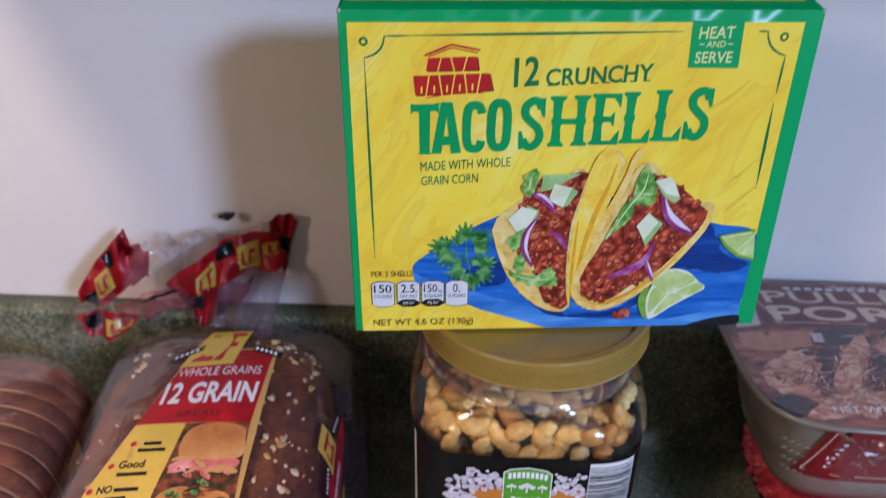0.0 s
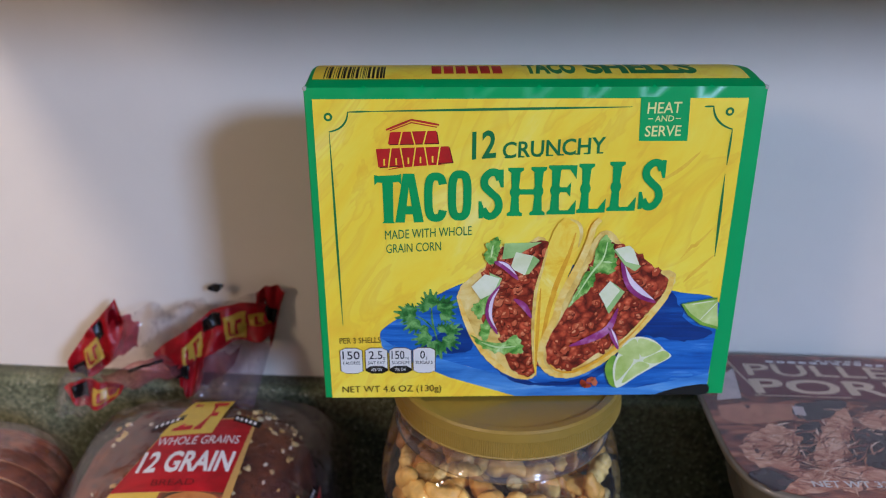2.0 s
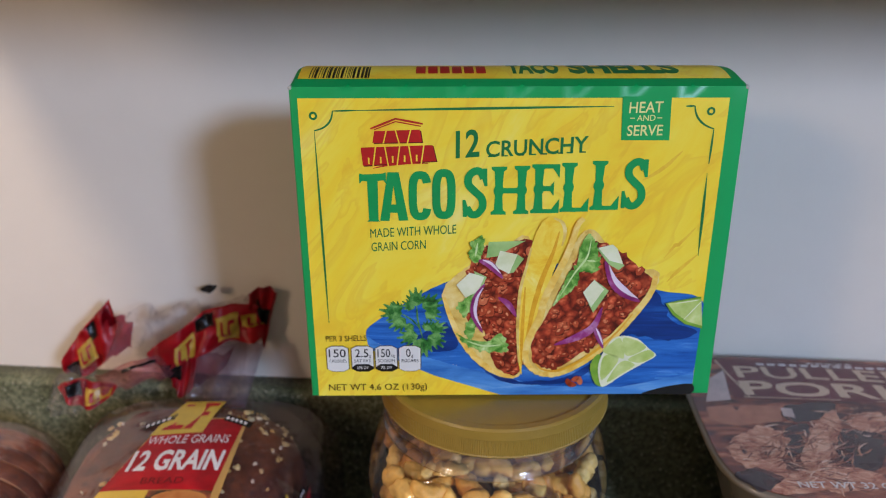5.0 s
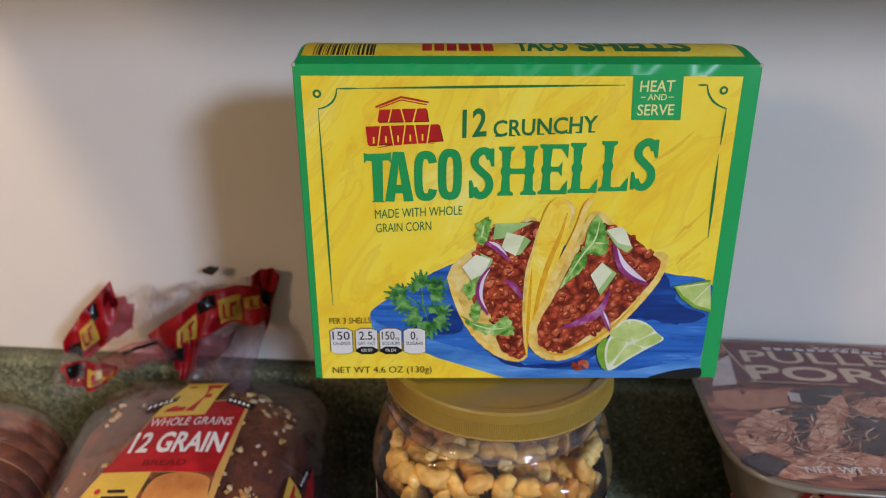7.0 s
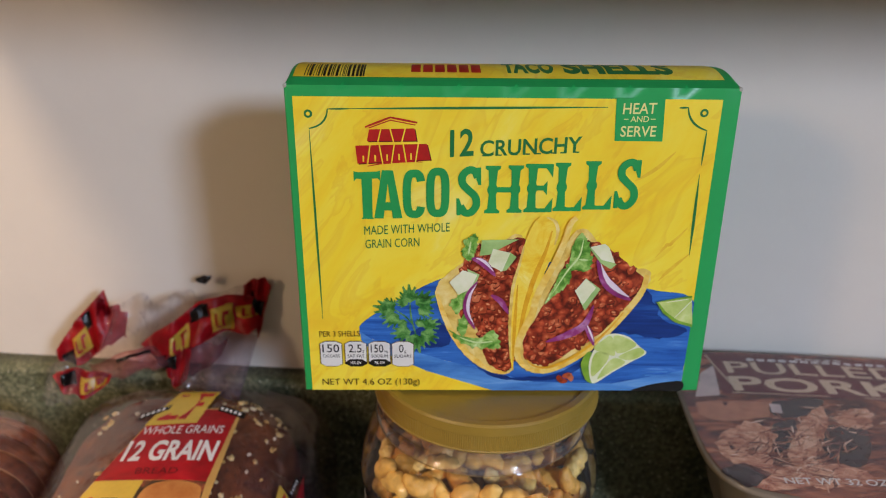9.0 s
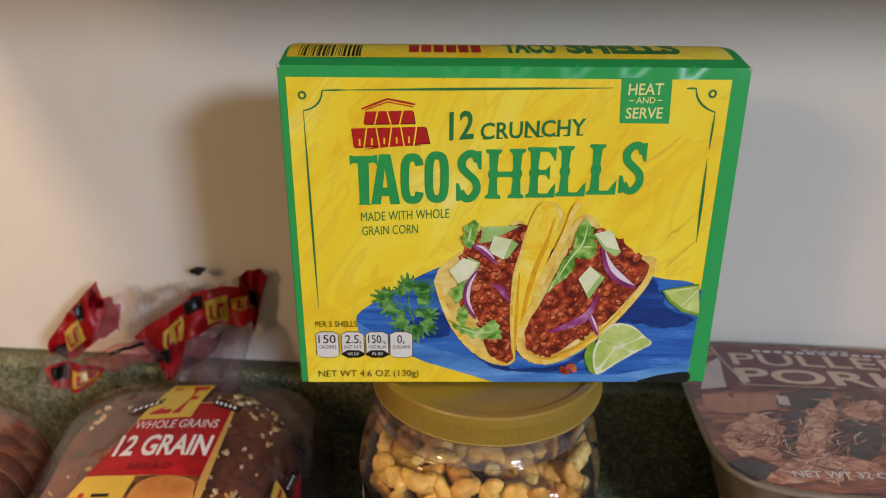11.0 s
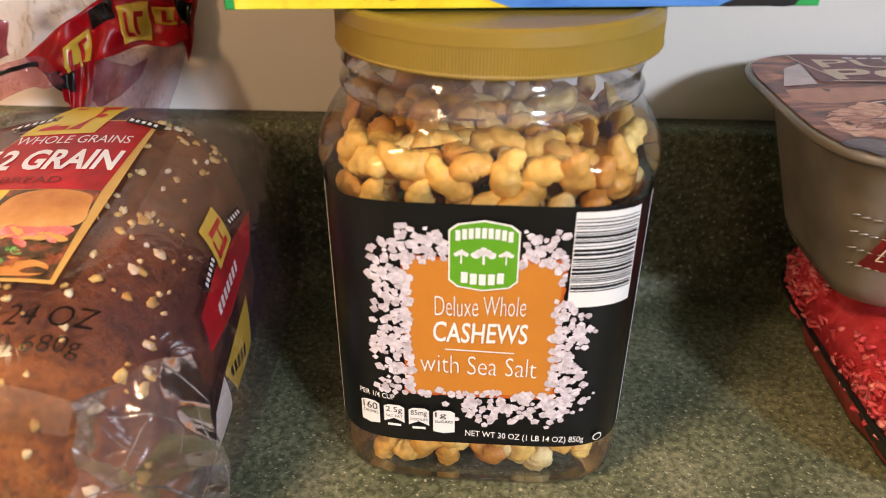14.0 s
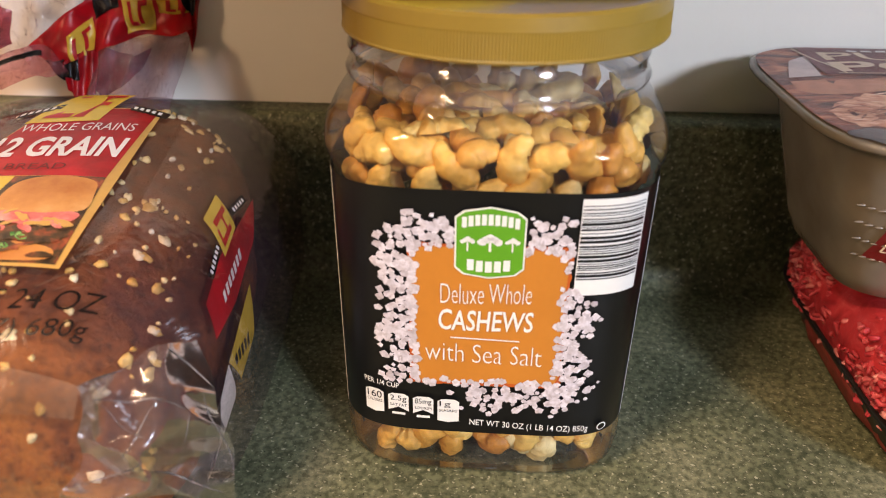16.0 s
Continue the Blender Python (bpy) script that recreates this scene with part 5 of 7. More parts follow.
M_VEIL = clear_film("loose_bag_film", (0.95, 0.93, 0.93, 1), 0.10, 1.42, 0.06, (196, 178, 182), 0.0016, 60, 0.7)
M_BAGRED = mottled("red_bag_ink", [(0.3, (142, 6, 16)), (0.55, (184, 13, 26)), (0.75, (204, 26, 34))], 50, 0.34, None, 4, 0.5, 0.0006)
M_PLUM = clear_film("red_print_through_film", (0.62, 0.16, 0.24, 1), 0.12, 1.45, 0.45, (120, 22, 44), 0.001, 60, 0.8)
M_PINK = clear_film("pink_gathered_film", (0.82, 0.54, 0.55, 1), 0.12, 1.42, 0.30, (178, 104, 108), 0.0016, 70, 0.6)
M_BAGYEL = paint("yellow_bag_ink", (222, 184, 70), 0.25, 0.05, 60)
M_BAGBLK = paint("black_bag_ink", (26, 20, 20), 0.25, 0.05, 60)
M_BAGWHT = paint("white_bag_ink", (236, 228, 222), 0.3, 0.03, 60)
M_BUN = mottled("printed_bun", [(0.3, (176, 102, 46)), (0.5, (206, 142, 76)), (0.7, (228, 178, 116))], 34, 0.3)
M_HAM = mottled("printed_ham", [(0.3, (186, 72, 70)), (0.5, (218, 120, 112)), (0.7, (236, 170, 156))], 120, 0.3)
M_SALAD = mottled("printed_salad", [(0.35, (44, 34, 26)), (0.5, (86, 62, 40)), (0.62, (150, 74, 48)), (0.75, (196, 120, 70))], 160, 0.3)
M_BAGGOLD = paint("gold_bag_ink", (206, 160, 86), 0.3, 0.06, 60)


class Loaf:
    """Measures of a loaf lying along y: a rounded bar that is a little lower at one end."""

    def __init__(self, xc, yc, half_w, half_l, h_mid, rise, square=4.2):
        self.square = square
        self.xc, self.yc, self.w, self.l, self.h, self.rise = xc, yc, half_w, half_l, h_mid, rise

    def at(self, y, grow=0.0):
        s = min(0.9999, abs((y - self.yc) / (self.l + grow)))
        k, k2 = (1 - s ** 5.5) ** (1 / 5.5), (1 - s ** self.square) ** (1 / self.square)
        return (self.w + grow) * k2, (self.h + grow + self.rise * (y - self.yc)) * k

    def top(self, x, y, grow=0.0):
        w, h = self.at(y, grow)
        return h / 2 * (1 + max(0.0, 1 - abs(min(0.999, abs(x - self.xc) / w)) ** 3.05) ** (1 / 3.05))

    def side(self, y, z, grow=0.0):
        w, h = self.at(y, grow)
        return self.xc + w * max(0.0, 1 - abs(2 * z / h - 1) ** 3.05) ** (1 / 3.05)

    def ring(self, y, grow=0.0, count=64, wob=None):
        w, h = self.at(y, grow)
        out = []
        for i in range(count):
            t = 2 * math.pi * i / count
            c, s = math.cos(t), math.sin(t)
            x = w * math.copysign(abs(c) ** (2 / 3.05), c)
            z = h / 2 + h / 2 * math.copysign(abs(s) ** (2 / 3.05), s)
            p = Vector((self.xc + x, y, max(0.0, z)))
            if wob:
                d = Vector((x, 0, z - h / 2)).normalized() * wob(p)
                p = p + d
                p.z = max(0.0004, p.z)
            out.append(p)
        return out

    def ys(self, n, grow=0.0):
        return [self.yc - (self.l + grow) * 0.999 * math.cos(math.pi * i / n) for i in range(n + 1)]


LOAF = Loaf(-0.102, 0.3140, 0.0705, 0.0940, 0.1125, 0.165)
BAG = Loaf(-0.102, 0.3160, 0.0765, 0.0985, 0.1165, 0.165, 9.0)
LOAF2 = Loaf(-0.2535, 0.305, 0.070, 0.100, 0.1080, 0.06)


def crust_lump(p):
    return 0.0022 * noise.noise(p * 38) + 0.0011 * noise.noise(p * 140)


def bag_lump(p):
    # film sags tight over the loaf and creases along its length and at its ends
    end = max(0.0, abs(p.y - 0.3125) - 0.055) * 26
    return 0.0012 * noise.noise(Vector((p.x * 30, p.y * 12, p.z * 30))) + (0.0011 + 0.0022 * end) * noise.noise(Vector((p.x * 85, p.y * 30, p.z * 60 + 4)))


def on_bag(u, v, depth):
    """Top of the first bag: u, v are x and y in millimetres."""
    x, y = u / 1000, v / 1000
    return (x, y, BAG.top(x, y) + 0.0008 + depth * 0.00016)


def on_bag_side(u, v, depth):
    """Its flank: u is y, v is z, in millimetres."""
    return (BAG.side(u / 1000, v / 1000) + 0.0008 + depth * 0.00016, u / 1000, v / 1000)


def field(name, corners, mat, depth, place, parent, n=14, label=""):
    """A printed quadrilateral that follows a curved surface. corners: lower left, lower right, upper right, upper left."""
    bm = bmesh.new()
    a, b, c, d = (Vector(p) for p in corners)
    vs = []
    for j in range(n + 1):
        row = []
        for i in range(n + 1):
            s, t = i / n, j / n
            p = (a * (1 - s) + b * s) * (1 - t) + (d * (1 - s) + c * s) * t
            row.append(bm.verts.new(place(p.x, p.y, depth)))
        vs.append(row)
    for j in range(n):
        for i in range(n):
            bm.faces.new((vs[j][i], vs[j][i + 1], vs[j + 1][i + 1], vs[j + 1][i]))
    return part(name, bm, mat, parent, label)


def shapes_part(name, shapes, mat, depth, place, parent):
    for s in shapes:
        bm = bmesh.new()
        add_flat(bm, s, depth, place)
        bmesh.ops.triangulate(bm, faces=[f for f in bm.faces if len(f.verts) > 4])
        part(name, bm, mat, parent)


def crumple(p, amount, seed):
    """Soft random folds of gathered film, the same for all layers at one place."""
    a = noise.noise(Vector((p.x * 55, p.z * 55, seed)))
    b = noise.noise(Vector((p.x * 130 + 3, p.z * 130, seed + 5)))
    c = abs(noise.noise(Vector((p.x * 70, p.z * 40, seed + 9))))
    return amount * (1.3 * a + 0.55 * b - 1.2 * c)


def drape(top, low, ruffle, seed):
    """A sheet hung between two curves and crumpled; the maker it gives builds any stretch of it, lift metres proud."""
    def build(s0=0.0, s1=1.0, t0=0.0, t1=1.0, lift=0.0, n=40, k=14):
        a, b = open_curve(top, 12), open_curve(low, 12)
        def at(pts, s):
            f = min(max(s, 0.0), 1.0) * (len(pts) - 1)
            i = min(int(f), len(pts) - 2)
            return Vector(pts[i]).lerp(Vector(pts[i + 1]), f - i)
        bm = bmesh.new()
        vs = []
        for j in range(k + 1):
            t = t0 + (t1 - t0) * j / k
            row = []
            for i in range(n + 1):
                s = s0 + (s1 - s0) * i / n
                p = at(a, s).lerp(at(b, s), t)
                f = crumple(p, ruffle, seed) + 0.5 * ruffle * math.sin(s * 17 + seed + 2 * t)
                e = 0.25 * ruffle * noise.noise(Vector((p.x * 110, seed, p.z * 110)))
                row.append(bm.verts.new((p.x + e, min(p.y + f, 0.4495 - 0.0752 * p.x) - lift, p.z + e)))
            vs.append(row)
        for j in range(k):
            for i in range(n):
                bm.faces.new((vs[j][i], vs[j][i + 1], vs[j + 1][i + 1], vs[j + 1][i]))
        bmesh.ops.solidify(bm, geom=bm.faces[:], thickness=0.0003)
        return bm
    return build


def build_bread():
    root = new("bread_loaf")
    tagged(root, "dark grain bread loaf topped with oat flakes on the counter", "bread")
    bm = loft([LOAF.ring(y, 0.0, 128, crust_lump) for y in LOAF.ys(80)])
    part("crust", bm, M_CRUST, root, "dark brown baked crust", True)
    rnd = random.Random(4)
    bm = bmesh.new()
    made = 0
    while made < 230:
        x, y = rnd.uniform(-0.166, -0.038), rnd.uniform(0.222, 0.392)
        right = x > -0.072
        front = y < 0.268
        if not (right or front) and rnd.random() < 0.85:
            continue
        if noise.noise(Vector((x * 26, y * 26, 1.0))) < -0.05 and rnd.random() < 0.8:
            continue
        z = LOAF.top(x, y)
        dx = (LOAF.top(x + 0.002, y) - LOAF.top(x - 0.002, y)) / 0.004
        dy = (LOAF.top(x, y + 0.002) - LOAF.top(x, y - 0.002)) / 0.004
        nrm = Vector((-dx, -dy, 1)).normalized()
        m = Matrix.Translation((x, y, z + 0.0008)) @ nrm.to_track_quat("Z", "Y").to_matrix().to_4x4() @ Euler((rnd.uniform(-0.3, 0.3), rnd.uniform(-0.3, 0.3), rnd.uniform(0, 6.28))).to_matrix().to_4x4()
        s = rnd.choice((0.0006, 0.0008, 0.0011, 0.0014, 0.0018, 0.0022, 0.0027))
        rings = []
        for zz, q in ((-0.0006, 0.75), (0.0, 1.0), (0.0005, 0.92), (0.0011, 0.55)):
            rings.append([m @ Vector((s * q * math.cos(a) * (1 + 0.3 * math.sin(3 * a + made)), s * 0.78 * q * math.sin(a) * (1 + 0.25 * math.sin(2 * a + made * 1.7)), zz + 0.12 * s * math.sin(5 * a + made))) for a in (2 * math.pi * i / 9 for i in range(9))])
        loft(rings, True, True, bm)
        made += 1
    ob = part("oat_topping", bm, M_OAT, root, "pale rolled oat flakes", True)
    ob["kind"] = "stuff"

    bag = new("bread_bag")
    tagged(bag, "clear printed bread bag with its red-edged mouth gathered open", "bag")
    part("bag_film", loft([BAG.ring(y, 0.0, 96, bag_lump) for y in BAG.ys(56)]), M_BAG, bag, "clear wrinkled film", True)
    # film standing loose beyond the loaf's flank
    outer = Loaf(-0.094, 0.332, 0.082, 0.086, 0.117, 0.14, 7.0)
    bm = bmesh.new()
    rows = []
    for y in outer.ys(30):
        ring = outer.ring(y, 0.0, 96, bag_lump)
        rows.append([bm.verts.new(p) for p in ring[-20:] + ring[:20]])
    for a, b in zip(rows, rows[1:]):
        for i in range(39):
            bm.faces.new((a[i], a[i + 1], b[i + 1], b[i]))
    part("loose_film", bm, M_BAG, bag, "clear film standing loose beside the loaf", True)
    # printed front: red field, badge, picture, notes
    P = on_bag
    field("label_border", [(-149.5, 264), (-68.5, 263.5), (-64.5, 371), (-113, 366)], M_BAGGOLD, 0, P, bag)
    field("label_red", [(-131.5, 314), (-70.8, 315), (-66, 370), (-112.6, 364.5)], M_BAGRED, 1, P, bag, 14, "red printed field")
    field("label_note_panel", [(-148.5, 265.5), (-111.5, 265.2), (-104.5, 314), (-131, 314)], M_BAGYEL, 1, P, bag, 14, "yellow printed notes")
    field("label_picture", [(-111.5, 265.2), (-70.2, 265), (-70.8, 315), (-104.5, 314)], M_SALAD, 1, P, bag)
    shapes_part("picture_bun", [smooth_outline([(-104, 297), (-101, 310), (-88, 314.4), (-74, 312), (-71.2, 304), (-71.5, 294), (-84, 290), (-98, 289)], 5), smooth_outline([(-107, 272), (-98, 276), (-80, 274), (-73, 271), (-76, 266.4), (-98, 266), (-108, 267)], 5)], M_BUN, 2, P, bag)
    shapes_part("picture_ham", [ragged(smooth_outline([(-105.5, 289), (-98, 292), (-84, 291), (-73, 292), (-73, 287), (-86, 284), (-98, 286), (-106, 283)], 6), 1.5, 0.3)], M_HAM, 3, P, bag)
    shapes_part("picture_salad", [ragged(smooth_outline([(-105.5, 282), (-96, 284), (-80, 282), (-72, 279), (-78, 275), (-96, 276), (-106, 276)], 6), 2.5, 0.3)], M_SALAD, 3, P, bag)
    rnd2 = random.Random(9)
    for mat, cnt, lo, hi in ((M_PARS, 5, 268, 280), (M_HAM, 9, 280, 290), (M_BAGGOLD, 8, 284, 294), (M_SALAD, 14, 268, 284)):
        shapes_part("picture_bit", [ragged(ellipse(rnd2.uniform(-103, -75), rnd2.uniform(lo, hi), rnd2.uniform(1.5, 4.5), rnd2.uniform(0.7, 1.6), rnd2.uniform(-40, 40), 16), 1.0, 0.7, i) for i in range(cnt)], mat, 4, P, bag)
    badge = [(-118, 353), (-88, 356), (-82, 386.5), (-106, 384.5)]
    field("badge", badge, M_BAGYEL, 3, P, bag, 10, "yellow printed badge")
    def in_badge(pts):
        p, q, r, t = (Vector(k) for k in badge)
        return [tuple((p * (1 - x) + q * x) * (1 - y) + (t * (1 - x) + r * x) * y) for x, y in pts]
    shapes_part("badge_mark", [in_badge([(0.14, 0.12), (0.52, 0.12), (0.52, 0.24), (0.32, 0.24), (0.32, 0.88), (0.14, 0.88)]), in_badge([(0.56, 0.12), (0.72, 0.12), (0.72, 0.48), (0.86, 0.48), (0.86, 0.60), (0.72, 0.60), (0.72, 0.80), (0.92, 0.80), (0.92, 0.92), (0.56, 0.92)])], M_INK_R, 4, P, bag)
    for a, b in (((-124, 357.5), (-108, 366.5)), ((-78.5, 366.8), (-62, 362.5))):
        field("black_tag", [(a[0], a[1]), (b[0], b[1]), (b[0] + 1, b[1] + 5.2), (a[0] + 1, a[1] + 5.2)], M_BAGBLK, 3, P, bag, 6)
        d = (Vector(b) - Vector(a)) / 6
        shapes_part("tag_bar", [[tuple(Vector(a) + d * (i + 0.3) + Vector((0.5, 1.4))), tuple(Vector(a) + d * (i + 1) + Vector((0.2, 1.4))), tuple(Vector(a) + d * (i + 1) + Vector((0.4, 3.8))), tuple(Vector(a) + d * (i + 0.3) + Vector((0.7, 3.8)))] for i in range(5)], M_BAGWHT, 4, P, bag)
    for word, quad, bold in (("12 GRAIN", ((-122.5, 326.5), (-70.5, 328.5), 15.0, 15.0), 0.03), ("WHOLE GRAINS", ((-117, 346.0), (-71, 349.0), 6.2, 6.2), 0.0)):
        bm = bmesh.new()
        write(bm, word, quad, 3, P, bold, 0.12)
        part("bag_lettering", bm, M_BAGWHT, bag, "white lettering")
    bm = bmesh.new()
    write(bm, "BREAD", ((-111, 318.0), (-88, 318.8), 4.2, 4.2), 3, P, 0.0, 0.0)
    part("bag_lettering", bm, M_INK_DR, bag)
    bm = bmesh.new()
    write(bm, "NET WT 24 OZ", ((-118, 243.5), (-51, 248.5), 7.6, 7.6), 2, P, -0.004, 0.15)
    part("bag_lettering", bm, M_BAGBLK, bag)
    bm = bmesh.new()
    write(bm, "(1 LB 8 OZ) 680g", ((-118, 233.0), (-53, 238.6), 7.0, 7.0), 2, P, -0.004, 0.15)
    part("bag_lettering", bm, M_BAGBLK, bag)
    bm = bmesh.new()
    write(bm, "NO", ((-138.5, 273.5), (-131, 273.5), 4.2, 4.2), 3, P, 0.02, 0)
    write(bm, "Good", ((-132, 287), (-119, 287), 4.6, 4.6), 3, P, 0.02, 0)
    for u, v, w in ((-130, 274, 12), (-138, 269.4, 15), (-131.5, 282.6, 15), (-123, 300.5, 9), (-125, 296.5, 14)):
        add_flat(bm, rect(u, v, u + w, v + 2.0), 3, P)
    part("bag_lettering", bm, M_BAGBLK, bag)
    shapes_part("note_dot", [ellipse(-142.5, 275.6, 1.6, 1.6), ellipse(-136, 289, 1.6, 1.6), ellipse(-128.5, 301.6, 1.6, 1.6)], M_INK_R, 3, P, bag)
    # flank print
    Q = on_bag_side
    field("side_red", [(273, 70), (301, 68), (303, 88), (277, 83)], M_BAGRED, 1, Q, bag, 10)
    field("side_red", [(301, 68), (340, 75), (354, 88), (303, 88)], M_BAGRED, 1, Q, bag, 10)
    field("side_badge", [(305, 86), (325, 89), (329, 102), (311, 100)], M_BAGYEL, 3, Q, bag, 8)
    shapes_part("side_badge_mark", [[(309, 88.4), (322, 90.4), (322.6, 92.4), (309.8, 90.6)], [(309, 88.4), (310.6, 88.7), (313.4, 94.6), (311.8, 94.6)], [(313, 95.4), (326, 96.6), (326.4, 98.4), (313.6, 97.4)], [(318, 92), (319.6, 92), (321.4, 96.2), (319.8, 96.2)]], M_INK_R, 4, Q, bag)
    field("side_tag", [(328, 92.4), (346, 90.6), (345, 94.4), (328, 96)], M_BAGBLK, 2, Q, bag, 6)
    field("side_tag", [(290, 85.4), (307, 89.4), (306, 92.4), (288, 88.2)], M_BAGBLK, 2, Q, bag, 6)
    shapes_part("tag_bar", [[(331 + i * 2.7, 93.0 - i * 0.25), (332.6 + i * 2.7, 92.9 - i * 0.25), (332.4 + i * 2.7, 94.6 - i * 0.25), (330.8 + i * 2.7, 94.7 - i * 0.25)] for i in range(5)], M_BAGWHT, 3, Q, bag)
    shapes_part("tag_bar", [[(291 + i * 2.6, 86.8 + i * 0.62), (292.6 + i * 2.6, 87.2 + i * 0.62), (292.2 + i * 2.6, 88.8 + i * 0.62), (290.6 + i * 2.6, 88.4 + i * 0.62)] for i in range(6)], M_BAGWHT, 3, Q, bag)
    shapes_part("side_bars", [[(290 + i * 4.4, 74.6 + i * 0.5), (292.8 + i * 4.4, 74.8 + i * 0.5), (294 + i * 4.4, 79.0 + i * 0.5), (291.2 + i * 4.4, 78.8 + i * 0.5)] for i in range(7)], M_BAGWHT, 2, Q, bag)
    field("side_note_panel", [(297, 31), (321, 36), (322, 63), (280, 54)], M_BAGYEL, 2, Q, bag, 8)
    shapes_part("side_note_mark", [[(288 + i * 5, 46 - i * 1.5), (291 + i * 5, 46 - i * 1.5), (290 + i * 5, 51 - i), (287 + i * 5, 51 - i)] for i in range(5)], M_INK_K, 3, Q, bag)
    field("side_barcode", [(252, 20), (290, 22), (279, 54), (264, 49)], M_BAGWHT, 2, Q, bag, 8)
    shapes_part("side_bars", [[(253.5 + i * 3.4, 20.6 + i * 0.18), (255 + i * 3.4, 20.7 + i * 0.18), (265.4 + i * 1.25, 48.6 + i * 0.42), (264.8 + i * 1.25, 48.4 + i * 0.42)] for i in range(11)], M_INK_K, 3, Q, bag)
    field("doubled_band", [(-112, 222.4), (-54, 223.6), (-52, 229), (-112, 234)], M_BAND, 4, P, bag, 12, "pale doubled strip of film")
    # folded end of the bag at the front
    A, B, C, D = Vector((-0.0495, 0.2246, 0.0897)), Vector((-0.0265, 0.2579, 0.0846)), Vector((-0.0131, 0.2389, 0.0279)), Vector((-0.0566, 0.2133, 0.0535))
    rnd3 = random.Random(12)
    def sheet(s, t):
        # long slanting folds with sharp crests, and small crumples
        s, t = s + 0.13 * noise.noise(Vector((t * 2.6, 0, 5))), t + 0.14 * noise.noise(Vector((s * 2.6, 3, 1)))
        p = (A * (1 - s) + B * s) * (1 - t) + (D * (1 - s) + C * s) * t
        f = 0.011 * (0.5 - abs(noise.noise(Vector((s * 1.2 + t * 0.8, t * 2.3 - s * 1.0, 7)))) * 2) + 0.0003 * (0.5 - abs(noise.noise(Vector((s * 5 - t, t * 6 + s * 2, 3)))) * 2)
        p = p + Vector((0.3, -0.7, 0.62)) * (f + 0.006 * math.sin(math.pi * s) * math.sin(math.pi * t))
        p.z = max(0.001, p.z)
        return p
    bm = bmesh.new()
    n = 44
    vs = [[bm.verts.new(sheet(i / n, j / n)) for i in range(n + 1)] for j in range(n + 1)]
    for j in range(n):
        for i in range(n):
            bm.faces.new((vs[j][i], vs[j][i + 1], vs[j + 1][i + 1], vs[j + 1][i]))
    part("folded_end", bm, M_FOLD, bag, "creased clear film folded over the loaf's end", True)
    lines = [((0, 0), (0.4, 0.0)), ((0.7, 0), (1, 0.3)), ((0.06, 0.16), (0.80, 0.42)), ((0.80, 0.42), (0.66, 0.66)), ((0.1, 0.2), (0.5, 0.62)), ((0.2, 0.7), (0.55, 0.36)), ((0.9, 0.3), (1.0, 0.85)), ((0.45, 0.8), (0.95, 0.95)), ((0.1, 0.85), (0.4, 0.7))]
    for (s0, t0), (s1, t1) in lines:
        rr = rnd3.uniform(0.0002, 0.0004)
        pts = [sheet(s0 + (s1 - s0) * i / 14, t0 + (t1 - t0) * i / 14) for i in range(15)]
        rings = []
        for i, c in enumerate(pts):
            d = (pts[min(14, i + 1)] - pts[max(0, i - 1)]).normalized()
            u = d.orthogonal().normalized()
            w = d.cross(u)
            k = rr * (0.25 + math.sin(math.pi * i / 14))
            rings.append([c + (u * math.cos(t) + w * math.sin(t)) * k for t in (2 * math.pi * q / 6 for q in range(6))])
        part("crease", loft(rings), M_CREASE, bag, "", True)
    # gathered mouth: clear film rising from the loaf's end to the printed red rim
    main = drape([(-0.1437, 0.4200, 0.1394), (-0.1274, 0.4243, 0.1515), (-0.1141, 0.4287, 0.1594), (-0.1021, 0.4330, 0.1669), (-0.0883, 0.4373, 0.1687), (-0.0758, 0.4417, 0.1672), (-0.0702, 0.4460, 0.1641)], [(-0.1335, 0.4160, 0.1289), (-0.1245, 0.4200, 0.1235), (-0.1119, 0.4240, 0.1358), (-0.1021, 0.4280, 0.1393), (-0.0894, 0.4320, 0.1412), (-0.0760, 0.4360, 0.1413), (-0.0691, 0.4400, 0.1424)], 0.0045, 1.0)
    flap = drape([(-0.0787, 0.4440, 0.1718), (-0.0725, 0.4450, 0.1762), (-0.0645, 0.4460, 0.1774), (-0.0596, 0.4470, 0.1719)], [(-0.0768, 0.4380, 0.1649), (-0.0733, 0.4407, 0.1533), (-0.0723, 0.4433, 0.1298), (-0.0673, 0.4460, 0.1469)], 0.003, 2.0)
    tongue = drape([(-0.1271, 0.4160, 0.1323), (-0.1191, 0.4180, 0.1361), (-0.1106, 0.4200, 0.1382)], [(-0.1245, 0.4100, 0.1205), (-0.1205, 0.4120, 0.1120), (-0.1128, 0.4140, 0.1177)], 0.002, 3.0)
    left = drape([(-0.2014, 0.4240, 0.1331), (-0.1901, 0.4280, 0.1502), (-0.1804, 0.4320, 0.1605), (-0.1711, 0.4360, 0.1706)], [(-0.1995, 0.4200, 0.1251), (-0.1855, 0.4240, 0.1224), (-0.1729, 0.4280, 0.1338), (-0.1642, 0.4320, 0.1587)], 0.004, 4.0)
    fold = drape([(-0.1718, 0.4360, 0.1674), (-0.1648, 0.4380, 0.1588), (-0.1590, 0.4400, 0.1500)], [(-0.1813, 0.4280, 0.1251), (-0.1711, 0.4320, 0.1313), (-0.1578, 0.4360, 0.1376)], 0.005, 5.0)
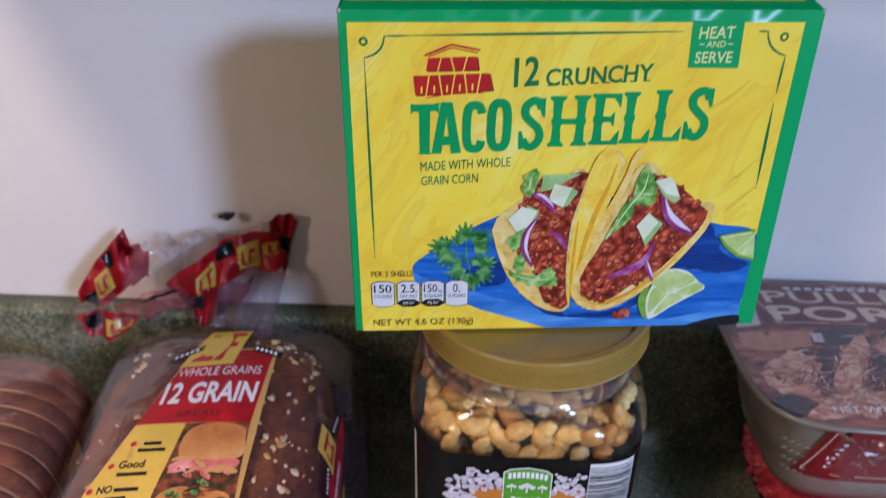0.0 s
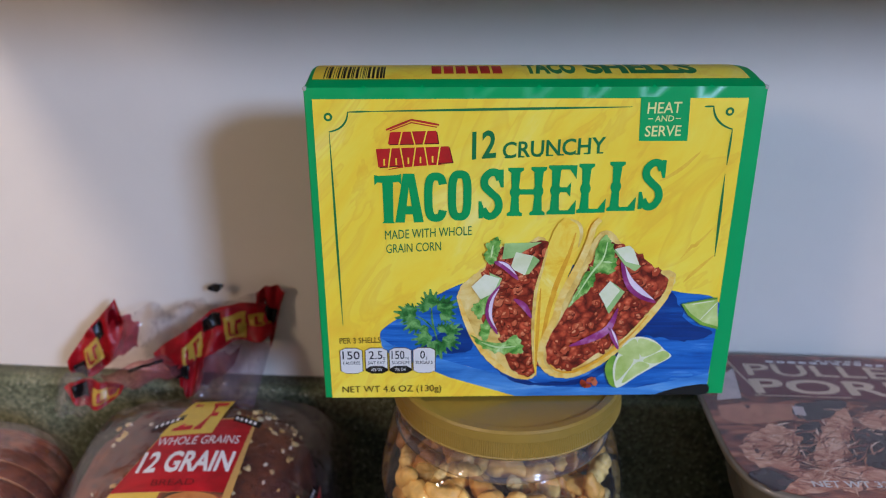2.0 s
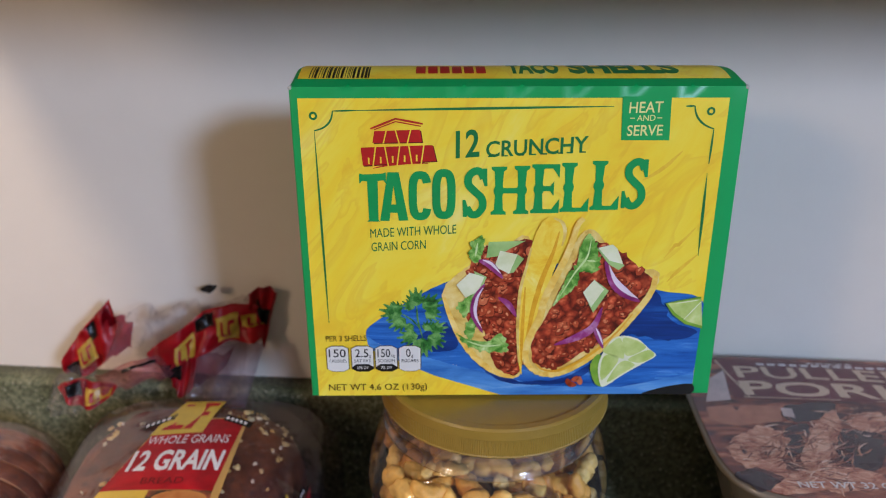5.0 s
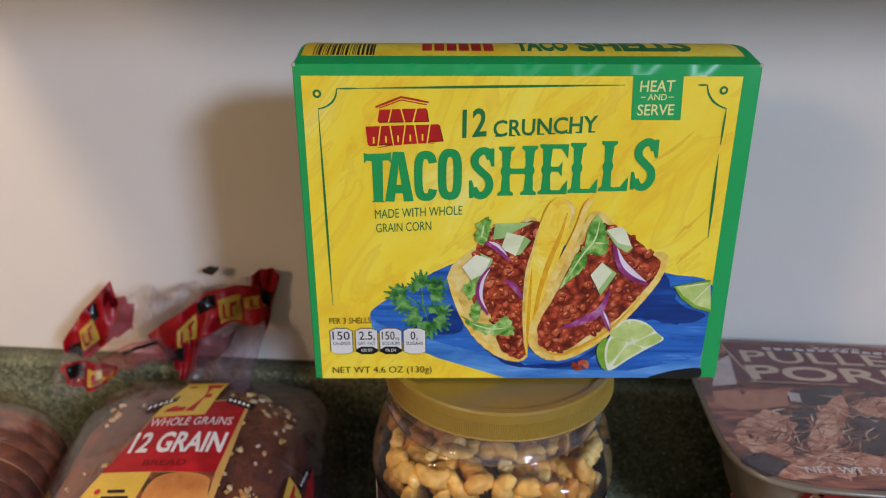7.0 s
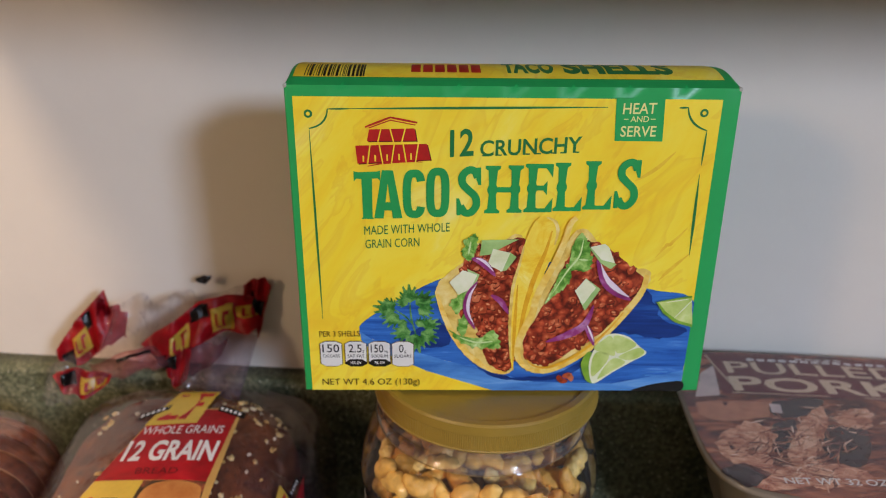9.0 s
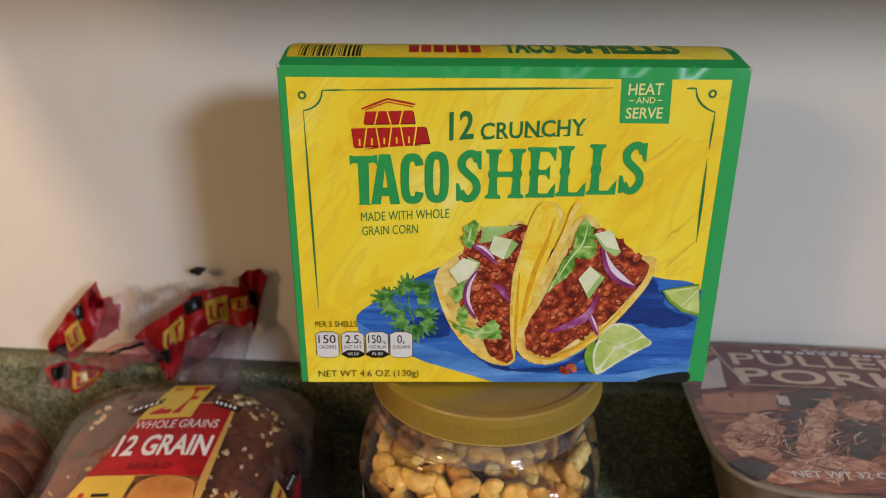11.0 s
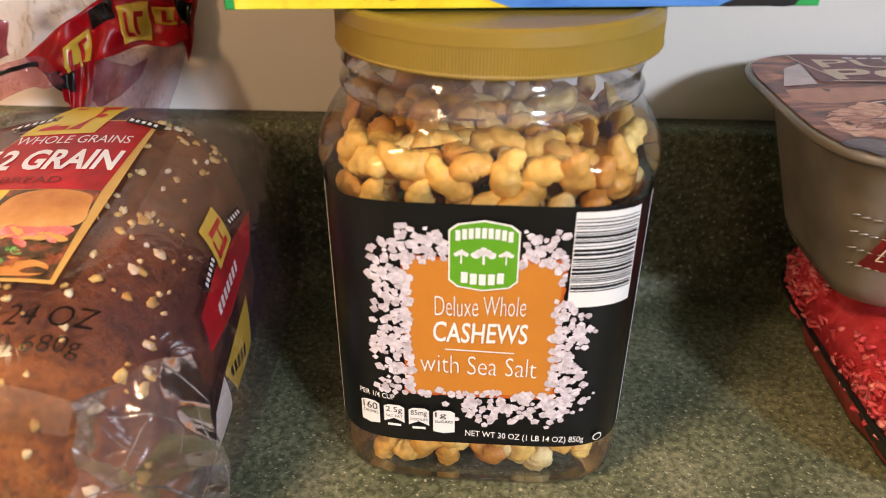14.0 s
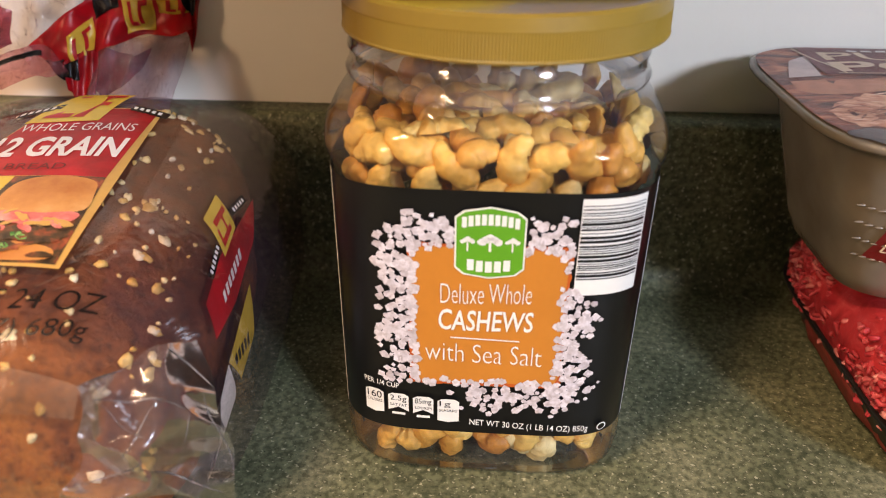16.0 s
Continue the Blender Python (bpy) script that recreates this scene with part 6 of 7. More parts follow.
    low = drape([(-0.1988, 0.4080, 0.1226), (-0.1882, 0.4080, 0.1286), (-0.1740, 0.4080, 0.1250), (-0.1592, 0.4080, 0.1240)], [(-0.1927, 0.4020, 0.1171), (-0.1852, 0.4027, 0.1104), (-0.1732, 0.4033, 0.1106), (-0.1607, 0.4040, 0.1206)], 0.003, 6.0)
    tube = drape([(-0.1770, 0.4100, 0.1280), (-0.1607, 0.4120, 0.1343), (-0.1424, 0.4140, 0.1405), (-0.1288, 0.4160, 0.1400)], [(-0.1704, 0.4040, 0.1181), (-0.1571, 0.4067, 0.1213), (-0.1397, 0.4093, 0.1272), (-0.1246, 0.4120, 0.1279)], 0.004, 7.0)
    neck = drape([(-0.1191, 0.4240, 0.1271), (-0.1068, 0.4280, 0.1376), (-0.0924, 0.4320, 0.1412), (-0.0782, 0.4360, 0.1413), (-0.0685, 0.4400, 0.1407)], [(-0.1180, 0.4040, 0.1050), (-0.1061, 0.4030, 0.1101), (-0.0955, 0.4020, 0.1125), (-0.0859, 0.4010, 0.1122), (-0.0768, 0.4000, 0.1084)], 0.006, 8.0)
    inner = drape([(-0.1265, 0.4300, 0.1322), (-0.1120, 0.4333, 0.1353), (-0.1021, 0.4367, 0.1314), (-0.0920, 0.4400, 0.1329)], [(-0.1262, 0.4220, 0.1160), (-0.1144, 0.4240, 0.1127), (-0.1029, 0.4260, 0.1185), (-0.0934, 0.4280, 0.1261)], 0.005, 9.0)
    veil = drape([(-0.1647, 0.4360, 0.1632), (-0.1457, 0.4395, 0.1662), (-0.1284, 0.4430, 0.1660), (-0.1071, 0.4465, 0.1665), (-0.0819, 0.4500, 0.1655)], [(-0.1731, 0.4260, 0.1219), (-0.1544, 0.4310, 0.1229), (-0.1422, 0.4360, 0.1242), (-0.1247, 0.4410, 0.1388), (-0.0938, 0.4460, 0.1531)], 0.008, 10.0)
    wing = drape([(-0.2023, 0.4120, 0.1269), (-0.1900, 0.4140, 0.1341), (-0.1760, 0.4160, 0.1361)], [(-0.2032, 0.3980, 0.1104), (-0.1900, 0.3990, 0.1078), (-0.1697, 0.4000, 0.1130)], 0.004, 11.0)
    part("gathered_film", neck(), M_TAIL, bag, "clear gathered film", True)
    part("gathered_film", inner(0, 1, 0, 1, -0.002), M_PLUM, bag, "red print seen through the film", True)
    part("loose_film", veil(), M_VEIL, bag, "clear loose film between the gathers", True)
    part("loose_film", wing(), M_VEIL, bag, "clear loose film beside the rim", True)
    for surf in (main, flap, tongue, left, low):
        part("printed_rim", surf(), M_BAGRED, bag, "shiny red printed rim", True)
    part("printed_rim", fold(), M_PLUM, bag, "dark folded back of the rim", True)
    part("bag_sleeve", tube(), M_PINK, bag, "clear twisted film", True)
    for surf, s0, s1, t0, t1, mat in ((main, 0.20, 0.34, 0.34, 0.92, M_BAGYEL), (main, 0.56, 0.72, 0.22, 0.90, M_BAGYEL), (main, 0.36, 0.54, 0.08, 0.42, M_BAGBLK), (main, 0.74, 0.98, 0.30, 0.62, M_BAGYEL), (main, 0.02, 0.16, 0.62, 0.98, M_BAGBLK), (flap, 0.30, 0.85, 0.36, 0.62, M_BAGBLK), (tongue, 0.0, 0.5, 0.1, 0.5, M_BAGBLK),
                                      (left, 0.28, 0.52, 0.30, 0.80, M_BAGYEL), (left, 0.50, 0.66, 0.05, 0.40, M_BAGBLK), (left, 0.08, 0.26, 0.55, 0.98, M_BAGBLK), (low, 0.52, 0.92, 0.25, 0.80, M_BAGYEL), (low, 0.22, 0.44, 0.10, 0.60, M_BAGBLK), (tube, 0.38, 0.80, 0.18, 0.34, M_BAGBLK)):
        part("rim_badge" if mat is M_BAGYEL else "rim_tag", surf(s0, s1, t0, t1, 0.0009, 14, 6), mat, bag, "", True)
        if mat is M_BAGYEL:
            d, e = s1 - s0, t1 - t0
            for a0, a1, b0, b1 in ((0.2, 0.32, 0.2, 0.85), (0.2, 0.5, 0.72, 0.85), (0.56, 0.68, 0.2, 0.8), (0.56, 0.85, 0.2, 0.33)):
                part("rim_badge_mark", surf(s0 + d * a0, s0 + d * a1, t0 + e * b0, t0 + e * b1, 0.0016, 5, 5), M_INK_R, bag, "", True)
    part("dark_tab", drape([(-0.1115, 0.4480, 0.1750), (-0.1060, 0.4480, 0.1774), (-0.1002, 0.4480, 0.1766)], [(-0.1118, 0.4460, 0.1743), (-0.1056, 0.4460, 0.1718), (-0.1007, 0.4460, 0.1751)], 0.0006, 12.0)(), M_BAGBLK, bag, "", True)


def build_second_bread():
    root = new("sliced_bread_loaf")
    tagged(root, "sliced brown bread loaf on the counter beside another", "bread")
    core = Loaf(LOAF2.xc, LOAF2.yc, LOAF2.w - 0.0016, LOAF2.l - 0.003, LOAF2.h - 0.0016, LOAF2.rise)
    part("crumb", loft([core.ring(y, 0.0, 56) for y in core.ys(20)]), M_CRUMB, root, "tan crumb between the slices", True)
    n = 16
    y0, y1 = LOAF2.yc - LOAF2.l, LOAF2.yc + LOAF2.l
    for i in range(n):
        a, b = y0 + (y1 - y0) * i / n, y0 + (y1 - y0) * (i + 1) / n
        rings = []
        for t, g in ((0.04, -0.0022), (0.12, -0.0006), (0.3, 0.0), (0.7, 0.0), (0.88, -0.0006), (0.96, -0.0022)):
            y = a + (b - a) * t
            y = max(y0 + 0.001, min(y1 - 0.001, y))
            rings.append(LOAF2.ring(y, 0.0, 48, lambda p, g=g: g + 0.001 * noise.noise(p * 60)))
        part("slice", loft(rings), M_CRUST, root, "", True)
    bag = new("bread_bag")
    tagged(bag, "clear printed plastic bread bag round the sliced loaf", "bag")
    part("bag_film", loft([LOAF2.ring(y, 0.0036, 80, bag_lump) for y in LOAF2.ys(44, 0.0036)]), M_BAG, bag, "clear wrinkled film", True)
    def Q(u, v, depth):
        return (LOAF2.side(u / 1000, v / 1000, 0.004) + 0.0008 + depth * 0.00016, u / 1000, v / 1000)
    field("side_red", [(270, 24), (318, 34), (372, 60), (330, 62)], M_BAGRED, 1, Q, bag, 10)
    field("side_badge", [(316, 52), (332, 58), (340, 82), (322, 78)], M_BAGYEL, 3, Q, bag, 8)
    shapes_part("side_badge_mark", [[(322, 60), (325, 60), (331, 75), (328, 75)], [(327, 60), (330, 61), (335, 72), (332, 73)]], M_INK_R, 4, Q, bag)
    field("side_tag", [(340, 66), (356, 68), (357, 73), (341, 71)], M_BAGBLK, 2, Q, bag, 6)


build_bread()
build_second_bread()


# ---- minced beef pack, and the pulled pork tray resting on it ----
M_BEEF = island_mix("raw_minced_beef", [(0.0, (190, 48, 62)), (0.4, (212, 74, 86)), (0.8, (226, 106, 112)), (1.0, (238, 160, 158))], 0.5, 160, 0.0004)
M_BEEFB = mottled("raw_beef_mass", [(0.3, (160, 30, 40)), (0.55, (200, 56, 64)), (0.8, (222, 104, 104))], 130, 0.45, None, 6, 0.6, 0.0015)
M_FOAM = paint("black_foam_tray", (24, 24, 25), 0.45, 0.08, 60, bump_by=0.0003)
M_PACKFILM = clear_film("pack_film", (0.98, 0.95, 0.95, 1), 0.10, 1.35, 0.01, (200, 180, 180), 0.0004, 60, 0.35)
M_TRAY = mottled("grey_brown_tray_plastic", [(0.3, (108, 99, 88)), (0.6, (138, 127, 112)), (0.8, (156, 146, 129))], 14, 0.26, None, 4)
M_MAROON = mottled("maroon_print", [(0.3, (84, 26, 32)), (0.7, (112, 42, 48))], 40, 0.5)
M_PORKFILM = clear_film("hazy_lid_film", (0.97, 0.95, 0.97, 1), 0.18, 1.38, 0.04, (190, 160, 168), 0.0006, 60, 0.09)
M_MAROON2 = paint("red_brown_print", (118, 24, 26), 0.28, 0.06, 40)
M_PORK = mottled("printed_pulled_pork", [(0.26, (34, 24, 28)), (0.42, (78, 44, 40)), (0.54, (132, 72, 52)), (0.66, (178, 112, 80)), (0.8, (212, 158, 122))], 46, 0.26, ((0.7, 2.0, 1), (0, 0, 35)), 7, 1.6, 0, 0, 0.6)
M_PORK.node_tree.nodes["Principled BSDF"].inputs["Roughness"].default_value = 0.5
M_PORKL = island_mix("printed_pork_shred", [(0.0, (84, 42, 36)), (0.3, (150, 84, 62)), (0.65, (206, 148, 114)), (1.0, (246, 216, 188))], 0.5, 220, 0)
M_PORKC = mottled("printed_pork_chunk", [(0.3, (118, 62, 50)), (0.43, (184, 118, 90)), (0.56, (222, 172, 138)), (0.76, (244, 214, 186))], 120, 0.5, ((0.8, 1.5, 1), (0, 0, 35)), 7, 1.0, nrough=0.65)
M_PORKD = mottled("printed_dark_bark", [(0.3, (26, 18, 20)), (0.7, (66, 44, 44))], 120, 0.26)
M_PKPALE = paint("pale_side_print", (206, 190, 184), 0.5, 0.1, 60)
M_PKWORD = paint("tan_print", (214, 190, 160), 0.5, 0.05, 60)


def build_beef():
    root = new("minced_beef_pack")
    root.matrix_world = pose(0.340, 0.318, 0.0, 0, 0, -4.3)
    tagged(root, "film-wrapped black tray of raw red minced beef under the pork tray", "meat pack")
    prof = [(0.0, 0.086, 0.070), (0.002, 0.090, 0.074), (0.020, 0.100, 0.083), (0.026, 0.104, 0.086), (0.0275, 0.104, 0.086), (0.026, 0.099, 0.081), (0.010, 0.092, 0.076)]
    part("foam_tray", loft([super_ring(a, b, 6, z, 72) for z, a, b in prof], True, False), M_FOAM, root, "", True)
    def lump(t, z):
        return 0.020 * noise.noise(Vector((math.cos(t) * 9, math.sin(t) * 9, z * 90)))
    heap = [(0.006, 0.094, 0.077), (0.024, 0.101, 0.083), (0.038, 0.104, 0.086), (0.048, 0.101, 0.083), (0.055, 0.094, 0.077), (0.058, 0.080, 0.064), (0.0585, 0.05, 0.04)]
    part("beef", loft([super_ring(a, b, 4.5, z, 96, 0, 0, lump) for z, a, b in heap]), M_BEEFB, root, "", True)
    rnd = random.Random(31)
    bm = bmesh.new()
    for i in range(1700):
        # short ground strands on the flank and top rim that face the jar
        t = rnd.uniform(math.pi * 0.62, math.pi * 1.75)
        lv = rnd.uniform(0.022, 0.0575)
        k = min(range(len(heap)), key=lambda q: abs(heap[q][0] - lv))
        a, b = heap[k][1] * 1.0, heap[k][2] * 1.0
        if lv > 0.054:
            q = rnd.uniform(0.6, 1.0)
            a, b = a * q, b * q
        c, s = math.cos(t), math.sin(t)
        base = Vector((a * math.copysign(abs(c) ** (2 / 4.5), c), b * math.copysign(abs(s) ** (2 / 4.5), s), lv))
        d = Vector((rnd.uniform(-1, 1), rnd.uniform(-1, 1), rnd.uniform(-0.5, 0.5))).normalized()
        length, r = rnd.uniform(0.003, 0.007), rnd.uniform(0.0009, 0.0014)
        bend = Vector((rnd.uniform(-1, 1), rnd.uniform(-1, 1), rnd.uniform(-1, 1))) * 0.002
        side = d.orthogonal().normalized()
        up = d.cross(side)
        rings = []
        for j in range(5):
            u = j / 4
            p = base + d * length * (u - 0.5) + bend * math.sin(math.pi * u)
            rr = r * (0.55 if j in (0, 4) else 1.0)
            rings.append([p + (side * math.cos(w) + up * math.sin(w)) * rr for w in (2 * math.pi * k2 / 6 for k2 in range(6))])
        loft(rings, True, True, bm)
    ob = part("minced_meat", bm, M_BEEF, root, "", True)
    ob["kind"] = "stuff"
    film = [(0.024, 0.1045, 0.0865), (0.038, 0.1065, 0.0885), (0.050, 0.1040, 0.0860), (0.0575, 0.096, 0.079), (0.0605, 0.080, 0.064), (0.061, 0.02, 0.016)]
    part("film", loft([super_ring(a, b, 4.5, z, 96) for z, a, b in film], False, True), M_PACKFILM, root, "clear stretched film", True)
    bm = bmesh.new()
    block(bm, -0.078, 0.02, -0.074, -0.028, 0.0611, 0.0615)
    part("price_label", bm, M_INK_W, root, "white printed label")
    bm = bmesh.new()
    for j in range(5):
        block(bm, -0.074, -0.074 + (0.05 if j % 2 else 0.07), -0.070 + j * 0.008, -0.067 + j * 0.008, 0.0615, 0.0617)
    part("label_bars", bm, M_INK_K, root)


def build_pork():
    root = new("pulled_pork_tray")
    root.matrix_world = pose(0.2960, 0.3450, 0.0617, 0, 0, -4.3)
    tagged(root, "sealed grey pulled pork tray resting on the beef pack", "food tray")
    prof = [(0.0, 0.062, 0.040), (0.002, 0.066, 0.044), (0.010, 0.0690, 0.047), (0.060, 0.0830, 0.0585), (0.070, 0.0852, 0.0605), (0.0725, 0.0865, 0.0615), (0.0735, 0.0965, 0.0705), (0.0745, 0.0975, 0.0715), (0.0765, 0.0975, 0.0715), (0.0772, 0.0965, 0.0705)]
    ob = part("tray", loft([super_ring(a, b, 4.8, z, 96) for z, a, b in prof], True, True), M_TRAY, root, "grey-brown moulded plastic", True)
    # moulded ribs on the wall
    bm = bmesh.new()
    for t in (3.75, 3.86, 3.97, 4.08):
        for z in (0.022, 0.030, 0.038, 0.046):
            a, b = 0.0716 + (z - 0.018) * 0.28, 0.0490 + (z - 0.018) * 0.23
            c, s = math.cos(t), math.sin(t)
            p = Vector((a * math.copysign(abs(c) ** (2 / 4.8), c), b * math.copysign(abs(s) ** (2 / 4.8), s), z))
            bmesh.ops.create_icosphere(bm, subdivisions=1, radius=1.0, matrix=Matrix.Translation(p) @ Matrix.Diagonal((0.0030, 0.0008, 0.0005, 1)))
    part("tray_ribs", bm, M_TRAY, root, "", True)
    def on_top(u, v, depth):
        x, y = u / 1000, v / 1000
        dome = 0.0022 * (1 - min(1, (x / 0.097) ** 2)) * (1 - min(1, (y / 0.071) ** 2))
        w = 0.0006 * noise.noise(Vector((x * 70, y * 70, 0)))
        return (x, y, 0.0778 + dome + w + depth * 0.00014)
    # printed film, in a fan of rings
    def film(name, mat, scale, depth, keep):
        bm = bmesh.new()
        rings, n = 14, 72
        vs = []
        for j in range(rings + 1):
            q = max(0.004, j / rings) * scale
            vs.append([bm.verts.new(on_top(x * 1000, y * 1000, depth)) for x, y, _ in super_ring(0.0955 * q, 0.0695 * q, 4.8, 0, n)])
        bm.faces.new(vs[0])
        for a, b in zip(vs, vs[1:]):
            for i in range(n):
                bm.faces.new((a[i], a[(i + 1) % n], b[(i + 1) % n], b[i]))
        return part(name, bm, mat, root, "", True)
    film("film_print", M_PORK, 1.0, 0, None)
    rnd = random.Random(17)
    # printed heap of pulled meat: dark bark below, torn chunks, then single strands
    shapes_part("pork_bark", [ragged(smooth_outline(p, 6), 2.4, 0.25, i) for i, p in enumerate(([(-55.7, -14.5), (-38.9, -6.0), (-44.3, -27.4), (-54.7, -35.7), (-61.2, -32.5)], [(-25.9, -14.2), (-9.8, -8.9), (-2.1, -15.4), (-14.7, -41.6), (-27.9, -42.6), (-32.6, -34.0)], [(-91.3, -51.9), (-80.0, -47.5), (-70.2, -54.5), (-71.2, -62.0), (-82.0, -62.0)], [(-44.4, 11.1), (-17.9, 15.5), (-18.5, 6.4), (-34.9, -3.5), (-48.4, -3.5)])) ] + [ragged(ellipse(u, v, 16, 7, t, 24), 4, 0.2, u) for u, v, t in ((30, -30, 20), (62, -8, -20), (70, -42, 10), (6, -52, 0))], M_PORKD, 1.0, on_top, root)
    heaps = [[(-50.9, -32.7), (-38.3, -12.2), (-28.5, 0.2), (-19.1, 6.4), (-20.3, -6.6), (-30.2, -24.4), (-41.0, -39.2), (-50.1, -45.2), (-53.6, -41.1)], [(-88.0, -28.9), (-71.7, -12.7), (-58.7, -11.7), (-54.3, -21.4), (-62.4, -39.1), (-64.4, -50.7), (-73.7, -47.1), (-84.3, -43.5)], [(-15.9, -2.1), (0.4, 6.8), (7.7, 5.2), (0.4, -10.2), (-11.3, -12.1)], [(-74.2, -59.8), (-57.7, -47.6), (-38.7, -41.7), (-17.2, -47.0), (-22.2, -57.4), (-46.7, -60.9), (-69.6, -65.1)], [(20, -22), (44, -10), (60, -20), (52, -38), (28, -40)], [(58, 12), (82, 8), (86, -12), (68, -6)], [(-60, -50), (-44, -44), (-30, -56), (-46, -62)]]
    shapes_part("pork_chunk", [ragged(ragged(smooth_outline(p, 10), 3.0, 0.25, i), 1.2, 0.9, i) for i, p in enumerate(heaps)], M_PORKC, 1.6, on_top, root)
    shapes_part("pork_block", [[(-90.2, 7.5), (-73.8, 11.1), (-46.1, 9.8), (-52.0, -4.9), (-77.0, -10.0), (-90.9, -6.9)]], M_PORKL, 1.3, on_top, root)
    shapes_part("pork_side_panel", [[(-79.6, 40.0), (-68.6, 50.2), (-73.8, 15.8), (-88.7, 13.4)], [(-47.9, 8.6), (-41.8, 7.9), (-43.2, -1.0), (-49.2, -0.4)]], M_PKPALE, 1.5, on_top, root)
    bm = bmesh.new()
    for i in range(620):
        p = heaps[i % len(heaps)]
        cx, cy = sum(k[0] for k in p) / len(p), sum(k[1] for k in p) / len(p)
        u, v = cx + rnd.gauss(0, 12), cy + rnd.gauss(0, 8)
        if abs(u) > 86 or v > 14 or v < -60 or (u < -70 and v < -40):
            continue
        ang = radians(rnd.gauss(50 if i % len(heaps) == 0 else 15, 28))
        ln, bow = rnd.uniform(4, 12), rnd.uniform(-2, 2)
        ribbon(bm, bez((u - ln / 2 * math.cos(ang), v - ln / 2 * math.sin(ang)), (u - bow * math.sin(ang), v + bow * math.cos(ang)), (u + ln / 2 * math.cos(ang), v + ln / 2 * math.sin(ang)), 6), rnd.uniform(0.4, 1.2), 0.15, 2.0 + (i % 24) * 0.03, on_top)
    part("pork_strands", bm, M_PORKL, root)["kind"] = "stuff"
    field("title_band", [(-72, 17), (92, 17), (88, 64), (-68, 64)], M_MAROON, 3, on_top, root, 16, "maroon printed band")
    bm = bmesh.new()
    write(bm, "PULLED", ((-62, 41), (50, 41), 14.0, 14.0), 5, on_top, 0.01, 0)
    write(bm, "PORK", ((-64, 20.5), (42, 20.5), 16.5, 16.5), 5, on_top, 0.02, 0)
    part("title_lettering", bm, M_PKWORD, root, "faded tan lettering")
    bm = bmesh.new()
    for i in range(14):
        add_flat(bm, rect(-46 + i * 6.8, 57.2, -41.2 + i * 6.8, 59.6), 5, on_top)
    for i in range(5):
        add_flat(bm, rect(-14 + i * 6, 61.2, -9.5 + i * 6, 62.6), 5, on_top)
    write(bm, "NET WT 32 OZ (2 LB)", ((-62, -61.5), (10, -58), 6.0, 6.0), 5, on_top, 0.01, 0)
    part("small_lettering", bm, M_INK_W, root)
    shapes_part("band_rule", [stroke(line(-71, 62, -62, 19, 6), 1.0), stroke(line(-66, 18.4, 90, 18.4, 6), 0.8)], M_PKWORD, 4, on_top, root)
    top = film("clear_top", M_PORKFILM, 1.005, 7, None)
    # label folded down over the front wall
    def on_front(u, v, depth):
        x, z = u / 1000, v / 1000
        t = (z - 0.010) / 0.062
        a, b = 0.0690 + 0.0172 * t, 0.047 + 0.0142 * t
        if z > 0.071:
            b = 0.0722
            a = 0.098
        y = -b * max(1e-9, 1 - abs(min(0.985, abs(x) / a)) ** 4.8) ** (1 / 4.8)
        return (x, y - 0.0012 - depth * 0.00014, z)
    field("front_label", [(-66, 22), (72, 22), (72, 76.5), (-58, 76.5)], M_MAROON2, 1, on_front, root, 18, "dark red printed front label")
    shapes_part("front_rule", [stroke(line(-62, 27, -55, 71, 6), 0.7), stroke(line(-62, 27, 66, 27, 8), 0.7)], M_PKWORD, 2, on_front, root)
    bm = bmesh.new()
    write(bm, "HEATING", ((-48, 62), (-14, 62), 5.2, 5.2), 2, on_front, 0.01, 0)
    for j in range(6):
        add_flat(bm, rect(-50 - j * 0.6, 54 - j * 4.2, -6 + (j % 3) * 8, 55.6 - j * 4.2), 2, on_front)
    part("front_lettering", bm, M_INK_W, root)
    # crumpled film at the front corner
    bm = bmesh.new()
    for i in range(60):
        p = Vector((-0.048 + rnd.gauss(0, 0.009), -0.0745 + rnd.gauss(0, 0.002), 0.066 + rnd.gauss(0, 0.006)))
        d = Vector((rnd.uniform(-1, 1), rnd.uniform(-0.3, 0.3), rnd.uniform(-1, 1))).normalized() * rnd.uniform(0.0012, 0.0035)
        e = Vector((rnd.uniform(-1, 1), rnd.uniform(-1, 0), rnd.uniform(-1, 1))).normalized() * rnd.uniform(0.0008, 0.002)
        bm.faces.new([bm.verts.new(p + q) for q in (d, e, -d, -e * 0.6)])
    part("crumpled_film", bm, M_FOLD, root, "shiny crumpled film")


build_beef()
build_pork()


# ---- print belongs to the panel that carries it ----
def nest(thing, holder, prefixes, skip=()):
    """Hang the parts whose names begin so under one part of the same thing."""
    kids = list(thing.children)
    host = next(k for k in kids if k.name.split(".")[0] == holder)
    for k in kids:
        base = k.name.split(".")[0]
        if k != host and base.startswith(prefixes) and base not in skip:
            k.parent = host


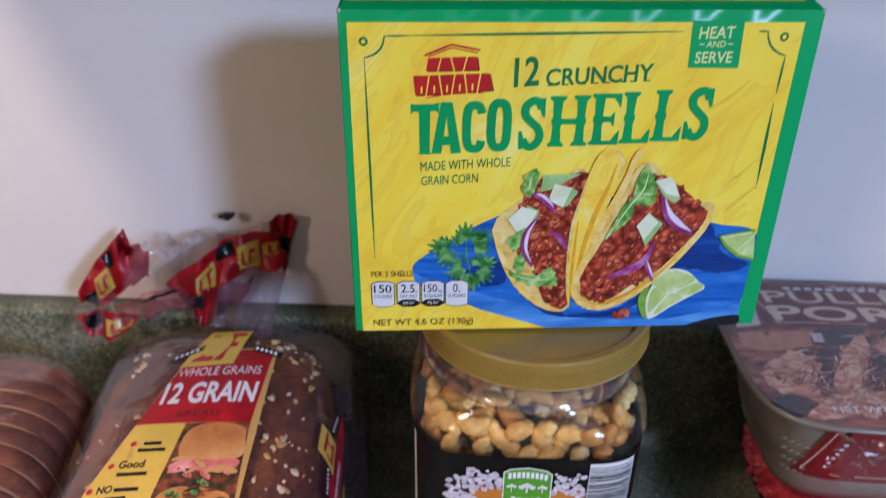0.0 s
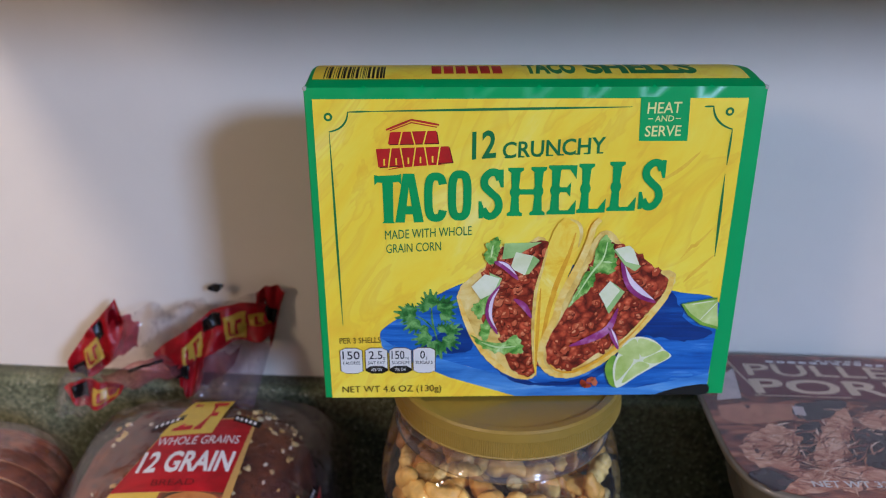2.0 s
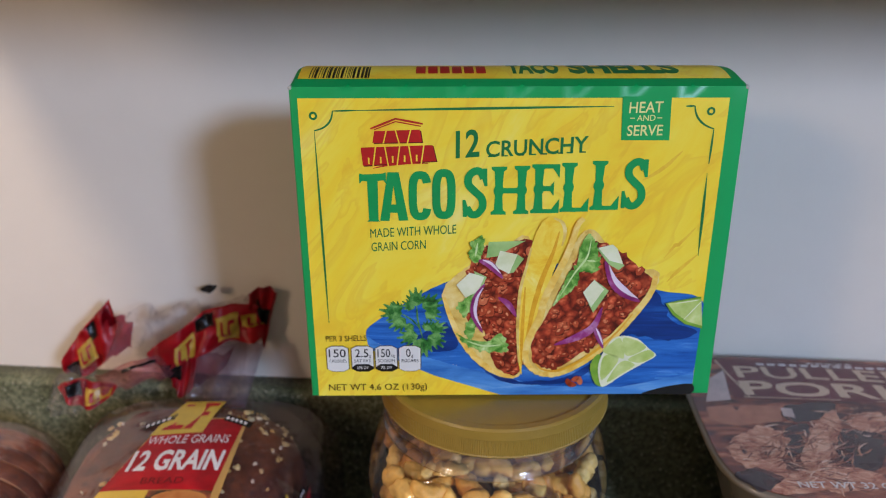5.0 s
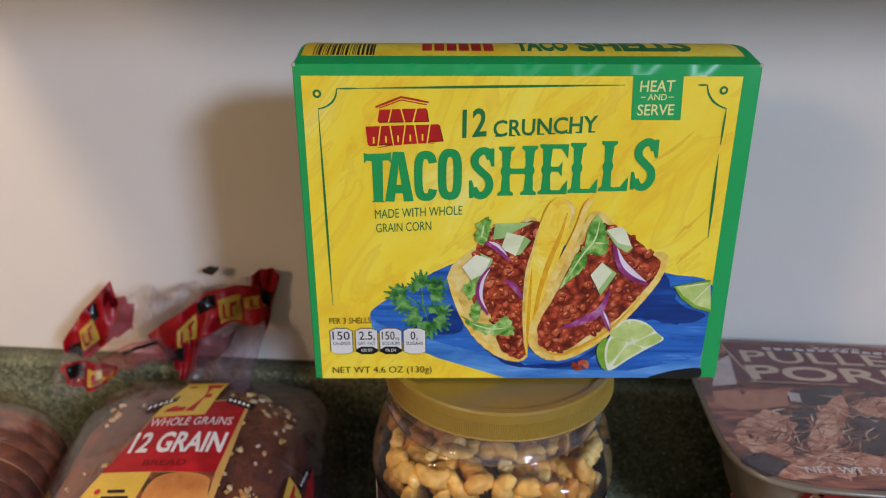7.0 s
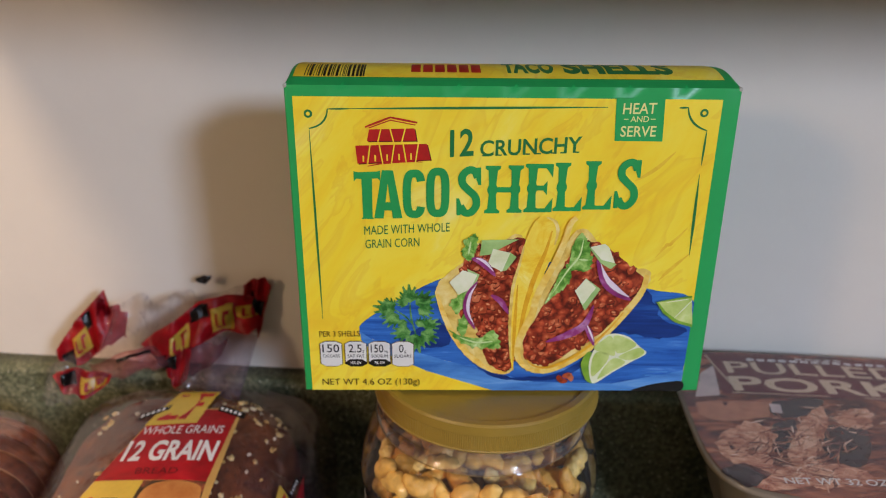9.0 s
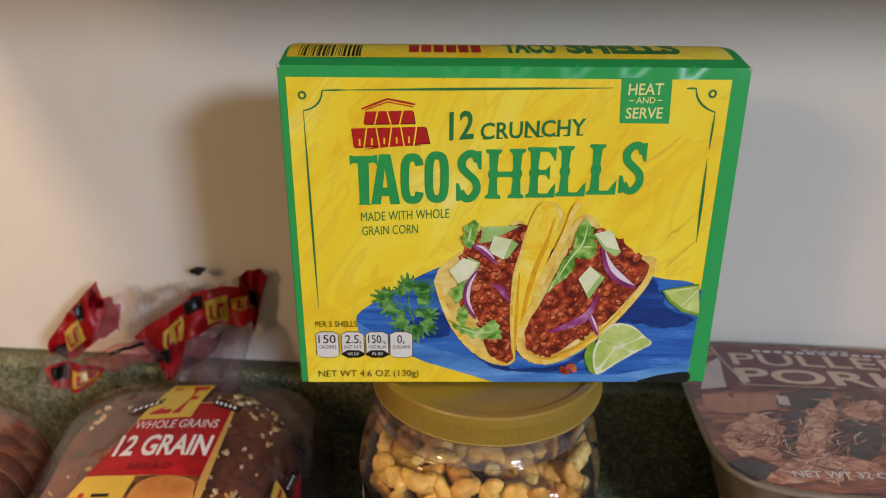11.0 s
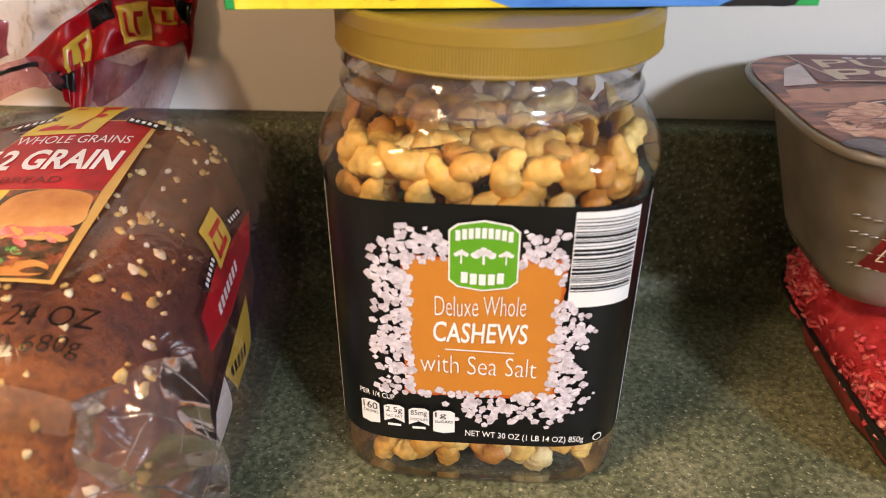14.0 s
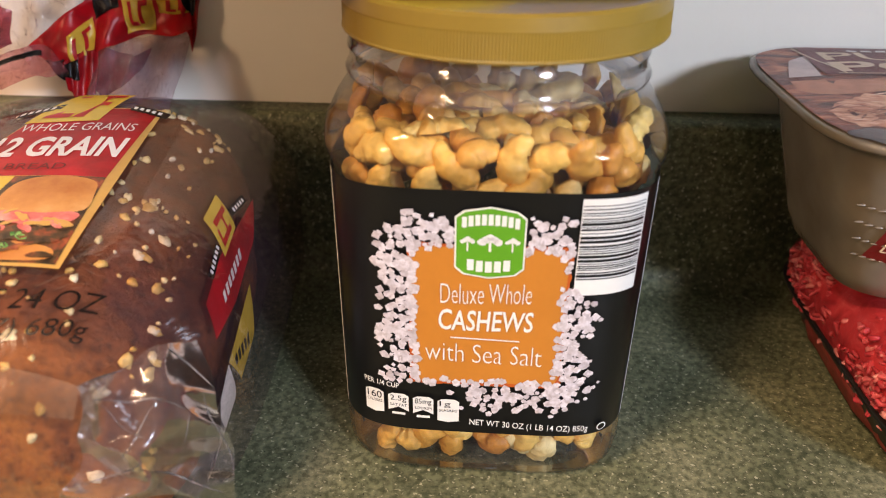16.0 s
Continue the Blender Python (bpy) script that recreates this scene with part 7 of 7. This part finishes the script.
nest(box, "front_panel", ("ruled", "border", "corner_flag", "flag", "brand", "small_title", "title", "claim", "weight", "nutrition", "picture", "marbling", "serving"))
nest(box, "top_panel", ("top_",))
nest(jar, "label", ("printed", "orange", "top_seam", "badge", "product", "rule", "small", "seal", "nutrition", "barcode", "label_edge"))
for thing in [o for o in scene.objects if o.parent is None]:
    base = thing.name.split(".")[0]
    if base == "pulled_pork_tray":
        nest(thing, "title_band", ("title_lettering", "small_lettering", "band_rule"))
        nest(thing, "front_label", ("front_",))
        nest(thing, "film_print", ("pork_",))
        nest(thing, "tray", ("tray_ribs",))
    if base == "minced_beef_pack":
        nest(thing, "price_label", ("label_bars",))
    if base == "bread_bag":
        nest(thing, "side_red", ("side_",))
        if any(k.name.startswith("label_border") for k in thing.children):
            nest(thing, "label_border", ("label_", "picture", "badge", "black_tag", "tag_bar", "bag_lettering", "note_dot"))
            nest(thing, "printed_rim", ("rim_",))
            nest(thing, "folded_end", ("crease",))
